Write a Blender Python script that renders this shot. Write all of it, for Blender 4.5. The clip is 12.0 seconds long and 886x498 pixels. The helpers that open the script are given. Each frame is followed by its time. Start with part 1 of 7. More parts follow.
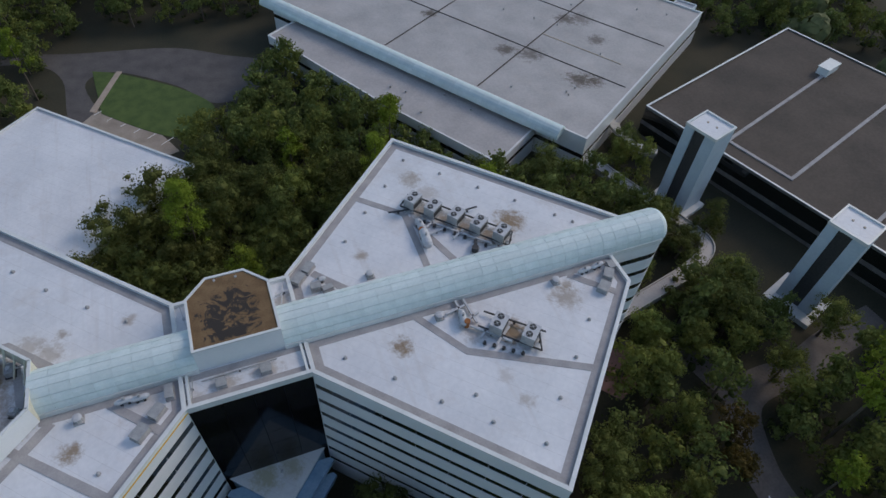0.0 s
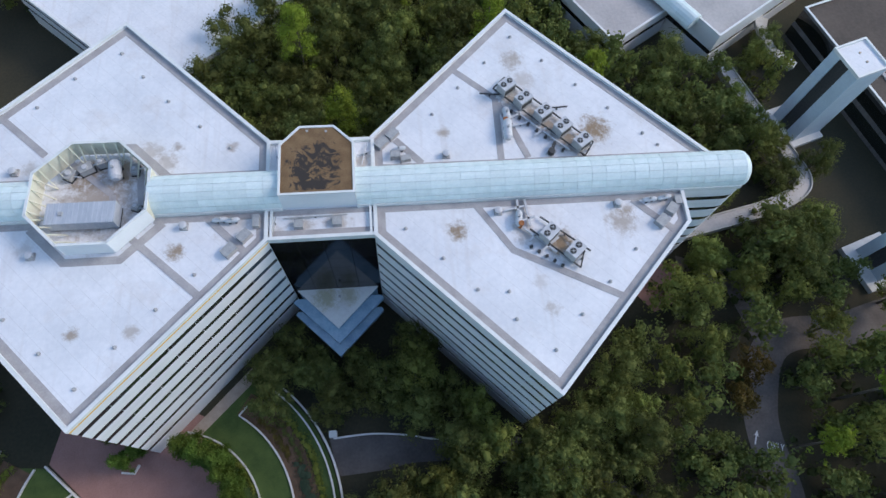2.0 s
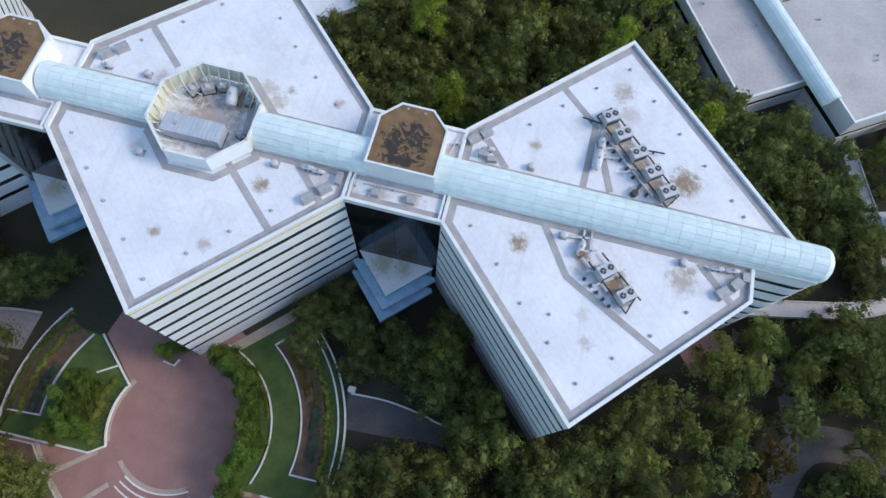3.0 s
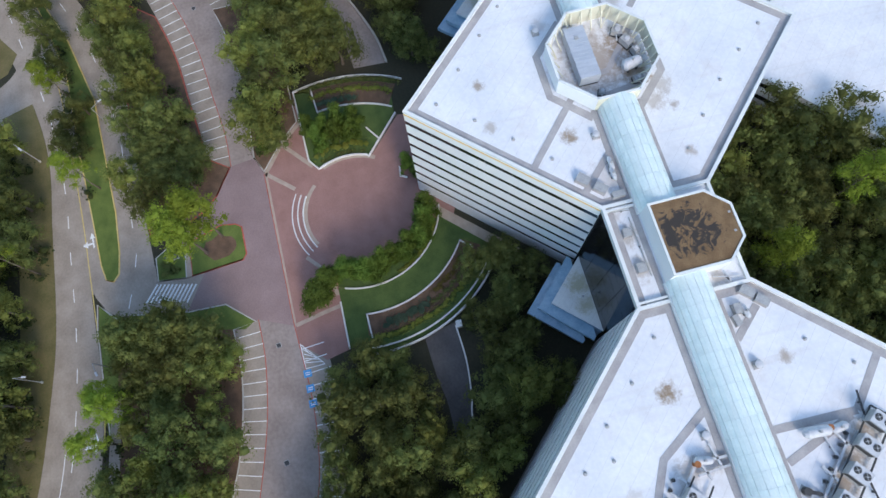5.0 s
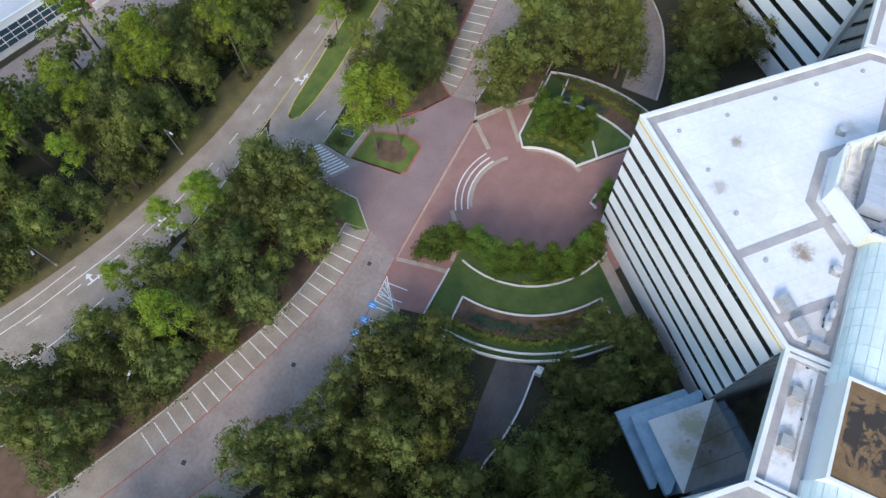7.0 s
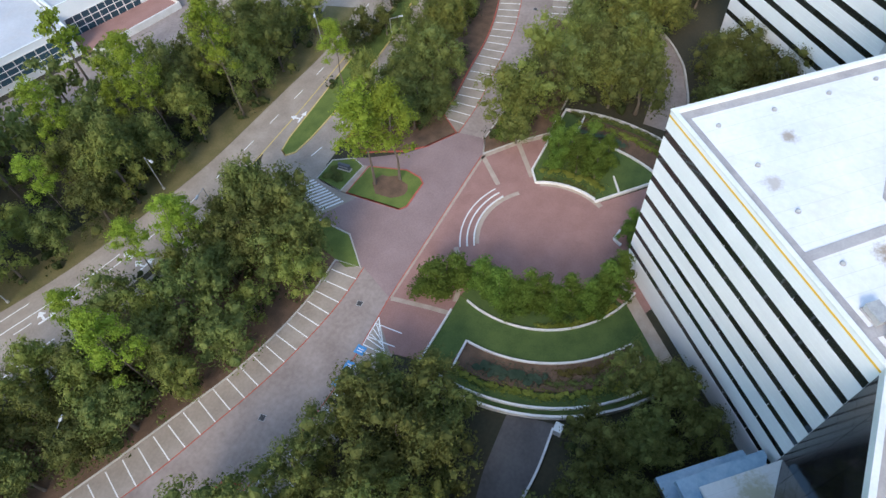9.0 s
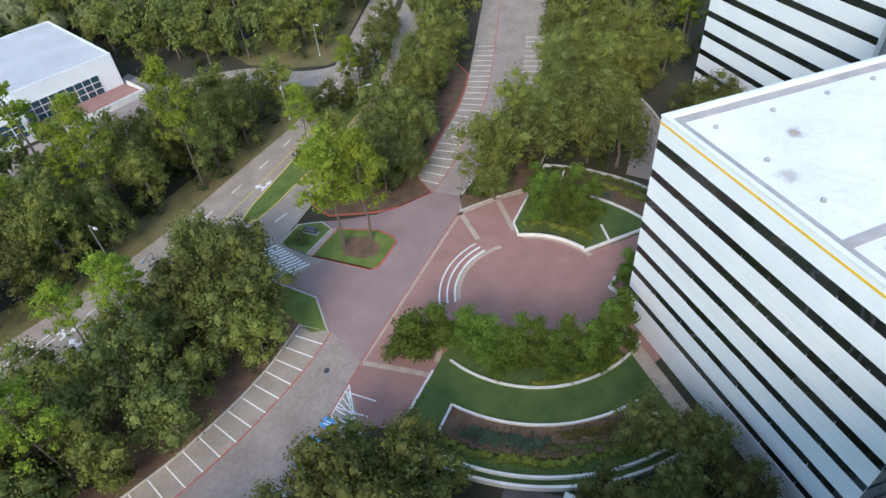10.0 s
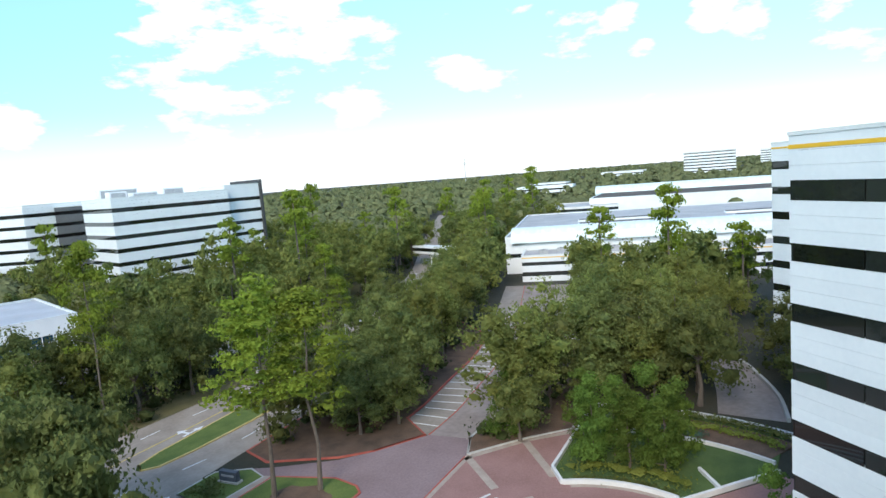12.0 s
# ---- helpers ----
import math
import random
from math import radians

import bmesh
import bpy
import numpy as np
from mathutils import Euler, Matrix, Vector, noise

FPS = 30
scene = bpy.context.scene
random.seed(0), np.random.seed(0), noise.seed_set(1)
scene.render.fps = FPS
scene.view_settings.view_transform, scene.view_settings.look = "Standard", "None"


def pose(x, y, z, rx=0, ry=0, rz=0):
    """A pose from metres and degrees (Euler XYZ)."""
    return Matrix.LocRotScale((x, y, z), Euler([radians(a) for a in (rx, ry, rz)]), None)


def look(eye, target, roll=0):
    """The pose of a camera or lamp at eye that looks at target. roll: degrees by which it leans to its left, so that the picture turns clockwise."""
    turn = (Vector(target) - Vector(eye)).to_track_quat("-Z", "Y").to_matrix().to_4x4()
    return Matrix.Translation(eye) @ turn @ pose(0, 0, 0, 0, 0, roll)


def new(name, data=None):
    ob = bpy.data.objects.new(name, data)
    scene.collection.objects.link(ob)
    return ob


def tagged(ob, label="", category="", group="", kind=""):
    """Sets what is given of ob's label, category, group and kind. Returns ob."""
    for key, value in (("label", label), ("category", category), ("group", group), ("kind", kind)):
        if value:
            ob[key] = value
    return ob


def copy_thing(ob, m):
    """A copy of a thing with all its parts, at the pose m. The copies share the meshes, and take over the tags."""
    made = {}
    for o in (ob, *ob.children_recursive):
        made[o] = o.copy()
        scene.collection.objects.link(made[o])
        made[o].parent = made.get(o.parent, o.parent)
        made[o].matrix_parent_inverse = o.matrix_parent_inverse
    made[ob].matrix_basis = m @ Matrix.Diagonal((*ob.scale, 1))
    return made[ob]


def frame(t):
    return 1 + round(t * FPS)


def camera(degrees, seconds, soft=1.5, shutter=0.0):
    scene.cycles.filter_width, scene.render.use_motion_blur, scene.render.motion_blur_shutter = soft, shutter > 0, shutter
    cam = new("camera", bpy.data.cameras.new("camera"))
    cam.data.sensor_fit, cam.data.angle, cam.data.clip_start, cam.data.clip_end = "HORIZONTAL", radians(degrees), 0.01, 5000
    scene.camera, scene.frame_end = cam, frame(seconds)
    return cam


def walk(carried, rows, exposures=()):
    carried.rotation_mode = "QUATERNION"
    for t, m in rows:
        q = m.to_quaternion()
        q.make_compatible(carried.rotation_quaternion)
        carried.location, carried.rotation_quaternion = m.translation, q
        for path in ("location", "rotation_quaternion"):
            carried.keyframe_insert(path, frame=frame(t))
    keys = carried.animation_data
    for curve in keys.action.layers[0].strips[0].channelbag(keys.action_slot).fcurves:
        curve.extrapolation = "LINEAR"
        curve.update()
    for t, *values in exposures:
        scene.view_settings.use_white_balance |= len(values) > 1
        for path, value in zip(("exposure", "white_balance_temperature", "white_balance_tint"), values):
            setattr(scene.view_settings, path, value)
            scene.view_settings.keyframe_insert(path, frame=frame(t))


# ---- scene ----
cam = camera(71.7, 12.0)
PATH = [
    (0, (5.695, -51.633, 105.633), (6.245, -50.431, 104.132), 4.5),
    (0.5, (7.727, -48.914, 110.411), (8.149, -47.951, 108.71), 5.7),
    (1, (8.926, -47.773, 113.209), (9.256, -46.929, 111.427), 6.4),
    (1.5, (9.692, -47.013, 115.641), (9.949, -46.222, 113.822), 7.2),
    (2, (10.914, -46.256, 118.035), (11.07, -45.495, 116.192), 7.5),
    (2.5, (12.051, -45.614, 120.11), (12.097, -44.882, 118.25), 7.6),
    (3, (13.503, -44.969, 122.168), (13.416, -44.283, 120.292), 7.1),
    (3.2, (14.432, -44.642, 122.768), (14.276, -43.983, 120.887), 6.4),
    (5, (19.837, -36.365, 122.548), (19.24, -36.303, 120.64), -8.8),
    (5.5, (22.936, -33.089, 116.58), (22.252, -33.244, 114.707), -12.0),
    (6, (24.623, -32.185, 112.358), (23.91, -32.472, 110.512), -10.2),
    (6.5, (25.862, -31.015, 107.513), (25.136, -31.425, 105.695), -8.4),
    (7, (26.925, -30.713, 103.29), (26.179, -31.194, 101.498), -6.6),
    (9, (29.01, -28.094, 84.416), (28.02, -28.749, 82.807), -6.4),
    (9.5, (29.862, -27.915, 77.328), (28.728, -28.599, 75.828), -6.1),
    (10, (30.032, -28.036, 69.708), (28.748, -28.752, 68.352), -5.8),
    (10.5, (28.938, -28.441, 59.353), (27.475, -29.199, 58.22), -5.4),
    (11, (26.689, -28.843, 46.397), (25.054, -29.673, 45.597), -4.65),
    (11.5, (19.798, -31.485, 38.797), (18.090, -32.369, 38.245), -5.28),
    (12, (12.915, -34.662, 32.041), (11.176, -35.622, 31.801), -4.58),
]
walk(cam, [(t, look(eye, target, roll)) for t, eye, target, roll in PATH],
     exposures=[(0.0, -1.02, 6800, 14), (0.5, -0.68, 6700, 14), (1.0, -0.48, 6650, 14), (2.5, -0.17, 6500, 13), (5.5, 0.07, 6600, 11), (7.0, 0.22, 6700, 11), (9.5, 0.34, 6750, 10), (11.0, 0.34, 6600, 8), (12.0, 0.15, 6350, 6)])

# ---- world and sun ----
SUN_EL, SUN_AZ = radians(34), radians(78)  # azimuth clockwise from +y
world = bpy.data.worlds.new("sky")
scene.world = world
world.use_nodes = True
wn, wl = world.node_tree.nodes, world.node_tree.links
wn.clear()
w_out = wn.new("ShaderNodeOutputWorld")
w_bg = wn.new("ShaderNodeBackground")
w_sky = wn.new("ShaderNodeTexSky")
w_sky.sky_type, w_sky.sun_disc = "NISHITA", False
w_sky.sun_elevation, w_sky.sun_rotation = SUN_EL, SUN_AZ
w_sky.air_density, w_sky.dust_density, w_sky.ozone_density = 1.0, 0.6, 1.5
w_gain = wn.new("ShaderNodeMixRGB")
w_gain.blend_type = "MULTIPLY"
w_gain.inputs["Fac"].default_value = 1.0
w_gain.inputs["Color2"].default_value = (1.8, 2.15, 2.0, 1)
# the lower sky is a clearer cyan than the zenith
w_low = wn.new("ShaderNodeMapRange")
w_low.inputs["From Min"].default_value, w_low.inputs["From Max"].default_value = 0.10, 0.55
w_tone = wn.new("ShaderNodeMixRGB")
w_tone.inputs["Color1"].default_value, w_tone.inputs["Color2"].default_value = (1.0, 1.55, 1.5, 1), (2.4, 2.3, 2.2, 1)
w_co = wn.new("ShaderNodeTexCoord")
w_map = wn.new("ShaderNodeMapping")
w_map.inputs["Scale"].default_value = (1.0, 1.0, 2.6)
w_map.inputs["Location"].default_value = (0.35, 0.2, 0.1)
w_noise = wn.new("ShaderNodeTexNoise")
w_noise.inputs["Scale"].default_value, w_noise.inputs["Detail"].default_value = 9.0, 8.0
w_noise.inputs["Roughness"].default_value = 0.58
w_ramp = wn.new("ShaderNodeValToRGB")
w_ramp.color_ramp.elements[0].position, w_ramp.color_ramp.elements[1].position = 0.63, 0.715
w_mix = wn.new("ShaderNodeMixRGB")
w_mix.inputs["Color2"].default_value = (7.4, 7.6, 7.8, 1)
# a bright haze low over the horizon
w_sep = wn.new("ShaderNodeSeparateXYZ")
w_haze = wn.new("ShaderNodeMapRange")
w_haze.inputs["From Min"].default_value, w_haze.inputs["From Max"].default_value = 0.0, 0.13
w_haze.inputs["To Min"].default_value, w_haze.inputs["To Max"].default_value = 1.0, 0.0
w_haze.interpolation_type = "SMOOTHSTEP"
w_mix2 = wn.new("ShaderNodeMixRGB")
w_mix2.inputs["Color2"].default_value = (7.2, 7.4, 7.6, 1)
w_bg.inputs["Strength"].default_value = 0.15
wl.new(w_co.outputs["Generated"], w_map.inputs["Vector"])
wl.new(w_map.outputs["Vector"], w_noise.inputs["Vector"])
# cumulus: a large bank, its trailing lobes and a scatter of small ones beside it
bank = None
for direction, reach in (((-0.64, -0.73, 0.22), 6.0), ((-0.70, -0.68, 0.21), 9.0), ((-0.745, -0.62, 0.24), 7.5), ((-0.79, -0.595, 0.165), 5.5), ((-0.70, -0.70, 0.12), 9.0), ((-0.894, -0.423, 0.150), 2.6), ((-0.945, -0.263, 0.190), 3.0),
                         ((-0.959, -0.207, 0.200), 2.2), ((-0.978, -0.075, 0.200), 1.9), ((-0.985, -0.036, 0.172), 2.0), ((-0.973, -0.175, 0.157), 1.3), ((-0.455, -0.884, 0.104), 2.5)):
    w_dot = wn.new("ShaderNodeVectorMath")
    w_dot.operation = "DOT_PRODUCT"
    w_dot.inputs[1].default_value = Vector(direction).normalized()
    wl.new(w_co.outputs["Generated"], w_dot.inputs[0])
    w_bank = wn.new("ShaderNodeMapRange")
    w_bank.inputs["From Min"].default_value, w_bank.inputs["From Max"].default_value = math.cos(radians(reach * 1.25)), math.cos(radians(reach * 0.35))
    w_bank.inputs["To Max"].default_value = 0.20
    wl.new(w_dot.outputs["Value"], w_bank.inputs["Value"])
    if bank:
        w_max = wn.new("ShaderNodeMath")
        w_max.operation = "MAXIMUM"
        wl.new(bank, w_max.inputs[0])
        wl.new(w_bank.outputs["Result"], w_max.inputs[1])
        bank = w_max.outputs[0]
    else:
        bank = w_bank.outputs["Result"]
w_add = wn.new("ShaderNodeMath")
wl.new(w_noise.outputs["Fac"], w_add.inputs[0])
wl.new(bank, w_add.inputs[1])
wl.new(w_add.outputs[0], w_ramp.inputs["Fac"])
wl.new(w_ramp.outputs["Color"], w_mix.inputs["Fac"])
wl.new(w_sky.outputs["Color"], w_gain.inputs["Color1"])
wl.new(w_gain.outputs["Color"], w_mix.inputs["Color1"])
wl.new(w_co.outputs["Generated"], w_sep.inputs["Vector"])
wl.new(w_sep.outputs["Z"], w_haze.inputs["Value"])
wl.new(w_sep.outputs["Z"], w_low.inputs["Value"])
wl.new(w_low.outputs["Result"], w_tone.inputs["Fac"])
wl.new(w_tone.outputs["Color"], w_gain.inputs["Color2"])
wl.new(w_haze.outputs["Result"], w_mix2.inputs["Fac"])
wl.new(w_mix.outputs["Color"], w_mix2.inputs["Color1"])
wl.new(w_mix2.outputs["Color"], w_bg.inputs["Color"])
wl.new(w_bg.outputs["Background"], w_out.inputs["Surface"])

sun = new("sun", bpy.data.lights.new("sun", "SUN"))
sun.data.energy, sun.data.angle, sun.data.color = 2.2, radians(22), (1.0, 0.91, 0.79)
sun.matrix_world = look((0, 0, 200), (-math.sin(SUN_AZ) * 100, -math.cos(SUN_AZ) * 100, 200 - 100 * math.tan(SUN_EL)))

# ---- materials ----
def rgb(c):
    return (c[0], c[1], c[2], 1.0)


def mat(name, low, high, scale=1.0, rough=0.8, metal=0.0, bump=0.0, bump_scale=20.0, fine=8.0, fine_mix=0.35, vary=0.0, spec=0.5, stretch=(1, 1, 1)):
    """A surface with two scales of colour variation, relief, and a change from piece to piece."""
    m = bpy.data.materials.new(name)
    m.use_nodes = True
    n, l = m.node_tree.nodes, m.node_tree.links
    b = n["Principled BSDF"]
    b.inputs["Roughness"].default_value, b.inputs["Metallic"].default_value = rough, metal
    b.inputs["Specular IOR Level"].default_value = spec
    co = n.new("ShaderNodeTexCoord")
    mp = n.new("ShaderNodeMapping")
    mp.inputs["Scale"].default_value = stretch
    l.new(co.outputs["Object"], mp.inputs["Vector"])
    n1 = n.new("ShaderNodeTexNoise")
    n1.inputs["Scale"].default_value, n1.inputs["Detail"].default_value = scale, 5.0
    n2 = n.new("ShaderNodeTexNoise")
    n2.inputs["Scale"].default_value, n2.inputs["Detail"].default_value = scale * fine, 4.0
    l.new(mp.outputs["Vector"], n1.inputs["Vector"])
    l.new(mp.outputs["Vector"], n2.inputs["Vector"])
    mix = n.new("ShaderNodeMix")
    mix.inputs[0].default_value = fine_mix
    l.new(n1.outputs["Fac"], mix.inputs[2])
    l.new(n2.outputs["Fac"], mix.inputs[3])
    ramp = n.new("ShaderNodeValToRGB")
    ramp.color_ramp.elements[0].position, ramp.color_ramp.elements[1].position = 0.33, 0.67
    ramp.color_ramp.elements[0].color, ramp.color_ramp.elements[1].color = rgb(low), rgb(high)
    l.new(mix.outputs[0], ramp.inputs["Fac"])
    last = ramp.outputs["Color"]
    if vary:
        info = n.new("ShaderNodeObjectInfo")
        mr = n.new("ShaderNodeMapRange")
        mr.inputs["To Min"].default_value, mr.inputs["To Max"].default_value = 1 - vary, 1 + vary
        l.new(info.outputs["Random"], mr.inputs["Value"])
        hsv = n.new("ShaderNodeHueSaturation")
        l.new(mr.outputs["Result"], hsv.inputs["Value"])
        l.new(last, hsv.inputs["Color"])
        last = hsv.outputs["Color"]
    l.new(last, b.inputs["Base Color"])
    if bump:
        bp = n.new("ShaderNodeBump")
        bp.inputs["Strength"].default_value, bp.inputs["Distance"].default_value = bump, 0.05
        n3 = n.new("ShaderNodeTexNoise")
        n3.inputs["Scale"].default_value, n3.inputs["Detail"].default_value = bump_scale, 3.0
        l.new(mp.outputs["Vector"], n3.inputs["Vector"])
        l.new(n3.outputs["Fac"], bp.inputs["Height"])
        l.new(bp.outputs["Normal"], b.inputs["Normal"])
    return m


def leaf_mat(name, low, high):
    """Foliage: hue changes from tree to tree and from clump to clump; a little light passes through."""
    m = bpy.data.materials.new(name)
    m.use_nodes = True
    n, l = m.node_tree.nodes, m.node_tree.links
    b = n["Principled BSDF"]
    b.inputs["Roughness"].default_value = 0.65
    b.inputs["Specular IOR Level"].default_value = 0.1
    geo = n.new("ShaderNodeNewGeometry")
    info = n.new("ShaderNodeObjectInfo")
    co = n.new("ShaderNodeTexCoord")
    nz = n.new("ShaderNodeTexNoise")
    nz.inputs["Scale"].default_value, nz.inputs["Detail"].default_value = 0.42, 3.0
    l.new(co.outputs["Object"], nz.inputs["Vector"])
    add = n.new("ShaderNodeMath")
    add.operation = "MULTIPLY_ADD"
    add.inputs[1].default_value = 0.18
    l.new(geo.outputs["Random Per Island"], add.inputs[0])
    l.new(nz.outputs["Fac"], add.inputs[2])
    ramp = n.new("ShaderNodeValToRGB")
    ramp.color_ramp.elements[0].position, ramp.color_ramp.elements[1].position = 0.36, 0.84
    ramp.color_ramp.elements[0].color, ramp.color_ramp.elements[1].color = rgb(low), rgb(high)
    l.new(add.outputs[0], ramp.inputs["Fac"])
    mr = n.new("ShaderNodeMapRange")
    mr.inputs["To Min"].default_value, mr.inputs["To Max"].default_value = 0.76, 1.24
    l.new(info.outputs["Random"], mr.inputs["Value"])
    hsv = n.new("ShaderNodeHueSaturation")
    l.new(mr.outputs["Result"], hsv.inputs["Value"])
    mh = n.new("ShaderNodeMapRange")
    mh.inputs["To Min"].default_value, mh.inputs["To Max"].default_value = 0.486, 0.512
    l.new(info.outputs["Random"], mh.inputs["Value"])
    l.new(mh.outputs["Result"], hsv.inputs["Hue"])
    l.new(ramp.outputs["Color"], hsv.inputs["Color"])
    l.new(hsv.outputs["Color"], b.inputs["Base Color"])
    tr = n.new("ShaderNodeBsdfTranslucent")
    l.new(hsv.outputs["Color"], tr.inputs["Color"])
    ms = n.new("ShaderNodeMixShader")
    ms.inputs[0].default_value = 0.32
    l.new(b.outputs["BSDF"], ms.inputs[1])
    l.new(tr.outputs["BSDF"], ms.inputs[2])
    l.new(ms.outputs["Shader"], n["Material Output"].inputs["Surface"])
    return m


def glass_mat(name, colour, rough=0.04, spec=1.0):
    """Dark reflective glazing seen from outside."""
    m = bpy.data.materials.new(name)
    m.use_nodes = True
    n, l = m.node_tree.nodes, m.node_tree.links
    b = n["Principled BSDF"]
    b.inputs["Base Color"].default_value = rgb(colour)
    b.inputs["Roughness"].default_value = rough
    b.inputs["Specular IOR Level"].default_value = spec
    b.inputs["IOR"].default_value = 1.6
    info = n.new("ShaderNodeObjectInfo")
    hsv = n.new("ShaderNodeHueSaturation")
    hsv.inputs["Color"].default_value = rgb(colour)
    mr = n.new("ShaderNodeMapRange")
    mr.inputs["To Min"].default_value, mr.inputs["To Max"].default_value = 0.5, 1.6
    l.new(info.outputs["Random"], mr.inputs["Value"])
    l.new(mr.outputs["Result"], hsv.inputs["Value"])
    l.new(hsv.outputs["Color"], b.inputs["Base Color"])
    return m


def roof_mat(name, spots, low=(0.64, 0.65, 0.67), high=(0.80, 0.80, 0.81), brown=(0.27, 0.19, 0.115)):
    """White membrane: faint sheet seams across the diagonals, dirt, and rusty pond stains with ragged rims at spots (x, y, radius, strength)."""
    m = mat(name, low, high, 0.12, 0.6, bump=0.12, bump_scale=2.5, fine=14)
    n, l = m.node_tree.nodes, m.node_tree.links
    b = n["Principled BSDF"]
    last = b.inputs["Base Color"].links[0].from_socket
    geo = n.new("ShaderNodeNewGeometry")

    def blend(fac, colour):
        nonlocal last
        mx = n.new("ShaderNodeMixRGB")
        l.new(fac, mx.inputs["Fac"])
        l.new(last, mx.inputs["Color1"])
        mx.inputs["Color2"].default_value = rgb(colour)
        last = mx.outputs["Color"]

    def calc(op, a, b_=None, c=None):
        k = n.new("ShaderNodeMath")
        k.operation = op
        for i, v in enumerate((a, b_, c)):
            if v is None:
                continue
            if isinstance(v, (int, float)):
                k.inputs[i].default_value = v
            else:
                l.new(v, k.inputs[i])
        return k.outputs[0]

    sep = n.new("ShaderNodeSeparateXYZ")
    l.new(geo.outputs["Position"], sep.inputs["Vector"])
    wob = n.new("ShaderNodeTexNoise")
    wob.inputs["Scale"].default_value, wob.inputs["Detail"].default_value = 0.9, 6.0
    l.new(geo.outputs["Position"], wob.inputs["Vector"])
    wob2 = n.new("ShaderNodeTexNoise")
    wob2.inputs["Scale"].default_value, wob2.inputs["Detail"].default_value, wob2.inputs["Roughness"].default_value = 3.5, 5.0, 0.7
    l.new(geo.outputs["Position"], wob2.inputs["Vector"])
    grime = n.new("ShaderNodeTexNoise")
    grime.inputs["Scale"].default_value, grime.inputs["Detail"].default_value, grime.inputs["Roughness"].default_value = 0.16, 9.0, 0.68
    l.new(geo.outputs["Position"], grime.inputs["Vector"])
    gm = n.new("ShaderNodeMapRange")
    gm.inputs["From Min"].default_value, gm.inputs["From Max"].default_value, gm.inputs["To Max"].default_value = 0.54, 0.76, 0.42
    l.new(grime.outputs["Fac"], gm.inputs["Value"])
    blend(gm.outputs["Result"], (0.50, 0.43, 0.38))
    for sx, sy, step, amount in ((0.707, 0.707, 2.2, 0.22), (0.707, -0.707, 9.0, 0.10)):
        d = calc("ADD", calc("MULTIPLY", sep.outputs["X"], sx / step), calc("MULTIPLY", sep.outputs["Y"], sy / step))
        fr = calc("ABSOLUTE", calc("SUBTRACT", calc("FRACT", d), 0.5))
        line = calc("MULTIPLY", calc("LESS_THAN", fr, 0.035 / step), calc("MULTIPLY", wob.outputs["Fac"], amount * 2))
        blend(line, (0.36, 0.35, 0.34))
    streak = n.new("ShaderNodeTexNoise")
    smap = n.new("ShaderNodeMapping")
    smap.inputs["Rotation"].default_value, smap.inputs["Scale"].default_value = (0, 0, radians(45)), (0.9, 0.05, 1)
    l.new(geo.outputs["Position"], smap.inputs["Vector"])
    l.new(smap.outputs["Vector"], streak.inputs["Vector"])
    streak.inputs["Scale"].default_value, streak.inputs["Detail"].default_value = 1.0, 5.0
    mr = n.new("ShaderNodeMapRange")
    mr.inputs["From Min"].default_value, mr.inputs["From Max"].default_value, mr.inputs["To Max"].default_value = 0.56, 0.74, 0.22
    l.new(streak.outputs["Fac"], mr.inputs["Value"])
    blend(mr.outputs["Result"], (0.52, 0.46, 0.42))
    for x, y, r, amount in spots:
        dd = n.new("ShaderNodeVectorMath")
        dd.operation = "DISTANCE"
        flat = n.new("ShaderNodeCombineXYZ")
        l.new(sep.outputs["X"], flat.inputs["X"])
        l.new(sep.outputs["Y"], flat.inputs["Y"])
        l.new(flat.outputs["Vector"], dd.inputs[0])
        dd.inputs[1].default_value = (x, y, 0)
        k = calc("ADD", calc("DIVIDE", dd.outputs["Value"], r * 1.25), calc("ADD", calc("MULTIPLY_ADD", wob.outputs["Fac"], 1.5, -0.75), calc("MULTIPLY_ADD", wob2.outputs["Fac"], 1.3, -0.65)))
        sm = n.new("ShaderNodeMapRange")
        sm.interpolation_type = "SMOOTHSTEP"
        sm.inputs["From Min"].default_value, sm.inputs["From Max"].default_value = 0.15, 1.05
        sm.inputs["To Min"].default_value, sm.inputs["To Max"].default_value = min(1.0, amount * 1.3), 0.0
        l.new(k, sm.inputs["Value"])
        blend(sm.outputs["Result"], brown)
    l.new(last, b.inputs["Base Color"])
    return m


ROOF = roof_mat("white_roof_membrane", ())
ROOF_E = roof_mat("white_roof_membrane_east", ((20.7, -8.0, 1.6, 0.75), (46.6, -7.8, 2.4, 0.5), (48.0, -5.8, 1.3, 0.45), (45.4, 9.4, 2.7, 0.95), (19.9, 9.9, 1.1, 0.5), (33.0, 24.1, 2.0, 0.5), (33.6, -21.3, 1.2, 0.35), (32.4, -17.0, 1.2, 0.2), (32.4, 15.6, 2.2, 0.6), (35.2, 13.0, 2.2, 0.6), (38.0, 10.2, 2.2, 0.6), (40.8, 7.4, 2.2, 0.65), (34.4, 19.8, 2.2, 0.3), (31.0, -9.0, 2.0, 0.4), (36.2, -11.0, 2.6, 0.8), (30.5, -4.8, 2.0, 0.3), (53.4, -5.0, 2.6, 0.3)))
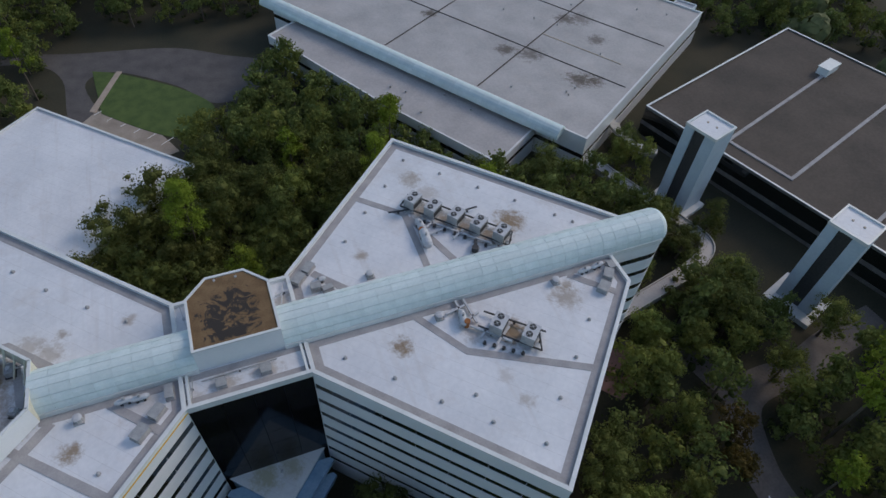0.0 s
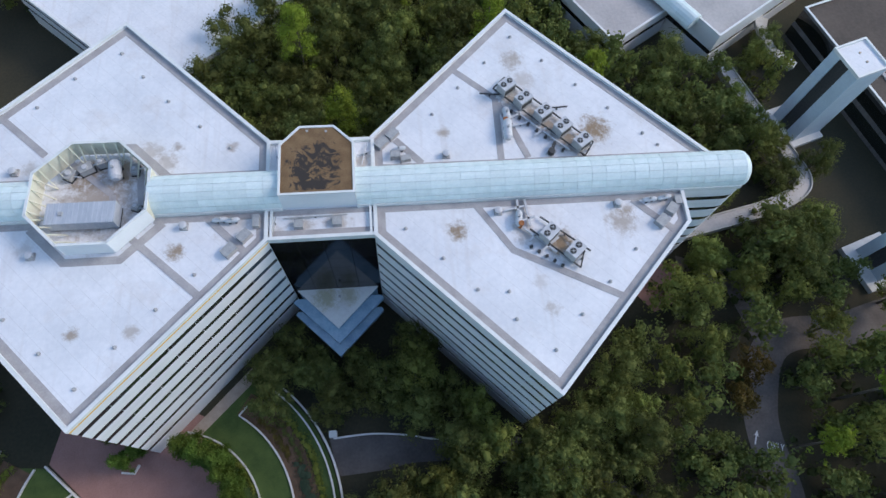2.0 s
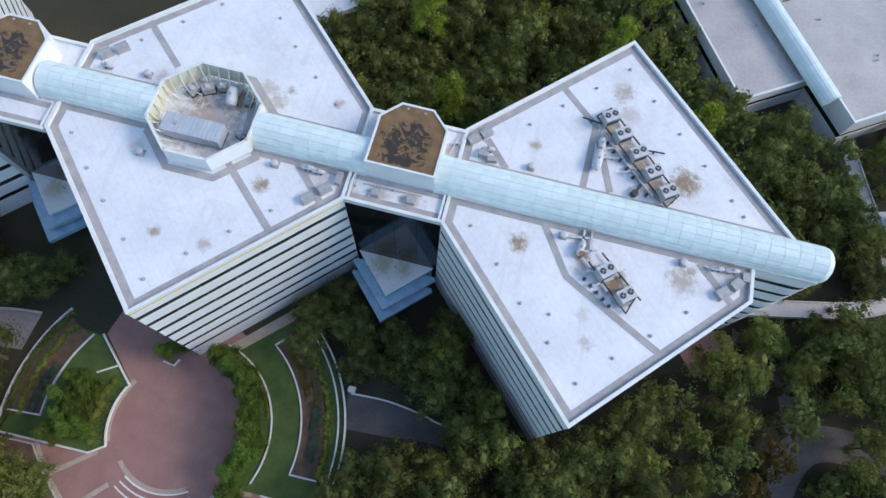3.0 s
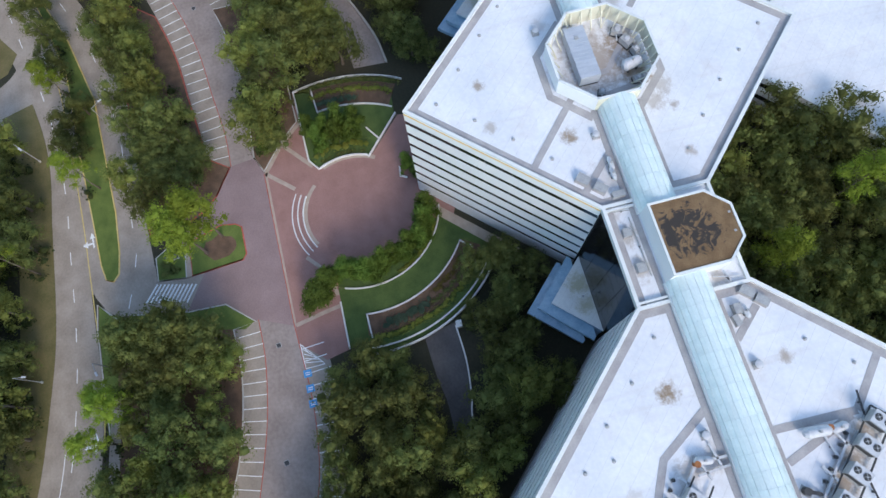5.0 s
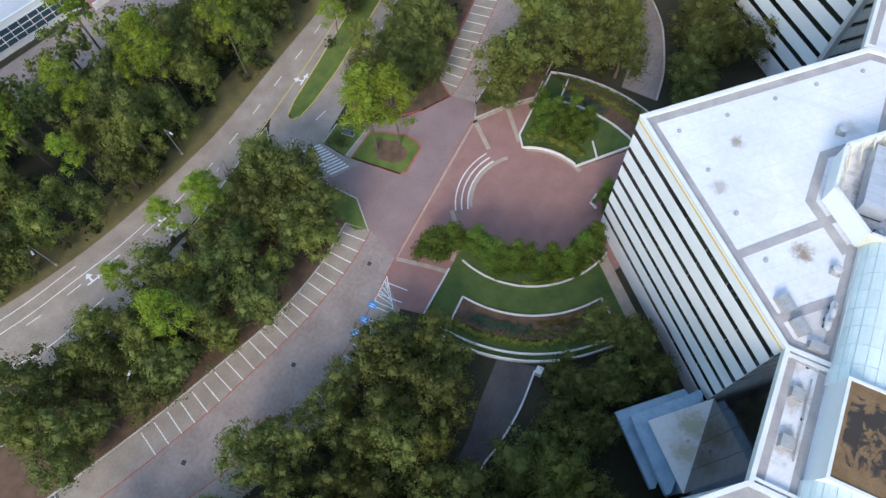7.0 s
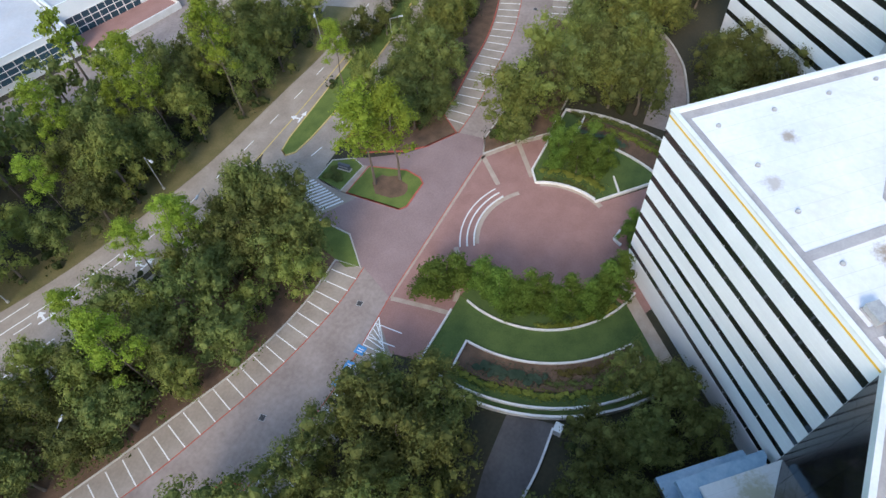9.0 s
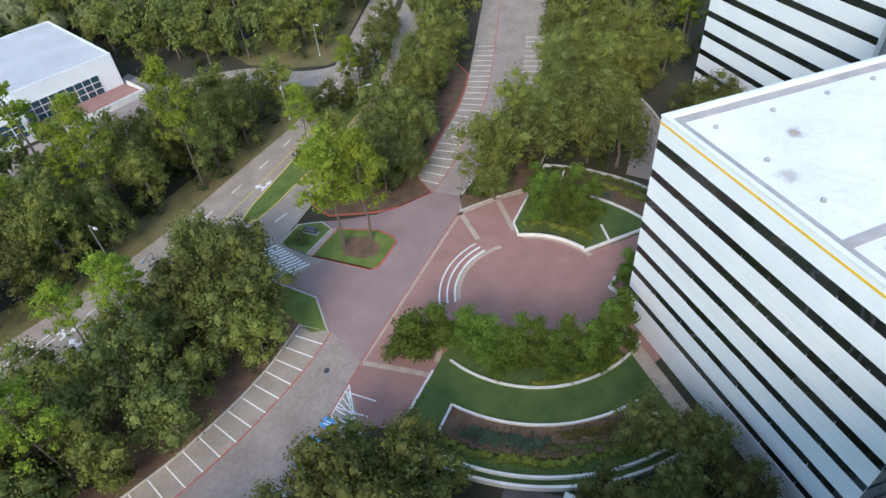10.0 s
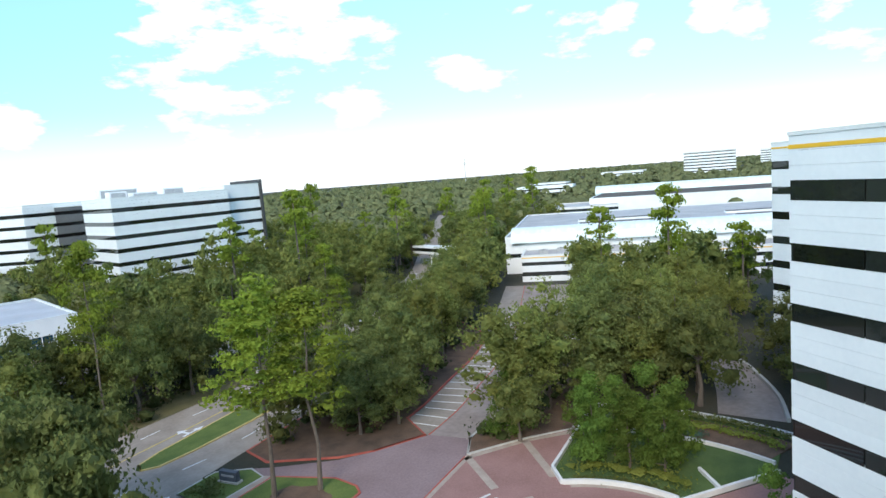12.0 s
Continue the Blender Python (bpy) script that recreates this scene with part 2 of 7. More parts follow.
ROOF_M = roof_mat("white_roof_membrane_middle", ((-21.5, -9.0, 1.5, 0.7), (-34.5, -20.7, 1.0, 0.6), (-26.4, -20.9, 1.2, 0.4), (-33.2, 0.5, 7.0, 0.55), (-36.0, 4.6, 2.6, 0.6), (-30.0, 5.4, 2.4, 0.6), (-26.5, 8.6, 2.0, 0.35), (-24.0, 6.4, 2.0, 0.4), (-22.4, 9.2, 0.9, 0.5), (-14.0, 8.8, 1.0, 0.45), (-12.8, -5.0, 3.0, 0.25), (-44.0, 6.0, 1.6, 0.3), (-43.0, -7.5, 1.6, 0.25)))
ROOF_L = roof_mat("white_roof_membrane_link", ((-3.0, -5.6, 2.0, 0.45), (2.4, -5.5, 2.0, 0.4), (-6.6, -6.5, 1.2, 0.3), (6.6, 5, 1.6, 0.4)))
CANOPY_ROOF = roof_mat("stained_canopy_roof", ((-2.2, -9.8, 2.4, 0.55), (2.0, -9.4, 2.0, 0.5), (-68.5, -10.6, 2.4, 0.5)), (0.60, 0.62, 0.62), (0.76, 0.77, 0.76), (0.36, 0.33, 0.17))
ROOF_GREY = roof_mat("grey_white_roof_membrane", (), (0.40, 0.41, 0.43), (0.52, 0.53, 0.55))
STRIP = mat("grey_walkway_mat", (0.30, 0.285, 0.285), (0.45, 0.425, 0.415), 0.4, 0.85, fine=10)
COPING = mat("white_metal_coping", (0.62, 0.64, 0.62), (0.78, 0.78, 0.76), 0.3, 0.45, fine=9)
PANEL = mat("white_metal_panel", (0.72, 0.74, 0.75), (0.80, 0.81, 0.81), 0.25, 0.35, fine=12, vary=0.03)
YELLOW = mat("yellow_stripe", (0.75, 0.42, 0.02), (0.8, 0.48, 0.03), 1.0, 0.5)
BAND = glass_mat("window_glass", (0.016, 0.019, 0.017), 0.03, 0.6)
CURTAIN = glass_mat("black_glass", (0.010, 0.0095, 0.011), 0.08, 0.28)
VAULT = mat("frosted_vault_glass", (0.60, 0.70, 0.68), (0.74, 0.82, 0.80), 0.5, 0.3, fine=6, vary=0.05)
VAULT_RIB = mat("pale_metal_rib", (0.56, 0.655, 0.64), (0.68, 0.765, 0.75), 1.0, 0.4)
RUST = mat("rusty_gravel_roof", (0.13, 0.075, 0.035), (0.24, 0.15, 0.075), 0.5, 0.95, bump=0.4, fine=12)
TAR = mat("black_tar", (0.03, 0.026, 0.022), (0.07, 0.055, 0.04), 1.5, 0.7)
CREAM = mat("cream_painted_steel", (0.55, 0.53, 0.42), (0.70, 0.68, 0.56), 0.6, 0.5)
UNIT = mat("grey_machine_casing", (0.28, 0.285, 0.29), (0.44, 0.44, 0.43), 1.2, 0.6)
BLUE_UNIT = mat("weathered_blue_grey_casing", (0.36, 0.40, 0.45), (0.50, 0.53, 0.57), 0.6, 0.5, stretch=(3, 0.6, 1))
OLD_ASPHALT = mat("old_brown_asphalt", (0.10, 0.088, 0.080), (0.19, 0.165, 0.150), 0.2, 0.95, fine=10)
GARAGE_CON = mat("dark_garage_concrete", (0.085, 0.082, 0.079), (0.19, 0.18, 0.17), 0.3, 0.9, fine=8, stretch=(1, 1, 0.3))
LIGHT_UNIT = mat("pale_galvanised_casing", (0.44, 0.45, 0.47), (0.62, 0.62, 0.63), 1.2, 0.5)
DARK = mat("dark_metal", (0.03, 0.03, 0.032), (0.06, 0.06, 0.06), 2.0, 0.6)
STAIN = mat("brown_roof_stain", (0.36, 0.28, 0.20), (0.55, 0.48, 0.38), 1.0, 0.9)
BLUEGLASS = mat("pale_blue_canopy_glass", (0.20, 0.335, 0.45), (0.33, 0.47, 0.58), 0.5, 0.25, fine=5)
CONCRETE = mat("road_concrete", (0.262, 0.222, 0.184), (0.400, 0.345, 0.290), 0.25, 0.95, bump=0.1, fine=9, spec=0.2)
DRIVE = mat("drive_concrete", (0.245, 0.200, 0.178), (0.375, 0.315, 0.283), 0.18, 0.95, fine=8, spec=0.2)
ASPHALT = mat("worn_asphalt", (0.07, 0.065, 0.065), (0.13, 0.12, 0.115), 0.2, 0.95, fine=10)
BRICK = mat("red_brick_paving", (0.255, 0.135, 0.113), (0.365, 0.207, 0.176), 0.3, 0.9, fine=25, fine_mix=0.5)
BRICK2 = mat("mauve_brick_drive", (0.212, 0.146, 0.141), (0.320, 0.231, 0.222), 0.15, 0.9, fine=25, fine_mix=0.4)
PALE_PAVE = mat("buff_paving_band", (0.34, 0.27, 0.21), (0.45, 0.37, 0.30), 0.8, 0.9)
STONE = mat("white_stone_wall", (0.62, 0.61, 0.58), (0.75, 0.74, 0.71), 0.6, 0.8)
KERB = mat("concrete_kerb", (0.42, 0.40, 0.36), (0.55, 0.52, 0.47), 0.8, 0.9)
REDKERB = mat("red_painted_kerb", (0.36, 0.07, 0.045), (0.50, 0.13, 0.09), 0.8, 0.8)
YELKERB = mat("yellow_painted_kerb", (0.55, 0.40, 0.10), (0.62, 0.50, 0.22), 0.8, 0.8)
PAINT = mat("white_road_paint", (0.70, 0.70, 0.68), (0.84, 0.84, 0.83), 2.0, 0.8)
BLUEPAINT = mat("blue_bay_paint", (0.05, 0.26, 0.55), (0.10, 0.36, 0.68), 2.0, 0.8)
LAWN = mat("mown_lawn", (0.045, 0.082, 0.018), (0.090, 0.135, 0.034), 0.35, 0.95, bump=0.4, fine=12)
LAWN3 = mat("bright_island_grass", (0.072, 0.115, 0.020), (0.150, 0.195, 0.042), 0.4, 0.95, bump=0.4, fine=12)
LAWN2 = mat("dry_grass_verge", (0.095, 0.094, 0.030), (0.190, 0.153, 0.068), 0.25, 0.95, bump=0.4, fine=14)
MULCH = mat("mulch_and_leaf_litter", (0.085, 0.054, 0.034), (0.185, 0.112, 0.070), 0.5, 0.95, bump=0.5, fine=14)
# leaf litter tones, with the shade under the trees darkened into them
FOREST = mat("shade_darkened_woodland_floor", (0.022, 0.026, 0.014), (0.060, 0.050, 0.028), 0.06, 0.95, bump=0.4, fine=30)
BARK = mat("bark", (0.09, 0.07, 0.055), (0.18, 0.145, 0.115), 1.5, 0.9, bump=0.4, stretch=(1, 1, 0.2))
LEAF_OAK = leaf_mat("oak_leaves", (0.084, 0.107, 0.034), (0.200, 0.216, 0.063))
LEAF_PINE = leaf_mat("pine_needles", (0.140, 0.205, 0.026), (0.300, 0.375, 0.050))
LEAF_SHRUB = leaf_mat("shrub_leaves", (0.068, 0.118, 0.022), (0.155, 0.222, 0.042))
LEAF_MIX = leaf_mat("broad_leaves", (0.124, 0.157, 0.042), (0.258, 0.275, 0.070))
LEAF_LIME = leaf_mat("clipped_hedge_leaves", (0.15, 0.18, 0.03), (0.3, 0.32, 0.07))
# darker than the oak leaves: shade between the trees is put into this colour
LEAF_LOW = leaf_mat("gap_shade_undergrowth_leaves", (0.030, 0.044, 0.016), (0.085, 0.100, 0.034))
LEAF_TEAL = leaf_mat("bluish_bedding_leaves", (0.05, 0.09, 0.06), (0.11, 0.16, 0.10))
LEAF_AUTUMN = leaf_mat("yellowing_leaves", (0.07, 0.06, 0.018), (0.17, 0.12, 0.035))
GARAGE_ROOF = mat("dark_gravel_roof", (0.062, 0.050, 0.041), (0.118, 0.092, 0.074), 0.07, 0.95, fine=20, bump=0.2)
TAN_ROOF = roof_mat("stained_pale_roof", ((99.4, 71.0, 4.0, 0.9), (103, 69, 3, 0.8), (112, 102, 3.5, 0.7), (117, 101, 4, 0.5), (91.9, 86.7, 4.0, 0.6), (86, 91, 3, 0.7), (72.1, 117, 2.5, 0.8), (115, 88, 3, 0.6)), (0.34, 0.32, 0.31), (0.50, 0.47, 0.45), (0.10, 0.075, 0.055))
# distant foliage: aerial haze is mixed into this paler leaf colour
FARWOOD_HAZED = leaf_mat("hazed_far_wood_leaves", (0.125, 0.150, 0.070), (0.270, 0.275, 0.125))
BLUEPANEL = mat("pale_blue_metal_panel", (0.46, 0.55, 0.62), (0.56, 0.65, 0.71), 0.3, 0.4, vary=0.03)
RUSTY = mat("rusty_iron", (0.22, 0.08, 0.03), (0.42, 0.17, 0.06), 3.0, 0.9)
SLATE = mat("slate", (0.06, 0.07, 0.085), (0.11, 0.12, 0.14), 1.5, 0.6)
BLUEDARK = glass_mat("blue_green_glass", (0.02, 0.075, 0.11), 0.05, 0.7)


def tarred(m, colour):
    """Ragged tar arms over the middle of a gravel roof."""
    n, l = m.node_tree.nodes, m.node_tree.links
    b = n["Principled BSDF"]
    last = b.inputs["Base Color"].links[0].from_socket
    co = n.new("ShaderNodeTexCoord")
    nz = n.new("ShaderNodeTexNoise")
    nz.inputs["Scale"].default_value, nz.inputs["Detail"].default_value, nz.inputs["Distortion"].default_value = 0.42, 9.0, 1.5
    l.new(co.outputs["Object"], nz.inputs["Vector"])
    d = n.new("ShaderNodeVectorMath")
    d.operation = "DISTANCE"
    mp = n.new("ShaderNodeMapping")
    mp.inputs["Scale"].default_value = (1, 1, 0)
    l.new(co.outputs["Object"], mp.inputs["Vector"])
    l.new(mp.outputs["Vector"], d.inputs[0])
    d.inputs[1].default_value = (-0.3, 2.2, 0)
    rim = n.new("ShaderNodeMapRange")
    rim.inputs["From Min"].default_value, rim.inputs["From Max"].default_value, rim.inputs["To Min"].default_value, rim.inputs["To Max"].default_value = 3.2, 6.0, 0.085, -0.2
    l.new(d.outputs["Value"], rim.inputs["Value"])
    nz.inputs["Roughness"].default_value = 0.62
    add0 = n.new("ShaderNodeMath")
    l.new(nz.outputs["Fac"], add0.inputs[0])
    l.new(rim.outputs["Result"], add0.inputs[1])
    sp = n.new("ShaderNodeSeparateXYZ")
    l.new(co.outputs["Object"], sp.inputs["Vector"])
    off = n.new("ShaderNodeMath")
    off.operation = "COMPARE"
    off.inputs[1].default_value, off.inputs[2].default_value = -1.35, 0.75
    l.new(sp.outputs["Y"], off.inputs[0])
    amt = n.new("ShaderNodeMath")
    amt.operation = "MULTIPLY"
    amt.inputs[1].default_value = 0.09
    l.new(off.outputs[0], amt.inputs[0])
    add = n.new("ShaderNodeMath")
    l.new(add0.outputs[0], add.inputs[0])
    l.new(amt.outputs[0], add.inputs[1])
    sm = n.new("ShaderNodeMapRange")
    sm.interpolation_type = "SMOOTHSTEP"
    sm.inputs["From Min"].default_value, sm.inputs["From Max"].default_value, sm.inputs["To Max"].default_value = 0.51, 0.60, 0.95
    l.new(add.outputs[0], sm.inputs["Value"])
    mx = n.new("ShaderNodeMixRGB")
    l.new(sm.outputs["Result"], mx.inputs["Fac"])
    l.new(last, mx.inputs["Color1"])
    mx.inputs["Color2"].default_value = rgb(colour)
    l.new(mx.outputs["Color"], b.inputs["Base Color"])


tarred(RUST, (0.032, 0.028, 0.026))

# ---- building helpers ----
def link(name, bm, material, parent=None, label="", smooth=False):
    me = bpy.data.meshes.new(name)
    bm.normal_update()
    bm.to_mesh(me)
    bm.free()
    me.materials.append(material)
    if smooth:
        me.polygons.foreach_set("use_smooth", [True] * len(me.polygons))
    ob = new(name, me)
    ob.parent = parent
    if label:
        ob["label"] = label
    return ob


def part(name, bm, material, parent, label=""):
    return link(name, bm, material, parent, label)


def thing(name, label, category, at=(0, 0, 0), rz=0, group="", kind=""):
    ob = new(name)
    ob.matrix_basis = pose(*at, 0, 0, rz)
    ob.empty_display_size = 0.5
    return tagged(ob, label, category, group, kind)


def prism(bm, pts, z0, z1):
    """A closed upright prism over a polygon given counter-clockwise or clockwise."""
    a = sum(p[0] * q[1] - q[0] * p[1] for p, q in zip(pts, list(pts[1:]) + [pts[0]]))
    pts = list(pts) if a > 0 else list(pts)[::-1]
    lo = [bm.verts.new((p[0], p[1], z0)) for p in pts]
    hi = [bm.verts.new((p[0], p[1], z1)) for p in pts]
    bm.faces.new(hi)
    bm.faces.new(lo[::-1])
    for i in range(len(pts)):
        j = (i + 1) % len(pts)
        bm.faces.new((lo[i], lo[j], hi[j], hi[i]))
    return bm


def box(bm, x0, y0, z0, x1, y1, z1):
    return prism(bm, [(x0, y0), (x1, y0), (x1, y1), (x0, y1)], z0, z1)


def bar(bm, a, b, w, h=None):
    """A square bar from point a to point b."""
    a, b, h = Vector(a), Vector(b), h or w
    d = (b - a).normalized()
    s = d.cross(Vector((0, 0, 1)))
    s = s.normalized() if s.length > 1e-4 else Vector((1, 0, 0))
    u = s.cross(d).normalized()
    vs = []
    for p in (a, b):
        for i, j in ((-1, -1), (1, -1), (1, 1), (-1, 1)):
            vs.append(bm.verts.new(p + s * (i * w / 2) + u * (j * h / 2)))
    for f in ((3, 2, 1, 0), (4, 5, 6, 7), (0, 1, 5, 4), (1, 2, 6, 5), (2, 3, 7, 6), (3, 0, 4, 7)):
        bm.faces.new([vs[i] for i in f])
    return bm


def disc(bm, x, y, z0, z1, r, n=12, r1=None):
    """An upright drum, tapered if r1 is given."""
    r1 = r if r1 is None else r1
    lo = [bm.verts.new((x + r * math.cos(2 * math.pi * i / n), y + r * math.sin(2 * math.pi * i / n), z0)) for i in range(n)]
    hi = [bm.verts.new((x + r1 * math.cos(2 * math.pi * i / n), y + r1 * math.sin(2 * math.pi * i / n), z1)) for i in range(n)]
    bm.faces.new(hi)
    bm.faces.new(lo[::-1])
    for i in range(n):
        j = (i + 1) % n
        bm.faces.new((lo[i], lo[j], hi[j], hi[i]))
    return bm


def smooth_line(pts, n=6):
    """A flowing line through the points."""
    out = []
    p = [pts[0]] + list(pts) + [pts[-1]]
    for i in range(1, len(p) - 2):
        for k in range(n):
            t = k / n
            out.append(tuple(0.5 * (2 * p[i][c] + (p[i + 1][c] - p[i - 1][c]) * t + (2 * p[i - 1][c] - 5 * p[i][c] + 4 * p[i + 1][c] - p[i + 2][c]) * t * t
                                    + (3 * p[i][c] - p[i - 1][c] - 3 * p[i + 1][c] + p[i + 2][c]) * t ** 3) for c in (0, 1)))
    return out + [tuple(pts[-1][:2])]


def offset(pts, d):
    """The line moved sideways to its left by d."""
    out = []
    for i, p in enumerate(pts):
        a, b = pts[max(i - 1, 0)], pts[min(i + 1, len(pts) - 1)]
        t = Vector((b[0] - a[0], b[1] - a[1])).normalized()
        out.append((p[0] - t.y * d, p[1] + t.x * d))
    return out


def ribbon(bm, pts, w, z0, z1):
    """A strip of width w along an open line."""
    l, r = offset(pts, w / 2), offset(pts, -w / 2)
    n = len(pts)
    v = [[bm.verts.new((q[0], q[1], z)) for q in s] for s, z in ((l, z0), (r, z0), (r, z1), (l, z1))]
    for i in range(n - 1):
        for a, b in ((0, 1), (1, 2), (2, 3), (3, 0)):
            bm.faces.new((v[a][i], v[a][i + 1], v[b][i + 1], v[b][i]))
    bm.faces.new([v[k][0] for k in (0, 1, 2, 3)])
    bm.faces.new([v[k][-1] for k in (3, 2, 1, 0)])
    bmesh.ops.recalc_face_normals(bm, faces=bm.faces)
    return bm


def arc(cx, cy, r, a0, a1, n=24):
    return [(cx + r * math.cos(radians(a0 + (a1 - a0) * i / n)), cy + r * math.sin(radians(a0 + (a1 - a0) * i / n))) for i in range(n + 1)]


def slab(name, pts, z0, z1, material, label, kind="structure", category=""):
    return tagged(link(name, prism(bmesh.new(), pts, z0, z1), material), label, category, "", kind)


def inside(x, y, poly):
    c = False
    for (x0, y0), (x1, y1) in zip(poly, poly[1:] + poly[:1]):
        if (y0 > y) != (y1 > y) and x < (x1 - x0) * (y - y0) / (y1 - y0) + x0:
            c = not c
    return c


def cloud_mesh(name, lumps, per, size, material, seed, flat=0.0, core=True):
    """A crown: lumps given as (x, y, z, radius), each wrapped in small leaf clumps over a dark heart."""
    r = np.random.RandomState(seed)
    verts, faces = [], []
    base = 0
    ico = bmesh.new()
    bmesh.ops.create_icosphere(ico, subdivisions=1, radius=1)
    iv = np.array([v.co[:] for v in ico.verts])
    fi = [[v.index for v in f.verts] for f in ico.faces]
    ico.free()
    mean = sum(q[3] ** 2 for q in lumps) / len(lumps)
    whole = per
    for cx, cy, cz, rad in lumps:
        per = max(8, int(whole * rad * rad / mean))
        wide = np.array([r.uniform(0.78, 1.25), r.uniform(0.78, 1.25), r.uniform(0.62, 0.95) * (1 - flat)])
        if core:
            jit = 1 + r.uniform(-0.35, 0.2, (len(iv), 1))
            verts.append(iv * jit * (rad * 0.52) * wide + (cx, cy, cz))
            faces += [[base + k for k in f] for f in fi]
            base += len(iv)
        d = r.normal(size=(per, 3))
        d[:, 2] = d[:, 2] * 0.8 + 0.25
        d /= np.linalg.norm(d, axis=1)[:, None]
        c = d * rad * r.uniform(0.35, 1.35, (per, 1)) ** 0.7 * wide + (cx, cy, cz)
        nrm = d + r.normal(size=(per, 3)) * 0.33
        nrm /= np.linalg.norm(nrm, axis=1)[:, None]
        up = r.normal(size=(per, 3))
        u = np.cross(nrm, up)
        u /= np.linalg.norm(u, axis=1)[:, None]
        v = np.cross(nrm, u)
        s = size * r.uniform(0.6, 1.25, (per, 1))
        k = r.uniform(0.55, 1.0, (per, 1))
        bend = nrm * s * 0.25
        quad = np.stack([c - u * s * 0.5, c - v * s * 0.5 * k + bend, c + u * s * 0.5, c + v * s * 0.5 * k + bend], 1)
        verts.append(quad.reshape(-1, 3))
        faces += [[base + 4 * i, base + 4 * i + 1, base + 4 * i + 2, base + 4 * i + 3] for i in range(per)]
        base += 4 * per
    me = bpy.data.meshes.new(name)
    me.from_pydata(np.concatenate(verts).tolist(), [], faces)
    me.materials.append(material)
    return me

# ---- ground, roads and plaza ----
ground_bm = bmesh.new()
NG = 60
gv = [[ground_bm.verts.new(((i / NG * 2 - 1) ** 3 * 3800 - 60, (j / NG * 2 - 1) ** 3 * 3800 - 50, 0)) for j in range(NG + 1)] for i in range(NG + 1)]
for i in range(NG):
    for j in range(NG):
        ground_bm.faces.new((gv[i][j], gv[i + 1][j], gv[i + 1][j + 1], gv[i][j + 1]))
tagged(link("ground", ground_bm, FOREST), "woodland floor with leaf litter and thin grass, tree shade darkened into its colour", "ground", "", "structure")

PC = (-32.0, -48.0)  # centre of the round plaza

ROAD_FAR = smooth_line([(75, -158), (48, -137), (30.5, -127.7), (20, -123.2), (8, -119.3), (-6.4, -116.4), (-22, -114.2), (-44.4, -113.7), (-62, -113.5), (-78, -116.5), (-100, -124), (-125, -132), (-165, -146), (-260, -196), (-420, -275)])
ROAD_NEAR = smooth_line([(80, -146), (52, -124), (36, -115.5), (22, -111.2), (8, -107.2), (-7, -105.6), (-20, -106), (-33, -106.6), (-45.6, -107.2), (-68.6, -109.0), (-84, -111), (-104, -116), (-128, -124), (-166, -137), (-262, -187), (-422, -266)])
slab("road", ROAD_FAR + ROAD_NEAR[::-1], -0.3, 0.03, CONCRETE, "pale worn concrete road with painted lane lines", category="road")
ROAD2_A = smooth_line([(-21, -94), (-30, -92.6), (-38, -93), (-48.3, -93.5), (-79.8, -95), (-98, -101), (-122, -112), (-163, -127), (-190, -138)])
ROAD2_B = smooth_line([(-23, -104.2), (-28.5, -101.6), (-31.5, -99.5), (-36, -99.2), (-45.4, -99.2), (-75, -101.5), (-93, -106.5), (-118, -118), (-160, -133), (-190, -145)])
slab("road", ROAD2_A + ROAD2_B[::-1], -0.3, 0.034, CONCRETE, "concrete approach road beside a grass median", category="road")
slab("road", [(-28, -99), (-28, -106.4), (-45, -107.6), (-84, -111.4), (-104, -116.5), (-124, -123), (-126, -119), (-93, -105.8), (-75, -100.8), (-45, -98.4), (-34, -98.4)], -0.3, 0.022, CONCRETE, "concrete roadbed round the grass median", category="road")
slab("brick_drive", [(-22, -99), (-20.4, -86), (-19.6, -78.2), (-14, -71.8), (-10, -68), (-9, -76), (-12, -80), (-16, -97)], -0.3, 0.026, BRICK2, "mauve brick edge below the grass corner", category="paving")
slab("road", [(-33.5, -106.4), (-30, -102.4), (-29, -100), (-31, -92.4), (-27.4, -92.2), (-26.5, -82.3), (-19.4, -86.6), (-21.5, -98), (-21.6, -101), (-24, -103.6), (-27.2, -105.5), (-31, -106.5)], -0.3, 0.042, CONCRETE, "concrete entrance throat with a ladder crossing", category="road")
slab("road", smooth_line([(-60, -113), (-68, -118), (-74, -124), (-73, -128), (-68, -133), (-58, -140)]) + smooth_line([(-66, -160), (-80, -142), (-82, -130), (-86, -122), (-92, -118)]), -0.3, 0.038, CONCRETE, "concrete side street apron", category="road")
slab("road", [(-2, -172), (-10, -157), (-24, -151), (-46, -147), (-58, -140), (-66, -160), (-68, -172), (-38, -165), (-12, -172)], -0.3, 0.044, DRIVE, "pale car park beside the low white building", category="car park")

P_FRONT = smooth_line([(-13.7, -72.7), (-5.5, -72.6), (4.5, -73.8), (12.8, -75.7), (20.3, -77.9), (27.3, -80.0), (33.7, -82.4), (44, -86.5), (60, -94), (80, -105)])
P_BACK = smooth_line([(-12.5, -77.6), (-5.6, -77.6), (2.1, -78.3), (11.2, -80.2), (19, -82.9), (26, -85.4), (32, -87.6), (41.5, -91.5), (58, -99), (78, -110)])
P_PLAZA = smooth_line([(-10.5, -65.7), (-5.8, -65.4), (5.4, -64.8), (16, -65.6), (24, -67.5), (31, -70.5), (40, -74.5), (62, -86), (84, -97)])
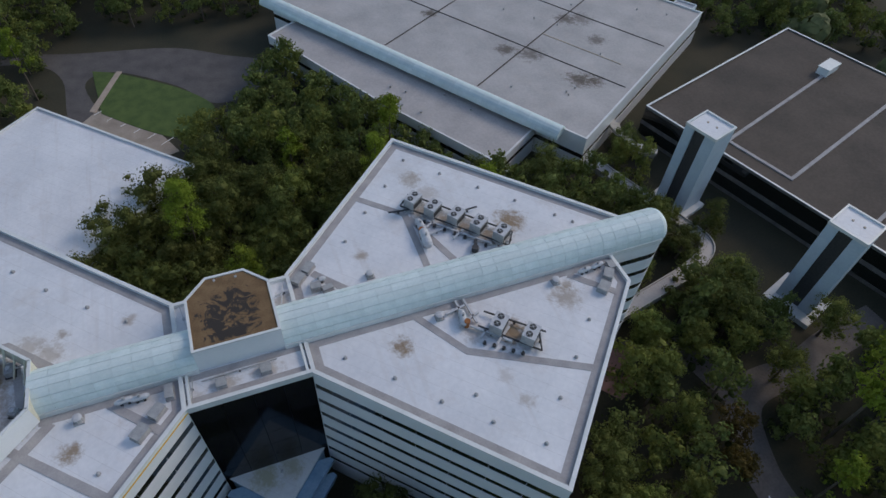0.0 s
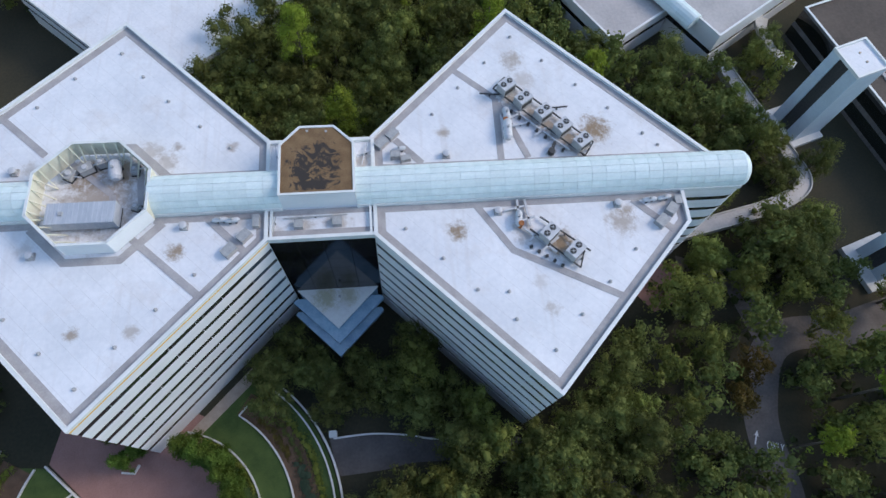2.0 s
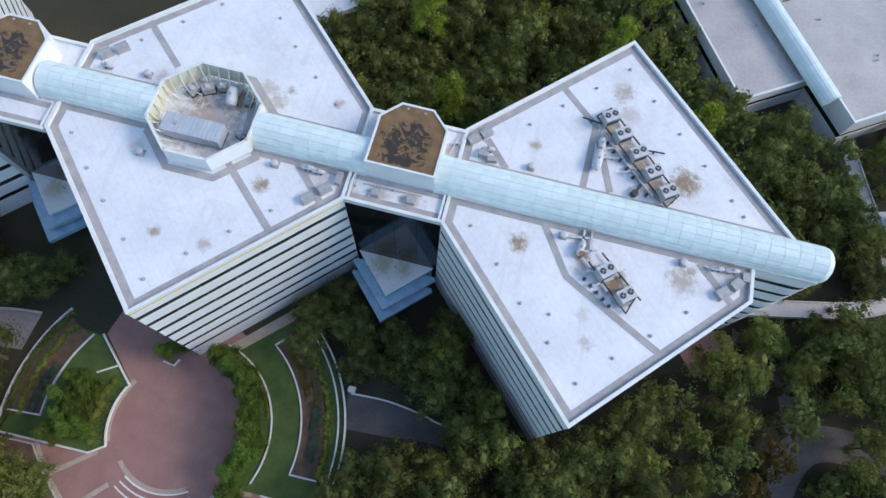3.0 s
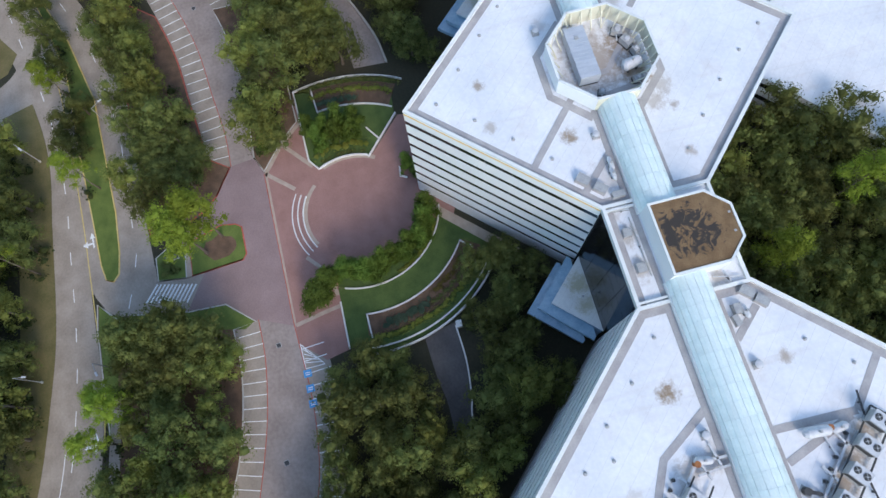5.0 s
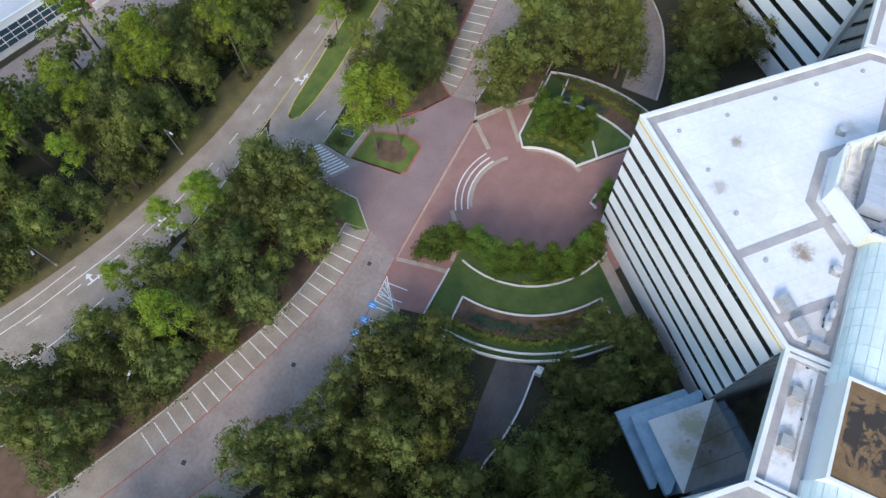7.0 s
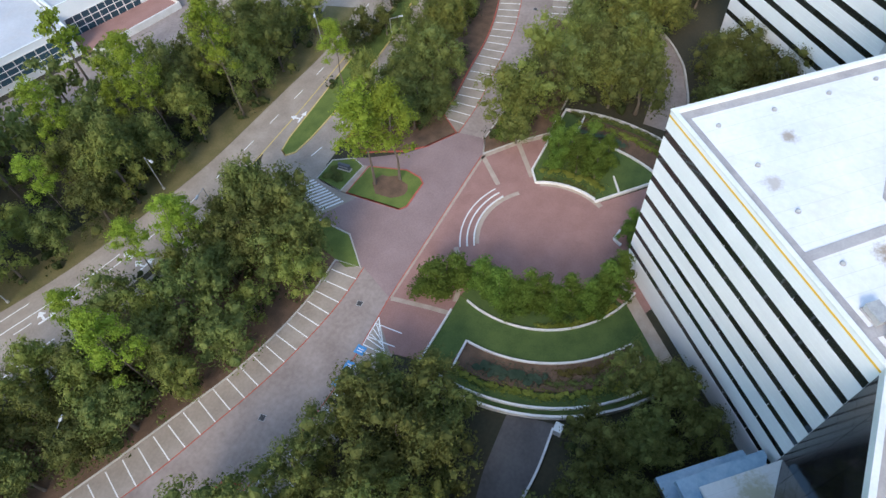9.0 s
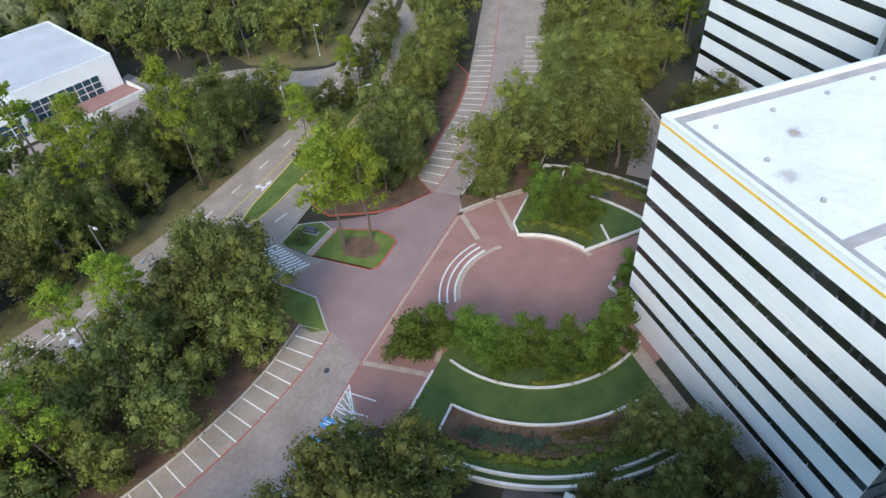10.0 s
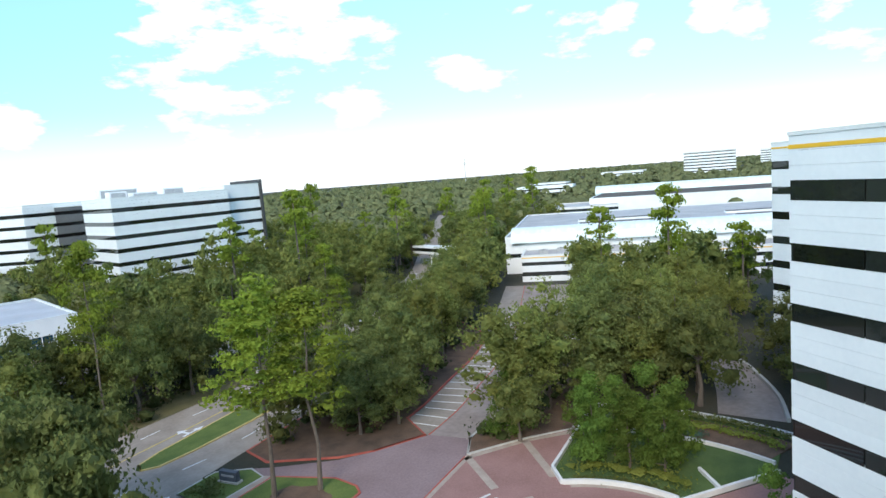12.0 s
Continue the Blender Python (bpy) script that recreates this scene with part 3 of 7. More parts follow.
slab("parking_drive", P_FRONT + P_PLAZA[::-1], -0.3, 0.046, DRIVE, "worn pinkish grey concrete parking drive", category="drive")
slab("parking_bay", P_BACK + P_FRONT[::-1], -0.3, 0.05, CONCRETE, "row of empty concrete parking bays", category="parking")
slab("parking_bay", P_PLAZA + offset(P_PLAZA, 5.2)[::-1], -0.3, 0.052, CONCRETE, "empty concrete parking bays under the oaks", category="parking")
PN_A = smooth_line([(-49.4, -73.2), (-58, -73.4), (-68.3, -74.8), (-84, -77), (-104, -83), (-143, -96)])
PN_B = smooth_line([(-46, -68.5), (-58, -67.4), (-70.6, -67.6), (-84, -69.4), (-104, -75), (-145, -88)])
slab("parking_drive", PN_A + PN_B[::-1], -0.3, 0.048, DRIVE, "worn pinkish grey concrete parking drive", category="drive")
slab("parking_bay", offset(PN_A, 5.2) + PN_A[::-1], -0.3, 0.054, CONCRETE, "row of empty concrete parking bays", category="parking")
E_BAYS = [q for q in PN_B if q[0] < -72]
slab("parking_bay", offset(E_BAYS, -5.2) + E_BAYS[::-1], -0.3, 0.054, CONCRETE, "row of empty concrete parking bays", category="parking")

slab("brick_drive", [(-26.5, -82.3), (-19.4, -86.6), (-19.2, -78.2), (-13.7, -72.7), (-10.5, -65.7), (-45.6, -66.3), (-50, -68.3), (-49.4, -73.2), (-43.5, -77), (-40, -80), (-36, -86), (-34, -90)], -0.3, 0.06, BRICK2, "mauve brick paved turning court", category="paving")
slab("brick_drive", [(-42, -64), (-42, -70), (-52, -74), (-58, -68), (-54, -60)], -0.3, 0.02, BRICK2, "mauve brick apron beside the tree bed", category="paving")
slab("brick_plaza", [(-45.6, -66.1), (-52, -61.1), (-57, -57), (-64, -56.8), (-64.5, -55), (-55, -56), (-46, -55.9), (-44, -42), (-52, -34.5), (-50, -25), (-41, -25.5), (-33, -34.1), (-27, -27.5), (-24, -29), (-26, -31.5), (-15, -48), (-13, -55), (-3, -55.5), (-2, -60.4), (-6.7, -65.5)], -0.3, 0.075, BRICK, "round plaza of red brick paving", category="paving")
for pts, w in ((arc(*PC, 12.7, 150, 205, 16), 1.0), (arc(*PC, 11.2, 225, 300, 20), 0.8), ([(-45.6, -66), (-40.2, -60.2)], 0.9), ([(-51.5, -61.2), (-44.5, -55.4)], 0.9), ([(-45.4, -66), (-51.8, -61.2), (-56, -56.4)], 0.8), ([(-24.2, -60.6), (-20, -57), (-14.5, -55.7)], 0.8), ([(-10.5, -65.3), (-11.7, -59), (-12.2, -55.6)], 0.8), ([(-45.4, -65.9), (-10.5, -65.5)], 0.5)):
    tagged(link("paving_band", ribbon(bmesh.new(), pts, w, 0.0, 0.082), PALE_PAVE), "buff paving band set in red brick", "paving", "", "structure")
for r in (14.1, 12.9, 11.7):
    tagged(link("step", ribbon(bmesh.new(), arc(*PC, r, 240, 302, 24), 0.26, 0.0, 0.10 + (14.1 - r) * 0.10), STONE), "curved white stone plaza step", "step", "curved plaza steps", "structure")

# lawns, beds and low walls round the plaza
fan = arc(*PC, 17.6, -25, 74) + [(-26.5, -30), (-19, -22.2), (-15, -27)] + arc(*PC, 23.0, 52, -8) + [(-9, -50.8), (-3.6, -50.6), (-3, -55.5), (-12.9, -55.4)]
slab("verge", [(-93, -119.5), (-100, -124.4), (-125, -133), (-150, -142), (-140, -160), (-104, -150), (-88, -158), (-82, -143), (-84, -130), (-88, -122)], -0.2, 0.06, LAWN2, "rough grass with bare patches beside the side street", category="verge")
slab("lawn", fan, -0.2, 0.16, LAWN, "fan of smooth mown lawn", category="lawn")
slab("planting_bed", arc(*PC, 23.2, -7, 58) + arc(*PC, 27.6, 58, -7), -0.2, 0.17, MULCH, "mulched planting bed", category="bed")
slab("planting_bed", arc(*PC, 12.8, -28, 68) + arc(*PC, 17.5, 68, -25), -0.2, 0.14, LAWN, "dark grass bed under a row of small trees", category="bed")
slab("lawn", arc(*PC, 27.8, -6, 60) + arc(*PC, 31, 60, -6), -0.2, 0.15, LAWN, "strip of dark mown lawn", category="lawn")
slab("lawn", [(-43.5, -54.2), (-46, -55.8), (-63.8, -56.3)] + arc(*PC, 32.6, 195, 155, 16) + [(-52, -35.2), (-43.6, -43.0)] + arc(*PC, 12.9, 158, 208, 10), -0.2, 0.15, LAWN, "walled garden lawn", category="lawn")
slab("planting_bed", arc(*PC, 25.8, 189, 152, 14) + arc(*PC, 31.5, 152, 189, 14), -0.2, 0.18, MULCH, "mulched bed with low plants", category="bed")
WALLS = ((arc(*PC, 17.6, -20, 78), 0.3, 0.45), ([(-12.9, -55.5), (-3.0, -55.6)], 0.3, 0.5), ([(-3.8, -50.7), (-9.0, -50.8)] + arc(*PC, 23.2, -6, 57) + [(-17.3, -26.2)], 0.3, 0.5),
         (arc(*PC, 30.2, -8, 55), 0.3, 0.7), (arc(*PC, 31.5, -8, 55), 0.35, 0.9),
         ([(-63.8, -56.4), (-46.0, -56.0), (-43.4, -54.2)] + arc(*PC, 12.9, 207, 158, 12) + [(-43.5, -42.9), (-52.5, -34.8)], 0.32, 0.55), (arc(*PC, 33.0, 195, 150, 18), 0.3, 0.6),
         ([(-64, -52.4), (-57.2, -51.9)] + arc(*PC, 25.6, 188, 150, 14), 0.3, 0.55), ([(-39.2, -36.9), (-37, -37.2), (-36.3, -35.8)], 0.35, 0.6), ([(-47.2, -39.8), (-50.6, -42.0)], 0.3, 0.5))
for pts, w, h in WALLS:
    tagged(link("garden_wall", ribbon(bmesh.new(), pts, w, -0.1, h), STONE), "low white stone garden wall", "wall", "", "structure")
slab("path", [(-31.0, -33.6), (-29.0, -31.8), (-14.5, -16.9), (-12.8, -18.4), (-28, -33.5), (-30, -34.6)], -0.2, 0.2, PALE_PAVE, "pale paved walk along the facade", category="path")
slab("service_road", smooth_line([(-1.5, -40.5), (6.9, -40), (14.3, -39.2), (30, -41), (48, -52), (62, -60)]) + smooth_line([(66, -55), (50, -46), (31, -35.8), (14.6, -34.8), (4.9, -33.8), (-3, -33.6)]), -0.3, 0.05, ASPHALT, "dark asphalt service road under the trees", category="road")
tagged(link("garden_wall", ribbon(bmesh.new(), smooth_line([(-2.2, -33.9), (4.9, -33.6), (12, -34.4), (16, -35.3), (26, -36)]), 0.3, -0.1, 0.5), STONE), "low white stone garden wall", "wall", "", "structure")
slab("service_road", smooth_line([(-66.5, -41.5), (-75.7, -42.5), (-84, -44.5), (-92, -50), (-96, -60)]) + smooth_line([(-100, -58), (-96, -47), (-88, -40.5), (-81, -37.4), (-73.4, -35), (-66, -34)]), -0.3, 0.05, DRIVE, "curved concrete service path", category="road")
tagged(link("garden_wall", ribbon(bmesh.new(), smooth_line([(-99, -56), (-96, -47), (-88, -40.3), (-81, -37.2), (-73.4, -34.8), (-66, -33.8)]), 0.4, -0.1, 0.6), KERB), "low concrete kerb wall", "wall", "", "structure")

# kerbed islands and verges
def island(name, pts, material, label, kerb=None, h=0.16, w=0.28):
    ob = slab(name, pts, -0.2, h, material, label, category="verge")
    if kerb:
        tagged(link("kerb", ribbon(bmesh.new(), list(pts) + [pts[0], pts[1]], w, -0.1, h + 0.02), kerb), "painted concrete kerb", "kerb", "", "structure")
    return ob


tagged(link("path", ribbon(bmesh.new(), smooth_line([(-6, -102.6), (8, -104.6), (20, -106.2), (28, -107.6)]), 2.2, -0.2, 0.19), CONCRETE), "pale concrete sidewalk along the verge", "path", "", "structure")
SLIP = smooth_line([(14, -108.2), (24, -110.6), (31, -112.2), (37, -115.2), (42, -121), (46, -128)])
tagged(link("road", ribbon(bmesh.new(), SLIP, 5.0, -0.3, 0.036), CONCRETE), "concrete slip lane leaving the road", "road", "", "structure")
tagged(link("lane_line", ribbon(bmesh.new(), offset(SLIP, -1.2)[4:22], 0.16, 0.0, 0.06), PAINT), "white painted slip lane line", "line", "", "structure")
SIDE = smooth_line([(43, -127), (48, -112), (53, -100), (59, -88), (66, -74)])
tagged(link("road", ribbon(bmesh.new(), SIDE, 9.5, -0.3, 0.056), ASPHALT), "dark bluish asphalt side road", "road", "", "structure")
tagged(link("lane_line", ribbon(bmesh.new(), offset(SIDE, 4.2), 0.18, 0.0, 0.08), PAINT), "white painted edge line", "line", "", "structure")
island("lawn_island", [(-27.2, -92.0), (-26.4, -86.1), (-33.6, -85.6), (-34.6, -88.4), (-32.4, -92.0)], LAWN3, "planted entrance island", KERB)
island("lawn_island", [(-26.5, -84.8), (-27.3, -73.8), (-28.4, -72.9), (-34.6, -73.0), (-35.6, -74.2), (-36.2, -77.4), (-34, -84.6)], LAWN3, "green lawn island with two pines", REDKERB)
slab("path", [(-26.4, -86.1), (-26.4, -84.8), (-34.1, -84.4), (-33.8, -85.6)], -0.2, 0.17, PALE_PAVE, "buff paved path across the island", category="path")
slab("mulch_ring", [(-31.3 + 2.6 * math.cos(a / 14 * 2 * math.pi) * (1 + 0.15 * math.sin(3 * a)), -78.2 + 3.6 * math.sin(a / 14 * 2 * math.pi)) for a in range(14)], 0.0, 0.19, MULCH, "mulch ring round the pines", category="bed")
island("median", [(-29.6, -101.4), (-30.4, -102.9), (-33.8, -103.7), (-40.5, -104.3), (-60, -106.2), (-84, -108), (-104, -113.5), (-120, -119.5), (-124, -121), (-118, -117.5), (-93, -107), (-75, -102), (-45.4, -99.6), (-35.9, -99.6), (-31.1, -100.1)], LAWN3, "grass median with yellow kerb", YELKERB)
island("verge", [(-20.8, -101), (-21.4, -98.3), (-19, -86.8), (-18.6, -78.8), (-13.4, -73.2), (-12.9, -78)] + P_BACK[6:] + [(80, -128), (60, -117), (45, -106), (34, -104), (22, -106.2), (8, -104.6), (-7, -105.2), (-20, -105.6), (-25.5, -105.2), (-23.6, -103.5)], MULCH, "wooded verge between road and car park", KERB)
island("verge", [(-43.2, -77.3), (-49.2, -73.6)] + offset(PN_A, 5.4)[3:-8] + [(-104, -97), (-98, -100.5), (-79.8, -94.7), (-48.3, -93.2), (-38, -92.6), (-36.6, -88), (-40.5, -80.3)], MULCH, "mulched tree bed with red kerb", REDKERB)
island("verge", [(-46.2, -66.2), (-50.2, -67.8)] + PN_B[10:22] + [(-92, -62), (-70, -57.5), (-56.5, -57), (-52.2, -61.4)], MULCH, "mulched tree bed beside the plaza", KERB)
island("verge", [(24, -68.4), (25, -71), (28.6, -72.1), (33, -71.6), (31, -68.5)], LAWN, "small green parking island", REDKERB)
slab("verge", offset(ROAD_FAR, 7.5)[8:-30] + ROAD_FAR[8:-30][::-1], -0.2, 0.1, LAWN2, "strip of rough dry grass beside the road", category="verge")
island("lawn", [(-20.4, -100.6), (-21.1, -98.3), (-18.8, -86.8), (-18.4, -78.9), (-13.6, -73.5), (-12.4, -75.6), (-13.6, -80.5), (-15.4, -90), (-15.2, -98.5), (-10, -102.2), (4, -103.2), (18, -104.6), (8, -104.5), (-7, -105.0), (-20, -105.3), (-25.2, -104.9), (-23.4, -103.3)], LAWN3, "green grass edge of the wooded verge", None, 0.175)
for line, m in ((P_FRONT, REDKERB), (P_PLAZA, REDKERB), (PN_A, REDKERB), ([(-45.6, -66.3), (-10.5, -65.7)], REDKERB)):
    tagged(link("painted_line", ribbon(bmesh.new(), line, 0.16, 0.0, 0.09), m), "faded red fire lane line", "line", "", "structure")


def stalls(line, depth, step, skip, count):
    """White bay lines across a kerb line at even steps."""
    acc, k = 0.0, 0
    for a, b in zip(line, line[1:]):
        d = math.dist(a, b)
        while acc <= d and k < count:
            t = acc / d
            p = Vector((a[0] + (b[0] - a[0]) * t, a[1] + (b[1] - a[1]) * t))
            n = Vector((-(b[1] - a[1]), b[0] - a[0])).normalized() * depth
            k += 1
            if k > skip:
                tagged(link("bay_line", ribbon(bmesh.new(), [p, p + n], 0.17, 0.0, 0.085), PAINT), "white painted parking bay line", "line", "parking bay lines", "structure")
            acc += step
        acc -= d


stalls(P_FRONT, -4.9, 2.55, 1, 22)
stalls(P_PLAZA, 4.9, 2.55, 2, 16)
stalls(PN_A, 4.9, 2.7, 1, 24)
stalls(E_BAYS, -4.9, 2.7, 1, 18)


def dashes(line, start, step, length, w, count, material=PAINT, z=0.06):
    acc, k = -start, 0
    for a, b in zip(line, line[1:]):
        d = math.dist(a, b)
        while acc <= d and k < count:
            if acc >= 0:
                t = Vector((b[0] - a[0], b[1] - a[1])).normalized()
                p = Vector(a) + t * acc
                tagged(link("lane_line", ribbon(bmesh.new(), [p, p + t * length], w, 0.0, z), material), "white painted lane dash", "line", "lane dashes", "structure")
                k += 1
            acc += step
        acc -= d


MID = [((a[0] + b[0]) / 2, (a[1] + b[1]) / 2) for a, b in zip(ROAD_FAR, ROAD_NEAR)]
dashes(MID, 20, 8.5, 3.0, 0.16, 30)
for line in (offset(MID, 1.6)[6:27], offset(MID, 4.2)[10:20]):
    tagged(link("lane_line", ribbon(bmesh.new(), line, 0.16, 0.0, 0.06), PAINT), "long white painted lane line", "line", "", "structure")
tagged(link("lane_line", ribbon(bmesh.new(), offset(ROAD_NEAR, -0.25)[26:60], 0.22, 0.0, 0.06), YELKERB), "faded yellow edge line", "line", "", "structure")
dashes([((a[0] + b[0]) / 2, (a[1] + b[1]) / 2) for a, b in zip(ROAD2_A, ROAD2_B)], 8, 9, 3, 0.16, 10)
for i in range(11):
    q0, q1 = Vector((-27.6, -91.6)).lerp(Vector((-25.6, -83.6)), i / 10), Vector((-22.2, -95.8)).lerp(Vector((-20.2, -87.4)), i / 10)
    tagged(link("crossing_bar", ribbon(bmesh.new(), [q0.lerp(q1, 0.18), q0.lerp(q1, 0.82)], 0.35, 0.0, 0.068), PAINT), "worn white ladder crossing bar", "line", "crossing bars", "structure")

# ---- the office wings ----
BANDS = [(4.55, 5.75), (8.58, 9.78), (12.5, 13.72), (16.5, 17.74), (20.52, 21.78), (24.6, 25.8), (28.6, 29.9)]
TOP, DECK = 33.0, 32.4
pane_mesh = bpy.data.meshes.new("pane")
_b = box(bmesh.new(), 0, -0.04, 0, 1, 0.04, 1)
_b.to_mesh(pane_mesh)
_b.free()
pane_mesh.materials.append(BAND)


def inset(pts, d):
    """A closed counter-clockwise polygon moved inwards by d, with mitred corners."""
    out = []
    n = len(pts)
    for i in range(n):
        p0, p1, p2 = Vector(pts[i - 1][:2]), Vector(pts[i][:2]), Vector(pts[(i + 1) % n][:2])
        a, b = (p1 - p0).normalized(), (p2 - p1).normalized()
        na, nb = Vector((-a.y, a.x)), Vector((-b.y, b.x))
        k = (na + nb)
        k = k / max(k.dot(na), 0.3)
        out.append(tuple(p1 + k * d))
    return out


def wing(name, label, pts, closed=(), pane=5.2, stripe=(), roof=None, parent_at=None):
    """A banded office block: spandrels proud of strip windows, a parapet and a membrane roof. closed: edges without windows."""
    w = thing(name, label, "office building")
    core, n = inset(pts, 0.4), len(pts)
    part("core", prism(bmesh.new(), core, 0, DECK - 0.05), DARK, w)
    part("roof", prism(bmesh.new(), inset(pts, 0.35), DECK - 0.05, DECK), roof or ROOF, w, "white membrane roof with seams and stains")
    cuts = [0.0]
    for a, b in BANDS:
        cuts += [a, b]
    cuts.append(TOP - 0.25)
    for i in range(n):
        j = (i + 1) % n
        if i in closed:
            part("end_wall", prism(bmesh.new(), [pts[i], pts[j], core[j], core[i]], 0, TOP - 0.25), PANEL, w)
        else:
            for k in range(0, len(cuts), 2):
                z0, z1 = cuts[k], cuts[k + 1]
                rows = max(1, round((z1 - z0) / 1.0))
                for r in range(rows):
                    a0, a1 = z0 + (z1 - z0) * r / rows, z0 + (z1 - z0) * (r + 1) / rows
                    part("spandrel", prism(bmesh.new(), [pts[i], pts[j], core[j], core[i]], a0, a1 - 0.014), PANEL, w)
            a, b = Vector(pts[i]), Vector(pts[j])
            d = (b - a)
            d.normalize()
            nrm = Vector((d.y, -d.x))
            length = (b - a).length
            count = max(1, round(length / pane))
            ang = math.degrees(math.atan2(d.y, d.x))
            for z0, z1 in BANDS:
                for c in range(count):
                    p = a + d * (length * c / count + 0.05) - nrm * 0.11
                    ob = new("pane", pane_mesh)
                    ob.parent = w
                    ob.matrix_basis = pose(p.x, p.y, z0, random.uniform(-0.25, 0.25), 0, ang + random.uniform(-0.35, 0.35)) @ Matrix.Diagonal((length / count - 0.1, 1, z1 - z0, 1))
            if i in stripe:
                p0, p1 = a + nrm * 0.03, b + nrm * 0.03
                part("stripe", prism(bmesh.new(), [p0, p1, b - nrm * 0.02, a - nrm * 0.02], 31.9, 32.17), YELLOW, w, "yellow band along the parapet")
        part("coping", prism(bmesh.new(), [inset(pts, -0.06)[i], inset(pts, -0.06)[j], inset(pts, 0.5)[j], inset(pts, 0.5)[i]], TOP - 0.25, TOP), COPING, w)
        part("walkway_strip", prism(bmesh.new(), [inset(pts, 0.5)[i], inset(pts, 0.5)[j], inset(pts, 1.75)[j], inset(pts, 1.75)[i]], DECK, DECK + 0.03), STRIP, w, "grey walkway strip inside the parapet")
    return w


prow = [(57.5, -8.7), (57.5, -3.1), (66.0, -3.1)] + arc(66, 0, 3.1, -75, 75, 10) + [(66.0, 3.1), (64.2, 3.1)]
EAST = [(8.0, -8.1), (33.0, -34.0)] + prow + [(33.2, 35.2), (8.0, 9.4)]
east_wing = wing("office_wing", "white banded office block with strip windows and flat white roof", EAST, closed=(len(EAST) - 1,), roof=ROOF_E)
MIDW = [(-8.0, 9.2), (-33.0, 34.4), (-58.4, 9.2), (-58.4, -8.1), (-33.0, -34.0), (-8.0, -8.1)]
middle_wing = wing("office_wing", "white banded office block with a yellow parapet stripe", MIDW, closed=(2, 5), stripe=(4,), roof=ROOF_M)
WOFF = (-68.5, -1.5)
WESTW = [(x + WOFF[0], y + WOFF[1]) for x, y in MIDW]
west_wing = wing("office_wing", "white banded office block with a yellow parapet stripe", WESTW, closed=(2, 5), stripe=(4,))


def connector(cx, dy, half):
    """The dark glazed link between two wings, with its stepped blue canopy and pavilion."""
    c = thing("glazed_link", "black glass link between two office wings", "office building", (cx, dy, 0))
    s, n = -8.1, 9.2
    part("core", prism(bmesh.new(), [(-half, s + 0.3), (half, s + 0.3), (half, n - 0.3), (-half, n - 0.3)], 0, DECK - 0.05), DARK, c)
    part("roof", prism(bmesh.new(), [(-half, s + 0.3), (half, s + 0.3), (half, n - 0.3), (-half, n - 0.3)], DECK - 0.05, DECK), ROOF_L, c)
    for y0, y1, inn in ((s - 0.05, s + 0.5, 1), (n - 0.5, n + 0.05, -1)):
        part("coping", box(bmesh.new(), -half, y0, TOP - 1.2, half, y1, TOP - 0.02), COPING, c)
    part("walkway_strip", box(bmesh.new(), -half, s + 0.5, DECK, half, s + 1.6, DECK + 0.03), STRIP, c)
    part("walkway_strip", box(bmesh.new(), -half, -4.0, DECK, half, -3.0, DECK + 0.03), STRIP, c)
    for x in (-half + 0.5, half - 0.5):
        part("divider", box(bmesh.new(), x - 0.18, s + 0.5, DECK, x + 0.18, -2.9, DECK + 0.55), COPING, c)
    for k in range(4):
        for r in range(8):
            x0 = -half + 2 * half * k / 4
            z0 = 1.0 + (TOP - 2.3) * r / 8
            ob = part("glass_panel", box(bmesh.new(), x0 + 0.03, s, z0 + 0.03, x0 + half / 2 - 0.03, s + 0.2, z0 + (TOP - 2.3) / 8 - 0.03), CURTAIN, c)
            ob2 = part("glass_panel", box(bmesh.new(), x0 + 0.03, n - 0.2, z0 + 0.03, x0 + half / 2 - 0.03, n, z0 + (TOP - 2.3) / 8 - 0.03), CURTAIN, c)
    return c


link_a = connector(0, 0, 8.0)
link_b = connector(-67.45, -0.75, 9.0)


def canopy(cx, dy, z):
    """The stepped triangular entrance canopy under the black glass."""
    c = thing("entrance_canopy", "stepped triangular white and blue glass entrance canopy", "canopy", (cx, dy, 0))
    s = -8.12
    part("top_roof", prism(bmesh.new(), [(-7.4, s), (0, s - 7.6), (7.4, s)], z - 0.5, z), CANOPY_ROOF, c, "pale stained triangular roof")
    part("tier", prism(bmesh.new(), [(-7.8, s - 1.2), (-8.4, s - 1.8), (0, s - 10.0), (8.4, s - 1.8), (7.8, s - 1.2)], z - 2.6, z - 1.6), BLUEGLASS, c, "pale blue glazed tier")
    part("tier", prism(bmesh.new(), [(-7.8, s - 3.0), (-8.2, s - 3.6), (0, s - 12.0), (8.2, s - 3.6), (7.8, s - 3.0)], z - 4.6, z - 3.6), BLUEGLASS, c, "pale blue glazed tier")
    part("body", prism(bmesh.new(), [(-7.2, s), (0, s - 7.2), (7.2, s)], 0, z - 0.5), BLUEGLASS, c)
    part("vent", disc(bmesh.new(), 0.3, s - 1.6, z, z + 0.35, 0.22), UNIT, c)
    return c


canopy(0, 0, 9.5)
canopy(-67.45, -0.75, 9.5)


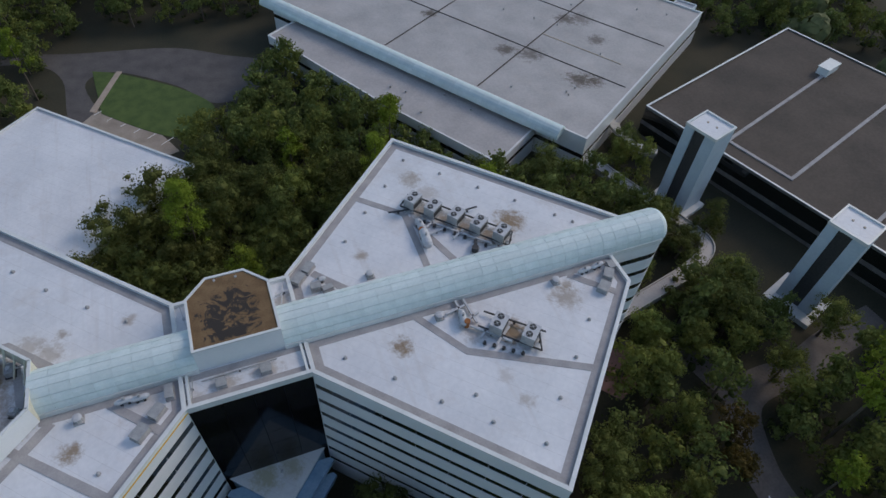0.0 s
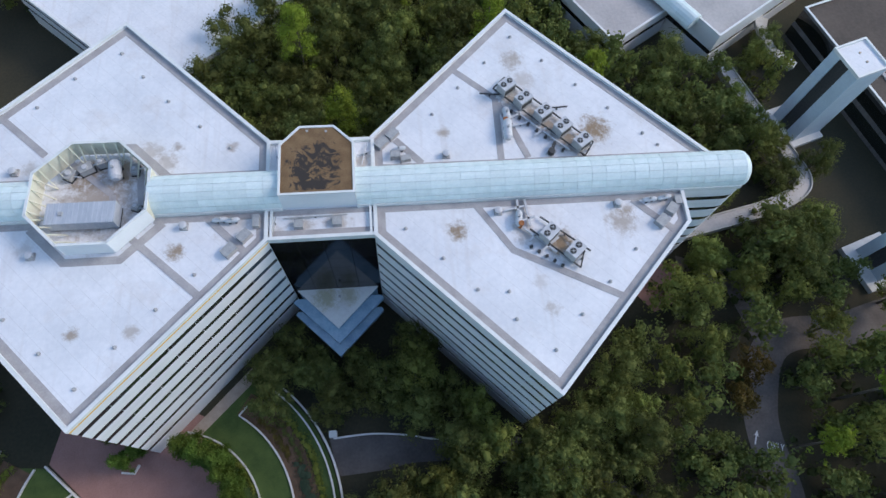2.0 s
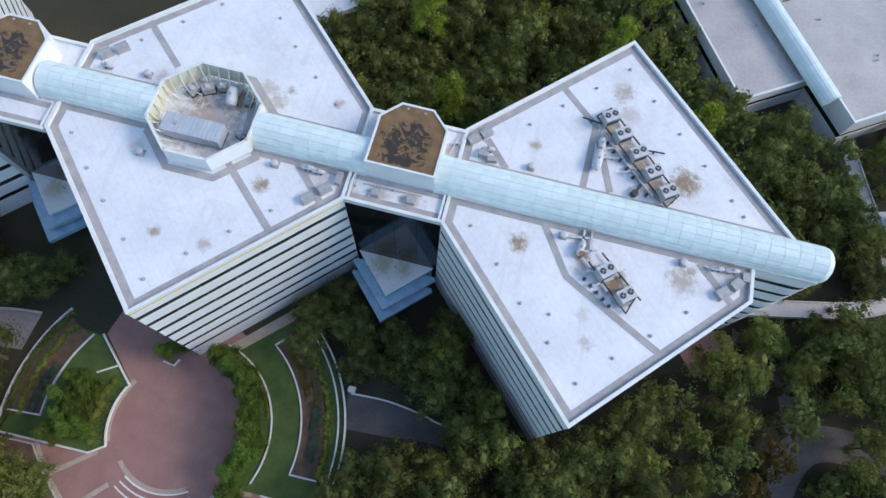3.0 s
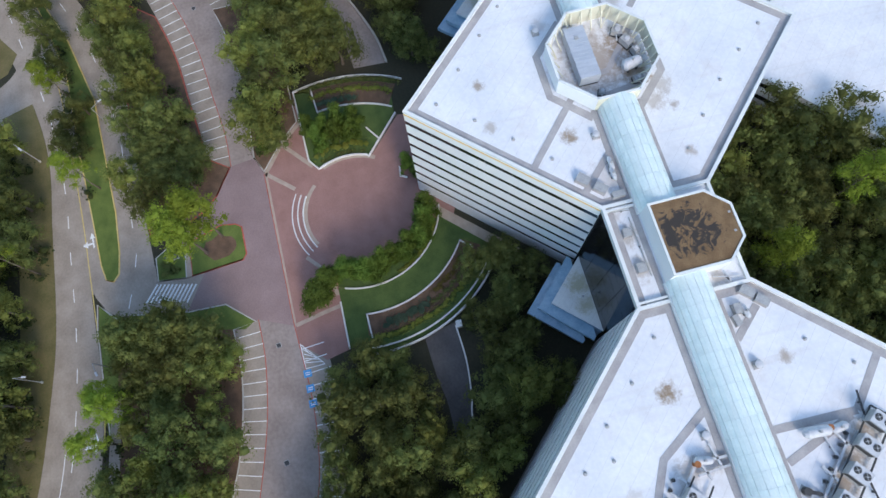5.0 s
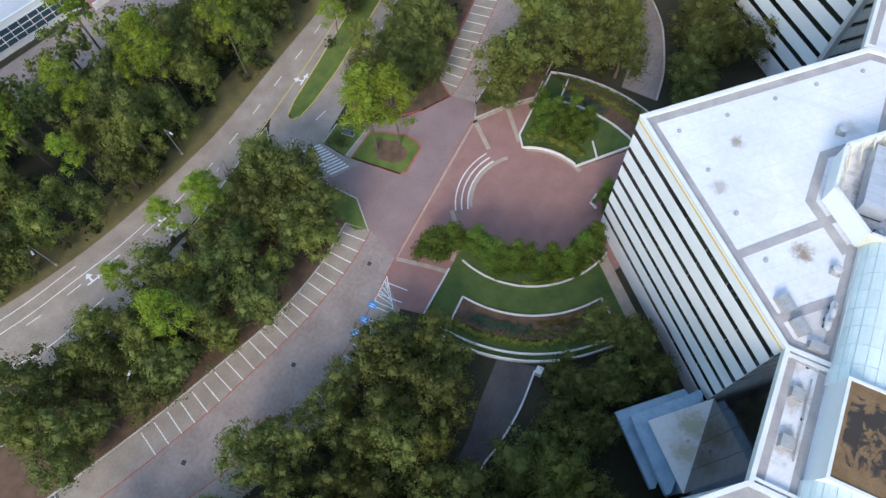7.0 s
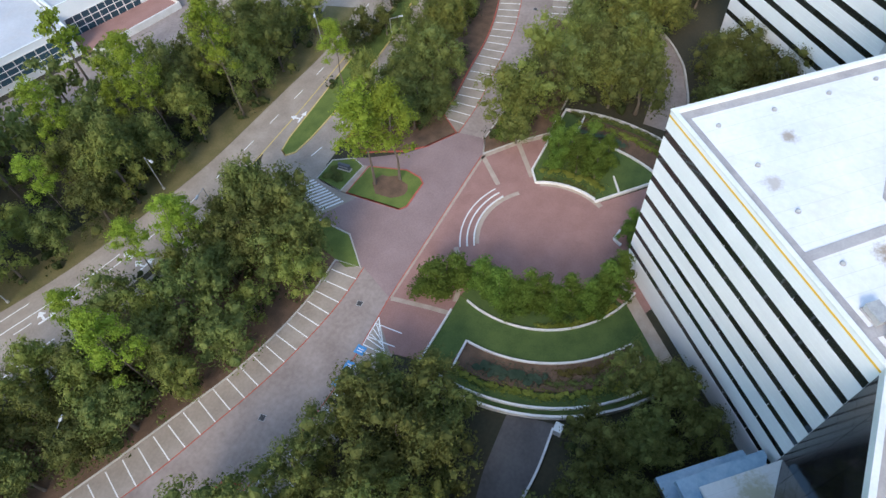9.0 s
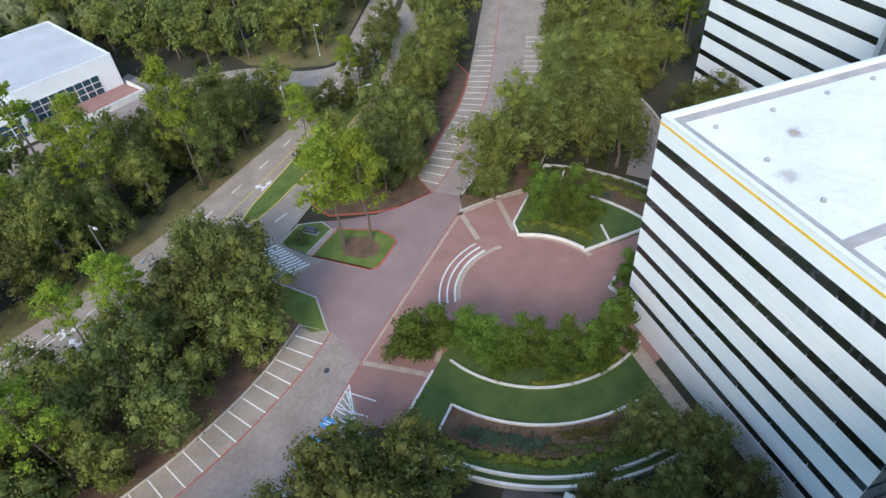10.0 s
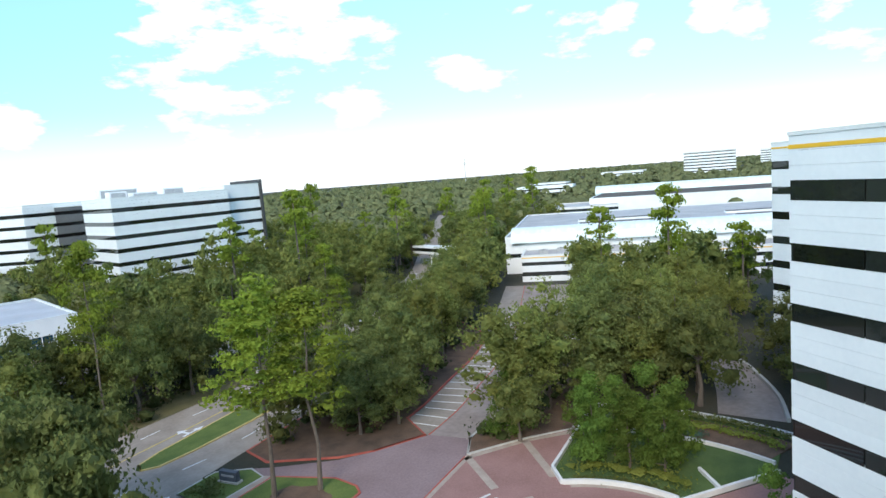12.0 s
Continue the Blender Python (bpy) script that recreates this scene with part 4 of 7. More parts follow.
def penthouse(cx, dy, z=37.0):
    p = thing("penthouse", "white penthouse with a rust-brown gravel roof and black tar patches", "penthouse", (cx, dy, DECK))
    o = [(-5.8, -2.8), (5.5, -2.8), (5.5, 5.9), (2.5, 9.0), (-2.8, 9.0), (-5.8, 5.9)]
    h = z - DECK
    part("wall", prism(bmesh.new(), o, 0, h - 0.3), PANEL, p)
    part("roof_deck", prism(bmesh.new(), inset(o, 0.3), h - 0.3, h - 0.15), RUST, p, "rust-brown gravel roof")
    for i in range(6):
        j = (i + 1) % 6
        part("coping", prism(bmesh.new(), [inset(o, -0.05)[i], inset(o, -0.05)[j], inset(o, 0.3)[j], inset(o, 0.3)[i]], h - 0.3, h), COPING, p)
    for x, y in ((-1.6, 8.2), (1.3, 8.0)):
        part("drain", disc(bmesh.new(), x, y, h - 0.15, h - 0.05, 0.2), UNIT, p)
    return p


penthouse(0, 0)
penthouse(-67.45, -0.75)


def vault(x0, x1, dy=0, dome=False, step=2.3, label="barrel vault of frosted greenish glass panels"):
    """A glazed half barrel along x, panel by panel, over a curb; a quarter globe closes its far end."""
    v = thing("barrel_vault", label, "skylight", (0, dy, DECK))
    R, base, seg = 3.05, 0.9, 8
    part("curb", box(bmesh.new(), x0, -R - 0.15, 0, x1, R + 0.15, base), COPING, v)
    bm = bmesh.new()
    prism(bm, [(math.cos(math.pi * i / 24) * (R - 0.07), math.sin(math.pi * i / 24) * (R - 0.07)) for i in range(25)], 0, x1 - x0)
    bmesh.ops.transform(bm, matrix=Matrix(((0, 0, 1, x0), (1, 0, 0, 0), (0, 1, 0, base), (0, 0, 0, 1))), verts=bm.verts)
    bmesh.ops.recalc_face_normals(bm, faces=bm.faces)
    part("rib_shell", bm, VAULT_RIB, v, "pale metal ribs")
    n = max(1, round((x1 - x0) / step))
    dx = (x1 - x0) / n
    meshes = []
    for s in range(seg):
        bm = bmesh.new()
        for q in range(2):
            a0, a1 = math.pi * (s + q / 2) / seg + (0.012 if q == 0 else 0), math.pi * (s + (q + 1) / 2) / seg - (0.012 if q == 1 else 0)
            vs = [bm.verts.new((x, R * math.cos(a), base + R * math.sin(a))) for x, a in ((0.03, a0), (0.03, a1), (dx - 0.03, a1), (dx - 0.03, a0))]
            bm.faces.new(vs)
        bmesh.ops.remove_doubles(bm, verts=bm.verts, dist=1e-4)
        geo = bmesh.ops.extrude_face_region(bm, geom=list(bm.faces))
        for w_ in [g for g in geo["geom"] if isinstance(g, bmesh.types.BMVert)]:
            w_.co.y *= 0.985
            w_.co.z = base + (w_.co.z - base) * 0.985
        bmesh.ops.recalc_face_normals(bm, faces=bm.faces)
        me = bpy.data.meshes.new("glass_panel")
        bm.to_mesh(me)
        bm.free()
        me.materials.append(VAULT)
        meshes.append(me)
    for k in range(n):
        for s in range(seg):
            ob = new("glass_panel", meshes[s])
            ob.parent = v
            ob.matrix_basis = pose(x0 + k * dx, 0, 0)
    if dome:
        bm = bmesh.new()
        bmesh.ops.create_uvsphere(bm, u_segments=20, v_segments=12, radius=R)
        bmesh.ops.delete(bm, geom=[p for p in bm.verts if p.co.x < -0.01 or p.co.z < -0.01], context="VERTS")
        bmesh.ops.scale(bm, verts=bm.verts, vec=(0.6, 1, 1))
        bmesh.ops.translate(bm, verts=bm.verts, vec=(x1, 0, base))
        bmesh.ops.solidify(bm, geom=list(bm.faces), thickness=0.05)
        part("end_dome", bm, VAULT, v, "rounded frosted end")
    return v


vault(5.5, 67.2, dome=True)
vault(-25.0, -5.8)
vault(-61.6, -41.6)
vault(-93.5, -73.3, -1.5)

# ---- buildings round about ----
BLOCKS = []


def ccw(pts):
    area = sum(p[0] * q[1] - q[0] * p[1] for p, q in zip(pts, list(pts[1:]) + [pts[0]]))
    return list(pts) if area > 0 else list(pts)[::-1]


def block(name, label, category, pts, z, wall, roof, coping=COPING, par=0.5, bands=(), stripe=False):
    """A low building: walls with strip windows, roof deck and parapet."""
    b = thing(name, label, category)
    pts = ccw(pts)
    n = len(pts)
    part("core", prism(bmesh.new(), inset(pts, 0.3), 0, z - par), DARK, b)
    part("roof", prism(bmesh.new(), inset(pts, 0.25), z - par, z - par + 0.05), roof, b)
    cuts = [0.0]
    for a, c in bands:
        cuts += [a, c]
    cuts.append(z - 0.15)
    for i in range(n):
        j = (i + 1) % n
        for k in range(0, len(cuts), 2):
            part("wall", prism(bmesh.new(), [pts[i], pts[j], inset(pts, 0.3)[j], inset(pts, 0.3)[i]], cuts[k], cuts[k + 1]), wall, b)
        for a, c in bands:
            part("window_band", prism(bmesh.new(), [inset(pts, 0.07)[i], inset(pts, 0.07)[j], inset(pts, 0.3)[j], inset(pts, 0.3)[i]], a, c), BAND, b)
        if stripe:
            part("stripe", prism(bmesh.new(), [inset(pts, -0.03)[i], inset(pts, -0.03)[j], inset(pts, 0.02)[j], inset(pts, 0.02)[i]], z - 0.9, z - 0.65), YELLOW, b)
        part("coping", prism(bmesh.new(), [inset(pts, -0.06)[i], inset(pts, -0.06)[j], inset(pts, 0.45)[j], inset(pts, 0.45)[i]], z - 0.15, z), coping, b)
    BLOCKS.append(inset(pts, -3))
    return b


def axes(o, deg):
    a = radians(deg)
    return lambda u, v: (o[0] + u * math.cos(a) - v * math.sin(a), o[1] + u * math.sin(a) + v * math.cos(a))


def low_vault(p0, p1, z, R, label):
    """A plain glazed half barrel between two plan points, with rib rings and rounded near end."""
    v = thing("barrel_vault", label, "skylight", (p0[0], p0[1], z), math.degrees(math.atan2(p1[1] - p0[1], p1[0] - p0[0])))
    length = math.dist(p0, p1)
    n = max(2, round(length / 4.5))
    meshes = []
    for seg in range(5):
        bm = bmesh.new()
        a0, a1 = math.pi * seg / 5 + 0.01, math.pi * (seg + 1) / 5 - 0.01
        am = (a0 + a1) / 2
        rows = [[bm.verts.new((x, r_ * math.cos(a), r_ * math.sin(a))) for a in (a0, am, a1)] for x, r_ in ((0.03, R), (length / n - 0.03, R), (0.03, R - 0.06), (length / n - 0.03, R - 0.06))]
        for q in (0, 1):
            bm.faces.new((rows[0][q], rows[0][q + 1], rows[1][q + 1], rows[1][q]))
            bm.faces.new((rows[2][q], rows[2][q + 1], rows[3][q + 1], rows[3][q]))
        bmesh.ops.recalc_face_normals(bm, faces=bm.faces)
        me = bpy.data.meshes.new("glass_panel")
        bm.to_mesh(me)
        bm.free()
        me.materials.append(VAULT)
        meshes.append(me)
    for k in range(n):
        for seg in range(5):
            ob = new("glass_panel", meshes[seg])
            ob.parent = v
            ob.matrix_basis = pose(length * k / n, 0, 0)
    bm = prism(bmesh.new(), [(math.cos(math.pi * i / 20) * (R - 0.08), math.sin(math.pi * i / 20) * (R - 0.08)) for i in range(21)], 0, length)
    bmesh.ops.transform(bm, matrix=Matrix(((0, 0, 1, 0), (1, 0, 0, 0), (0, 1, 0, 0), (0, 0, 0, 1))), verts=bm.verts)
    bmesh.ops.recalc_face_normals(bm, faces=bm.faces)
    part("rib_shell", bm, VAULT_RIB, v)
    return v


# low white-roofed wing north of the middle block
block("low_office_wing", "low office wing with a white membrane roof", "office building", [(-3.5, 65.5), (-37, 99), (-70, 66), (-37, 36)], 11, PANEL, ROOF, bands=((4.5, 5.8), (8.2, 9.4)))
# long vaulted building to the north-east
N = axes((87.6, 46.7), 123.3)
block("long_low_building", "wide low building with a stained pale roof", "office building", [N(0, 0), N(0, -84), N(110, -84), N(110, 0)], 11.0, PANEL, TAN_ROOF, bands=((4.5, 5.8),))
block("long_low_building", "low front range with a stained pale roof", "office building", [N(13.8, 19.2), N(13.8, 0.4), N(98, 0.4), N(98, 13.5), N(50, 18.2)], 8.6, PANEL, TAN_ROOF, bands=((4.5, 5.8),))
low_vault(N(6.5, 1.0), N(112, 1.0), 9.4, 2.5, "long barrel vault of frosted greenish glass")
roof_seams = thing("roof_seam", "dark expansion seams on the wide pale roof", "roof seam", (0, 0, 10.55))
for u0, v0, u1, v1 in ((34, -2, 34, -82), (66, -2, 66, -82), (2, -28, 108, -28), (2, -56, 108, -56), (8, -38, 34, -38)):
    part("seam", ribbon(bmesh.new(), [N(u0, v0), N(u1, v1)], 0.35, 0.0, 0.12), STAIN if u0 == 8 else TAR, roof_seams)
for k in range(14):
    u, v = random.uniform(5, 60), random.uniform(-80, -4)
    rv = thing("roof_vent", "small grey roof vent", "vent", (*N(u, v), 10.55))
    part("pipe", disc(bmesh.new(), 0, 0, 0, 0.5, 0.2), UNIT, rv)
    part("cap", disc(bmesh.new(), 0, 0, 0.5, 0.6, 0.32), UNIT, rv)
for k in range(6):
    u, v = random.uniform(16, 60), random.uniform(4, 16)
    rv = thing("roof_vent", "small grey roof vent", "vent", (*N(u, v), 8.15))
    part("pipe", disc(bmesh.new(), 0, 0, 0, 0.5, 0.25), UNIT, rv)
    part("cap", disc(bmesh.new(), 0, 0, 0.5, 0.6, 0.4), UNIT, rv)
block("stair_house", "small white stair house beside the long roof", "stair house", [N(4, -84.2), N(4, -92), N(11, -92), N(11, -84.2)], 9.0, PANEL, ROOF_GREY)
block("stair_house", "small white stair house beside the long roof", "stair house", [N(40, -84.2), N(40, -96), N(52, -96), N(52, -84.2)], 10.0, PANEL, ROOF)

# garage with a dark roof, open decks and two towers
G = axes((111.5, 55.5), 18.0)
garage = block("parking_garage", "open concrete garage with a dark gravel roof", "garage", [G(0, 0), G(73, 0), G(73, -84), G(0, -84)], 10.0, GARAGE_CON, GARAGE_ROOF, bands=((1.0, 4.2), (5.4, 9.2)))
for u0, v0, u1, v1 in ((5.7, -21.5, 5.7, -40.4), (6.2, -22.0, 57, -21.2), (6.2, -40.0, 66, -39.8), (6.2, -60, 66, -60)):
    part("roof_curb", ribbon(bmesh.new(), [G(u0, v0), G(u1, v1)], 0.9, 9.55, 9.85), STRIP, garage, "low grey curb on the dark roof")
head = thing("roof_hatch", "white hatch house on the dark garage roof", "hatch", (*G(59.5, -20.5), 9.55), 18)
part("body", box(bmesh.new(), -3.4, -1.6, 0, 3.4, 1.6, 2.2), PANEL, head)
part("lid", box(bmesh.new(), -3.6, -1.8, 2.2, 3.6, 1.8, 2.4), COPING, head)
ramp = thing("garage_ramp", "curved concrete ramp below the garage", "ramp")
for z0, r, w in ((2.2, 12.0, 2.0), (5.0, 14.5, 2.0)):
    part("parapet", ribbon(bmesh.new(), arc(*G(4, -4), r, 150, 230, 14), w, z0, z0 + 0.9), KERB, ramp)


def tower(at, rz):
    t = thing("portal_tower", "pale blue metal clad portal tower of two slabs and a cap", "tower", (at[0], at[1], 0), rz, "portal towers")
    part("slab", box(bmesh.new(), -3.9, 1.6, 0, 3.9, 3.9, 23.4), BLUEPANEL, t)
    part("slab", box(bmesh.new(), -3.9, -3.9, 0, 3.9, -1.2, 23.4), BLUEPANEL, t)
    part("glazing", box(bmesh.new(), -3.5, -1.2, 0, 3.5, 1.6, 23.4), DARK, t, "dark recessed glazing between the slabs")
    part("cap", box(bmesh.new(), -3.95, -3.95, 23.4, 3.95, 3.95, 23.7), ROOF, t)
    for y0, y1, x0, x1 in ((-4.0, -3.6, -4.0, 4.0), (3.6, 4.0, -4.0, 4.0), (-3.6, 3.6, -4.0, -3.6), (-3.6, 3.6, 3.6, 4.0)):
        part("coping", box(bmesh.new(), x0, y0, 23.4, x1, y1, 24.1), COPING, t)
    part("plinth", box(bmesh.new(), -6.6, -5.4, 0, 3.9, 5.4, 1.2), STONE, t, "stained white plinth")
    for y in (-2, 2):
        part("drain", disc(bmesh.new(), 0.5, y * 0.6, 23.7, 23.85, 0.25), STAIN, t)
    return t


tower((106.2, 29.0), 18)
tower((114.2, -6.0), 18)
BLOCKS += [[(98, 22), (114, 22), (114, 36), (98, 36)], [(104, -16), (122, -16), (122, 2), (104, 2)]]
SKY = smooth_line([(60.5, -1.0), (70.6, 1.5), (84, 4.4), (92, 6.4), (98.5, 9.4), (100.6, 12.6), (99.6, 17), (97.6, 23), (94.6, 31), (91.8, 39), (89.6, 46)], 8)
sky = thing("skywalk", "curved white skywalk with a stained flat roof", "skywalk")
part("deck", ribbon(bmesh.new(), SKY, 3.4, 3.4, 4.7), KERB, sky)
part("roof", ribbon(bmesh.new(), SKY, 2.8, 4.7, 4.74), TAN_ROOF, sky)
for d in (1.6, -1.6):
    part("parapet", ribbon(bmesh.new(), offset(SKY, d), 0.25, 4.7, 5.1), KERB, sky)
for k in range(6, len(SKY) - 2, 9):
    part("column", disc(bmesh.new(), SKY[k][0], SKY[k][1], 0, 3.4, 0.35), STONE, sky)
BLOCKS.append(offset(SKY, 2.5) + offset(SKY, -2.5)[::-1])

# east drives
E_ROAD = smooth_line([(70, -100), (76, -70), (80, -52), (79, -40), (80, -33), (84, -24), (90, -20.5), (101, -20.3), (113, -17.6), (128, -16)])
slab("road", offset(E_ROAD, 3.4) + offset(E_ROAD, -3.4)[::-1], -0.3, 0.04, OLD_ASPHALT, "old brownish drive under the trees", category="road")
slab("path", [(70, -2), (74, -3.5), (83, -6), (87, -18), (82, -21), (79, -10), (70, -5)], -0.3, 0.05, OLD_ASPHALT, "worn forecourt path", category="path")
slab("brick_terrace", [(59, -9), (66, -3.5), (71, -4), (68, -12), (63, -14)], -0.3, 0.06, BRICK, "small red brick terrace below the block", category="paving")
BLOCKS.append(offset(E_ROAD, 3.0) + offset(E_ROAD, -3.0)[::-1])


def lettering(text, at, rz, size, material, stretch=1.0):
    cu = bpy.data.curves.new("lettering", "FONT")
    cu.body, cu.size, cu.extrude = text, size, 0.01
    tmp = bpy.data.objects.new("tmp", cu)
    scene.collection.objects.link(tmp)
    bpy.context.view_layer.update()
    me = bpy.data.meshes.new_from_object(tmp.evaluated_get(bpy.context.evaluated_depsgraph_get()))
    bpy.data.objects.remove(tmp)
    me.materials.append(material)
    ob = new("road_lettering", me)
    ob.matrix_basis = pose(*at, 0, 0, rz) @ Matrix.Diagonal((1, stretch, 1, 1))
    return tagged(ob, "white painted lane word on the drive", "marking", "", "structure")


lettering("ONLY", (78.6, -42.0, 0.06), -17, 1.25, PAINT, 1.9)


def arrow(at, rz, s=1.0, bent=False, z=0.065):
    bm = bmesh.new()
    box(bm, -0.12 * s, 0, 0, 0.12 * s, 1.6 * s, 0.015)
    prism(bm, [(-0.4 * s, 1.55 * s), (0.4 * s, 1.55 * s), (0, 2.5 * s)], 0, 0.016)
    if bent:
        box(bm, -0.9 * s, 0.6 * s, 0, -0.12 * s, 0.9 * s, 0.017)
        prism(bm, [(-0.85 * s, 0.2 * s), (-0.85 * s, 1.3 * s), (-1.6 * s, 0.75 * s)], 0, 0.018)
    ob = link("lane_arrow", bm, PAINT)
    ob.matrix_basis = pose(at[0], at[1], z, 0, 0, rz)
    return tagged(ob, "white painted lane arrow", "marking", "lane arrows", "structure")


arrow((76.6, -41.0), -24, 1.1)

# road and lawn to the north
slab("road", smooth_line([(-60, 150), (-36, 142), (-6, 137), (10, 128), (22, 122)]) + smooth_line([(18, 108), (4, 104), (-6, 116), (-22, 128), (-30, 124), (-27, 108), (-34, 108), (-36, 128), (-44, 138), (-62, 142)]), -0.3, 0.04, ASPHALT, "worn grey road in the woods", category="road")
slab("lawn", smooth_line([(-28, 130), (-20, 126), (-4, 113), (3, 101), (-6, 92), (-14, 96), (-26, 108)]), -0.2, 0.12, LAWN, "open lawn edged by a road", category="lawn")
slab("parking_bay", [(-27, 110), (-12, 95), (-8, 86), (-14, 84), (-32, 104)], -0.3, 0.05, CONCRETE, "pale parking bays beside the lawn", category="parking")
for k in range(6):
    p = Vector((-28, 108)).lerp(Vector((-12, 90)), k / 5)
    tagged(link("bay_line", ribbon(bmesh.new(), [p, p + Vector((3.6, 2.6))], 0.16, 0, 0.09), PAINT), "white painted parking bay line", "line", "parking bay lines", "structure")
slab("path", [(-29, 110), (-21.5, 128), (-20, 127.5), (-27.5, 109)], -0.2, 0.14, PALE_PAVE, "buff path over the lawn", category="path")
BLOCKS += [[(-40, 150), (22, 128), (24, 118), (4, 90), (-14, 82), (-40, 104)]]

# the low building to the west, with vault
W = axes((-148.0, -98.5), 106.0)
block("low_office_building", "white low front range with strip windows", "office building", [W(0, 0), W(70, 0), W(70, 14), W(0, 14)], 7.6, PANEL, TAN_ROOF, bands=((1.6, 2.8), (4.6, 5.6)), stripe=True)
block("low_office_building", "wide low building with a grey roof and skylights", "office building", [W(-6, 14.4), W(110, 14.4), W(110, 100), W(-6, 100)], 11.5, PANEL, TAN_ROOF, bands=((5, 6.2),))
low_vault(W(-4, 17.0), W(110, 17.0), 9.6, 4.4, "long white barrel vault over the low building")
for u, v in ((16, 42), (16, 56), (66, 42), (66, 56)):
    sl = thing("roof_skylight", "dark strip skylight on the grey roof", "skylight", (*W(u, v), 11.0), 106.0)
    part("frame", box(bmesh.new(), 0, 0, 0, 26, 3.2, 0.7), COPING, sl)
    part("glazing", box(bmesh.new(), 0.4, 0.4, 0.7, 25.6, 2.8, 0.85), DARK, sl)
for k in range(7):
    ru = thing("roof_unit", "small grey air unit on the front range", "air unit", (*W(6 + 5 * k, 6 + (k * 3) % 5), 7.1), 106.0)
    part("casing", box(bmesh.new(), -1.2, -0.8, 0, 1.2, 0.8, 1.1), UNIT, ru)
    part("fan", disc(bmesh.new(), 0, 0, 1.1, 1.2, 0.5), DARK, ru)
block("parking_garage", "distant pale open parking garage", "garage", [W(4, 118), W(34, 118), W(34, 150), W(4, 150)], 12.5, STONE, TAN_ROOF, bands=((3.6, 5.4), (7, 8.8), (10, 11.4)))
FARV = axes((-275.0, -128.0), 97.0)
block("long_low_building", "distant long low building with a brown roof", "office building", [FARV(14, 6), FARV(120, 6), FARV(120, 60), FARV(14, 60)], 15, PANEL, GARAGE_ROOF)
low_vault(FARV(10, 62), FARV(124, 62), 14.0, 4.5, "distant long white barrel vault")
bridge = thing("footbridge", "covered white footbridge over the road", "footbridge", (-170, -133, 0), 70)
part("deck", box(bmesh.new(), -18, -1.8, 4.8, 18, 1.8, 5.6), STONE, bridge)
part("glazing", box(bmesh.new(), -18, -1.6, 5.6, 18, 1.6, 6.9), BAND, bridge)
part("roof", box(bmesh.new(), -18, -1.9, 6.9, 18, 1.9, 7.5), COPING, bridge)
for x in (-9, 9):
    part("column", box(bmesh.new(), x - 0.5, -0.8, 0, x + 0.5, 0.8, 4.8), STONE, bridge)

# distant office blocks
F = axes((-99.0, -206.0), 166.0)
far_a = wing("office_block", "distant white banded office block above the trees", ccw([F(0, 0), F(37, 0), F(37, 25), F(0, 25)]), pane=13)
BLOCKS.append([F(-4, -4), F(41, -4), F(41, 44), F(-4, 44)])
far_tower = block("stair_tower", "white stair tower at the end of the distant block", "tower", [F(37.5, 3), F(50.6, 3), F(50.6, 22), F(37.5, 22)], 34.4, PANEL, ROOF, bands=[(z, z + 1.2) for z in (8.6, 12.6, 16.6, 20.6, 24.6, 28.6)])
part("fin", prism(bmesh.new(), [F(50.7, 2), F(51.4, 2), F(51.4, 23), F(50.7, 23)], 0, 35.6), DARK, far_tower, "dark end fin")
far_link = block("glazed_link", "distant black glass link", "office building", [F(0.5, 25.5), F(20, 25.5), F(20, 56), F(0.5, 56)], 31.5, CURTAIN, ROOF)
far_b = wing("office_block", "distant white banded office block above the trees", ccw([F(-9, 56.5), F(37, 56.5), F(37, 100), F(-45, 100)]), pane=13)
BLOCKS.append([F(-4, 40), F(41, 40), F(41, 104), F(-48, 104), F(-13, 54)])
for u, v, w_, h in ((6, 12, 5, 2.4), (15, 14, 8, 1.8), (26, 18, 7, 2.6), (12, 28, 12, 3.5)):
    ru = thing("roof_unit", "white plant housing on the distant roof", "air unit", (*F(u, v), DECK), 166)
    part("casing", box(bmesh.new(), -w_ / 2, -2, 0, w_ / 2, 2, h), PANEL, ru)
    part("louvre", box(bmesh.new(), -w_ / 2 + 0.4, -2.05, 0.4, w_ / 2 - 0.4, -2, h - 0.4), UNIT, ru)
for x, y, rz, w_, h in ((-882, -146, 12, 64, 36), (-560, -262, 20, 55, 13), (-1200, -60, 5, 60, 34), (-700, -300, 15, 44, 12), (-1050, -300, 8, 70, 14)):
    A = axes((x, y), 80 + rz)
    block("office_block", "far white building among the trees", "office building", [A(0, 0), A(w_, 0), A(w_, 25), A(0, 25)], h, PANEL, ROOF, bands=[(z, z + 1.4) for z in range(5, int(h) - 2, 4)])
mast = thing("radio_mast", "thin lattice radio mast on the horizon", "mast", (-1150, -609, 0))
part("shaft", disc(bmesh.new(), 0, 0, 0, 62, 1.0, 6, 0.4), UNIT, mast)
part("platform", disc(bmesh.new(), 0, 0, 50, 52, 2.5, 8), UNIT, mast)

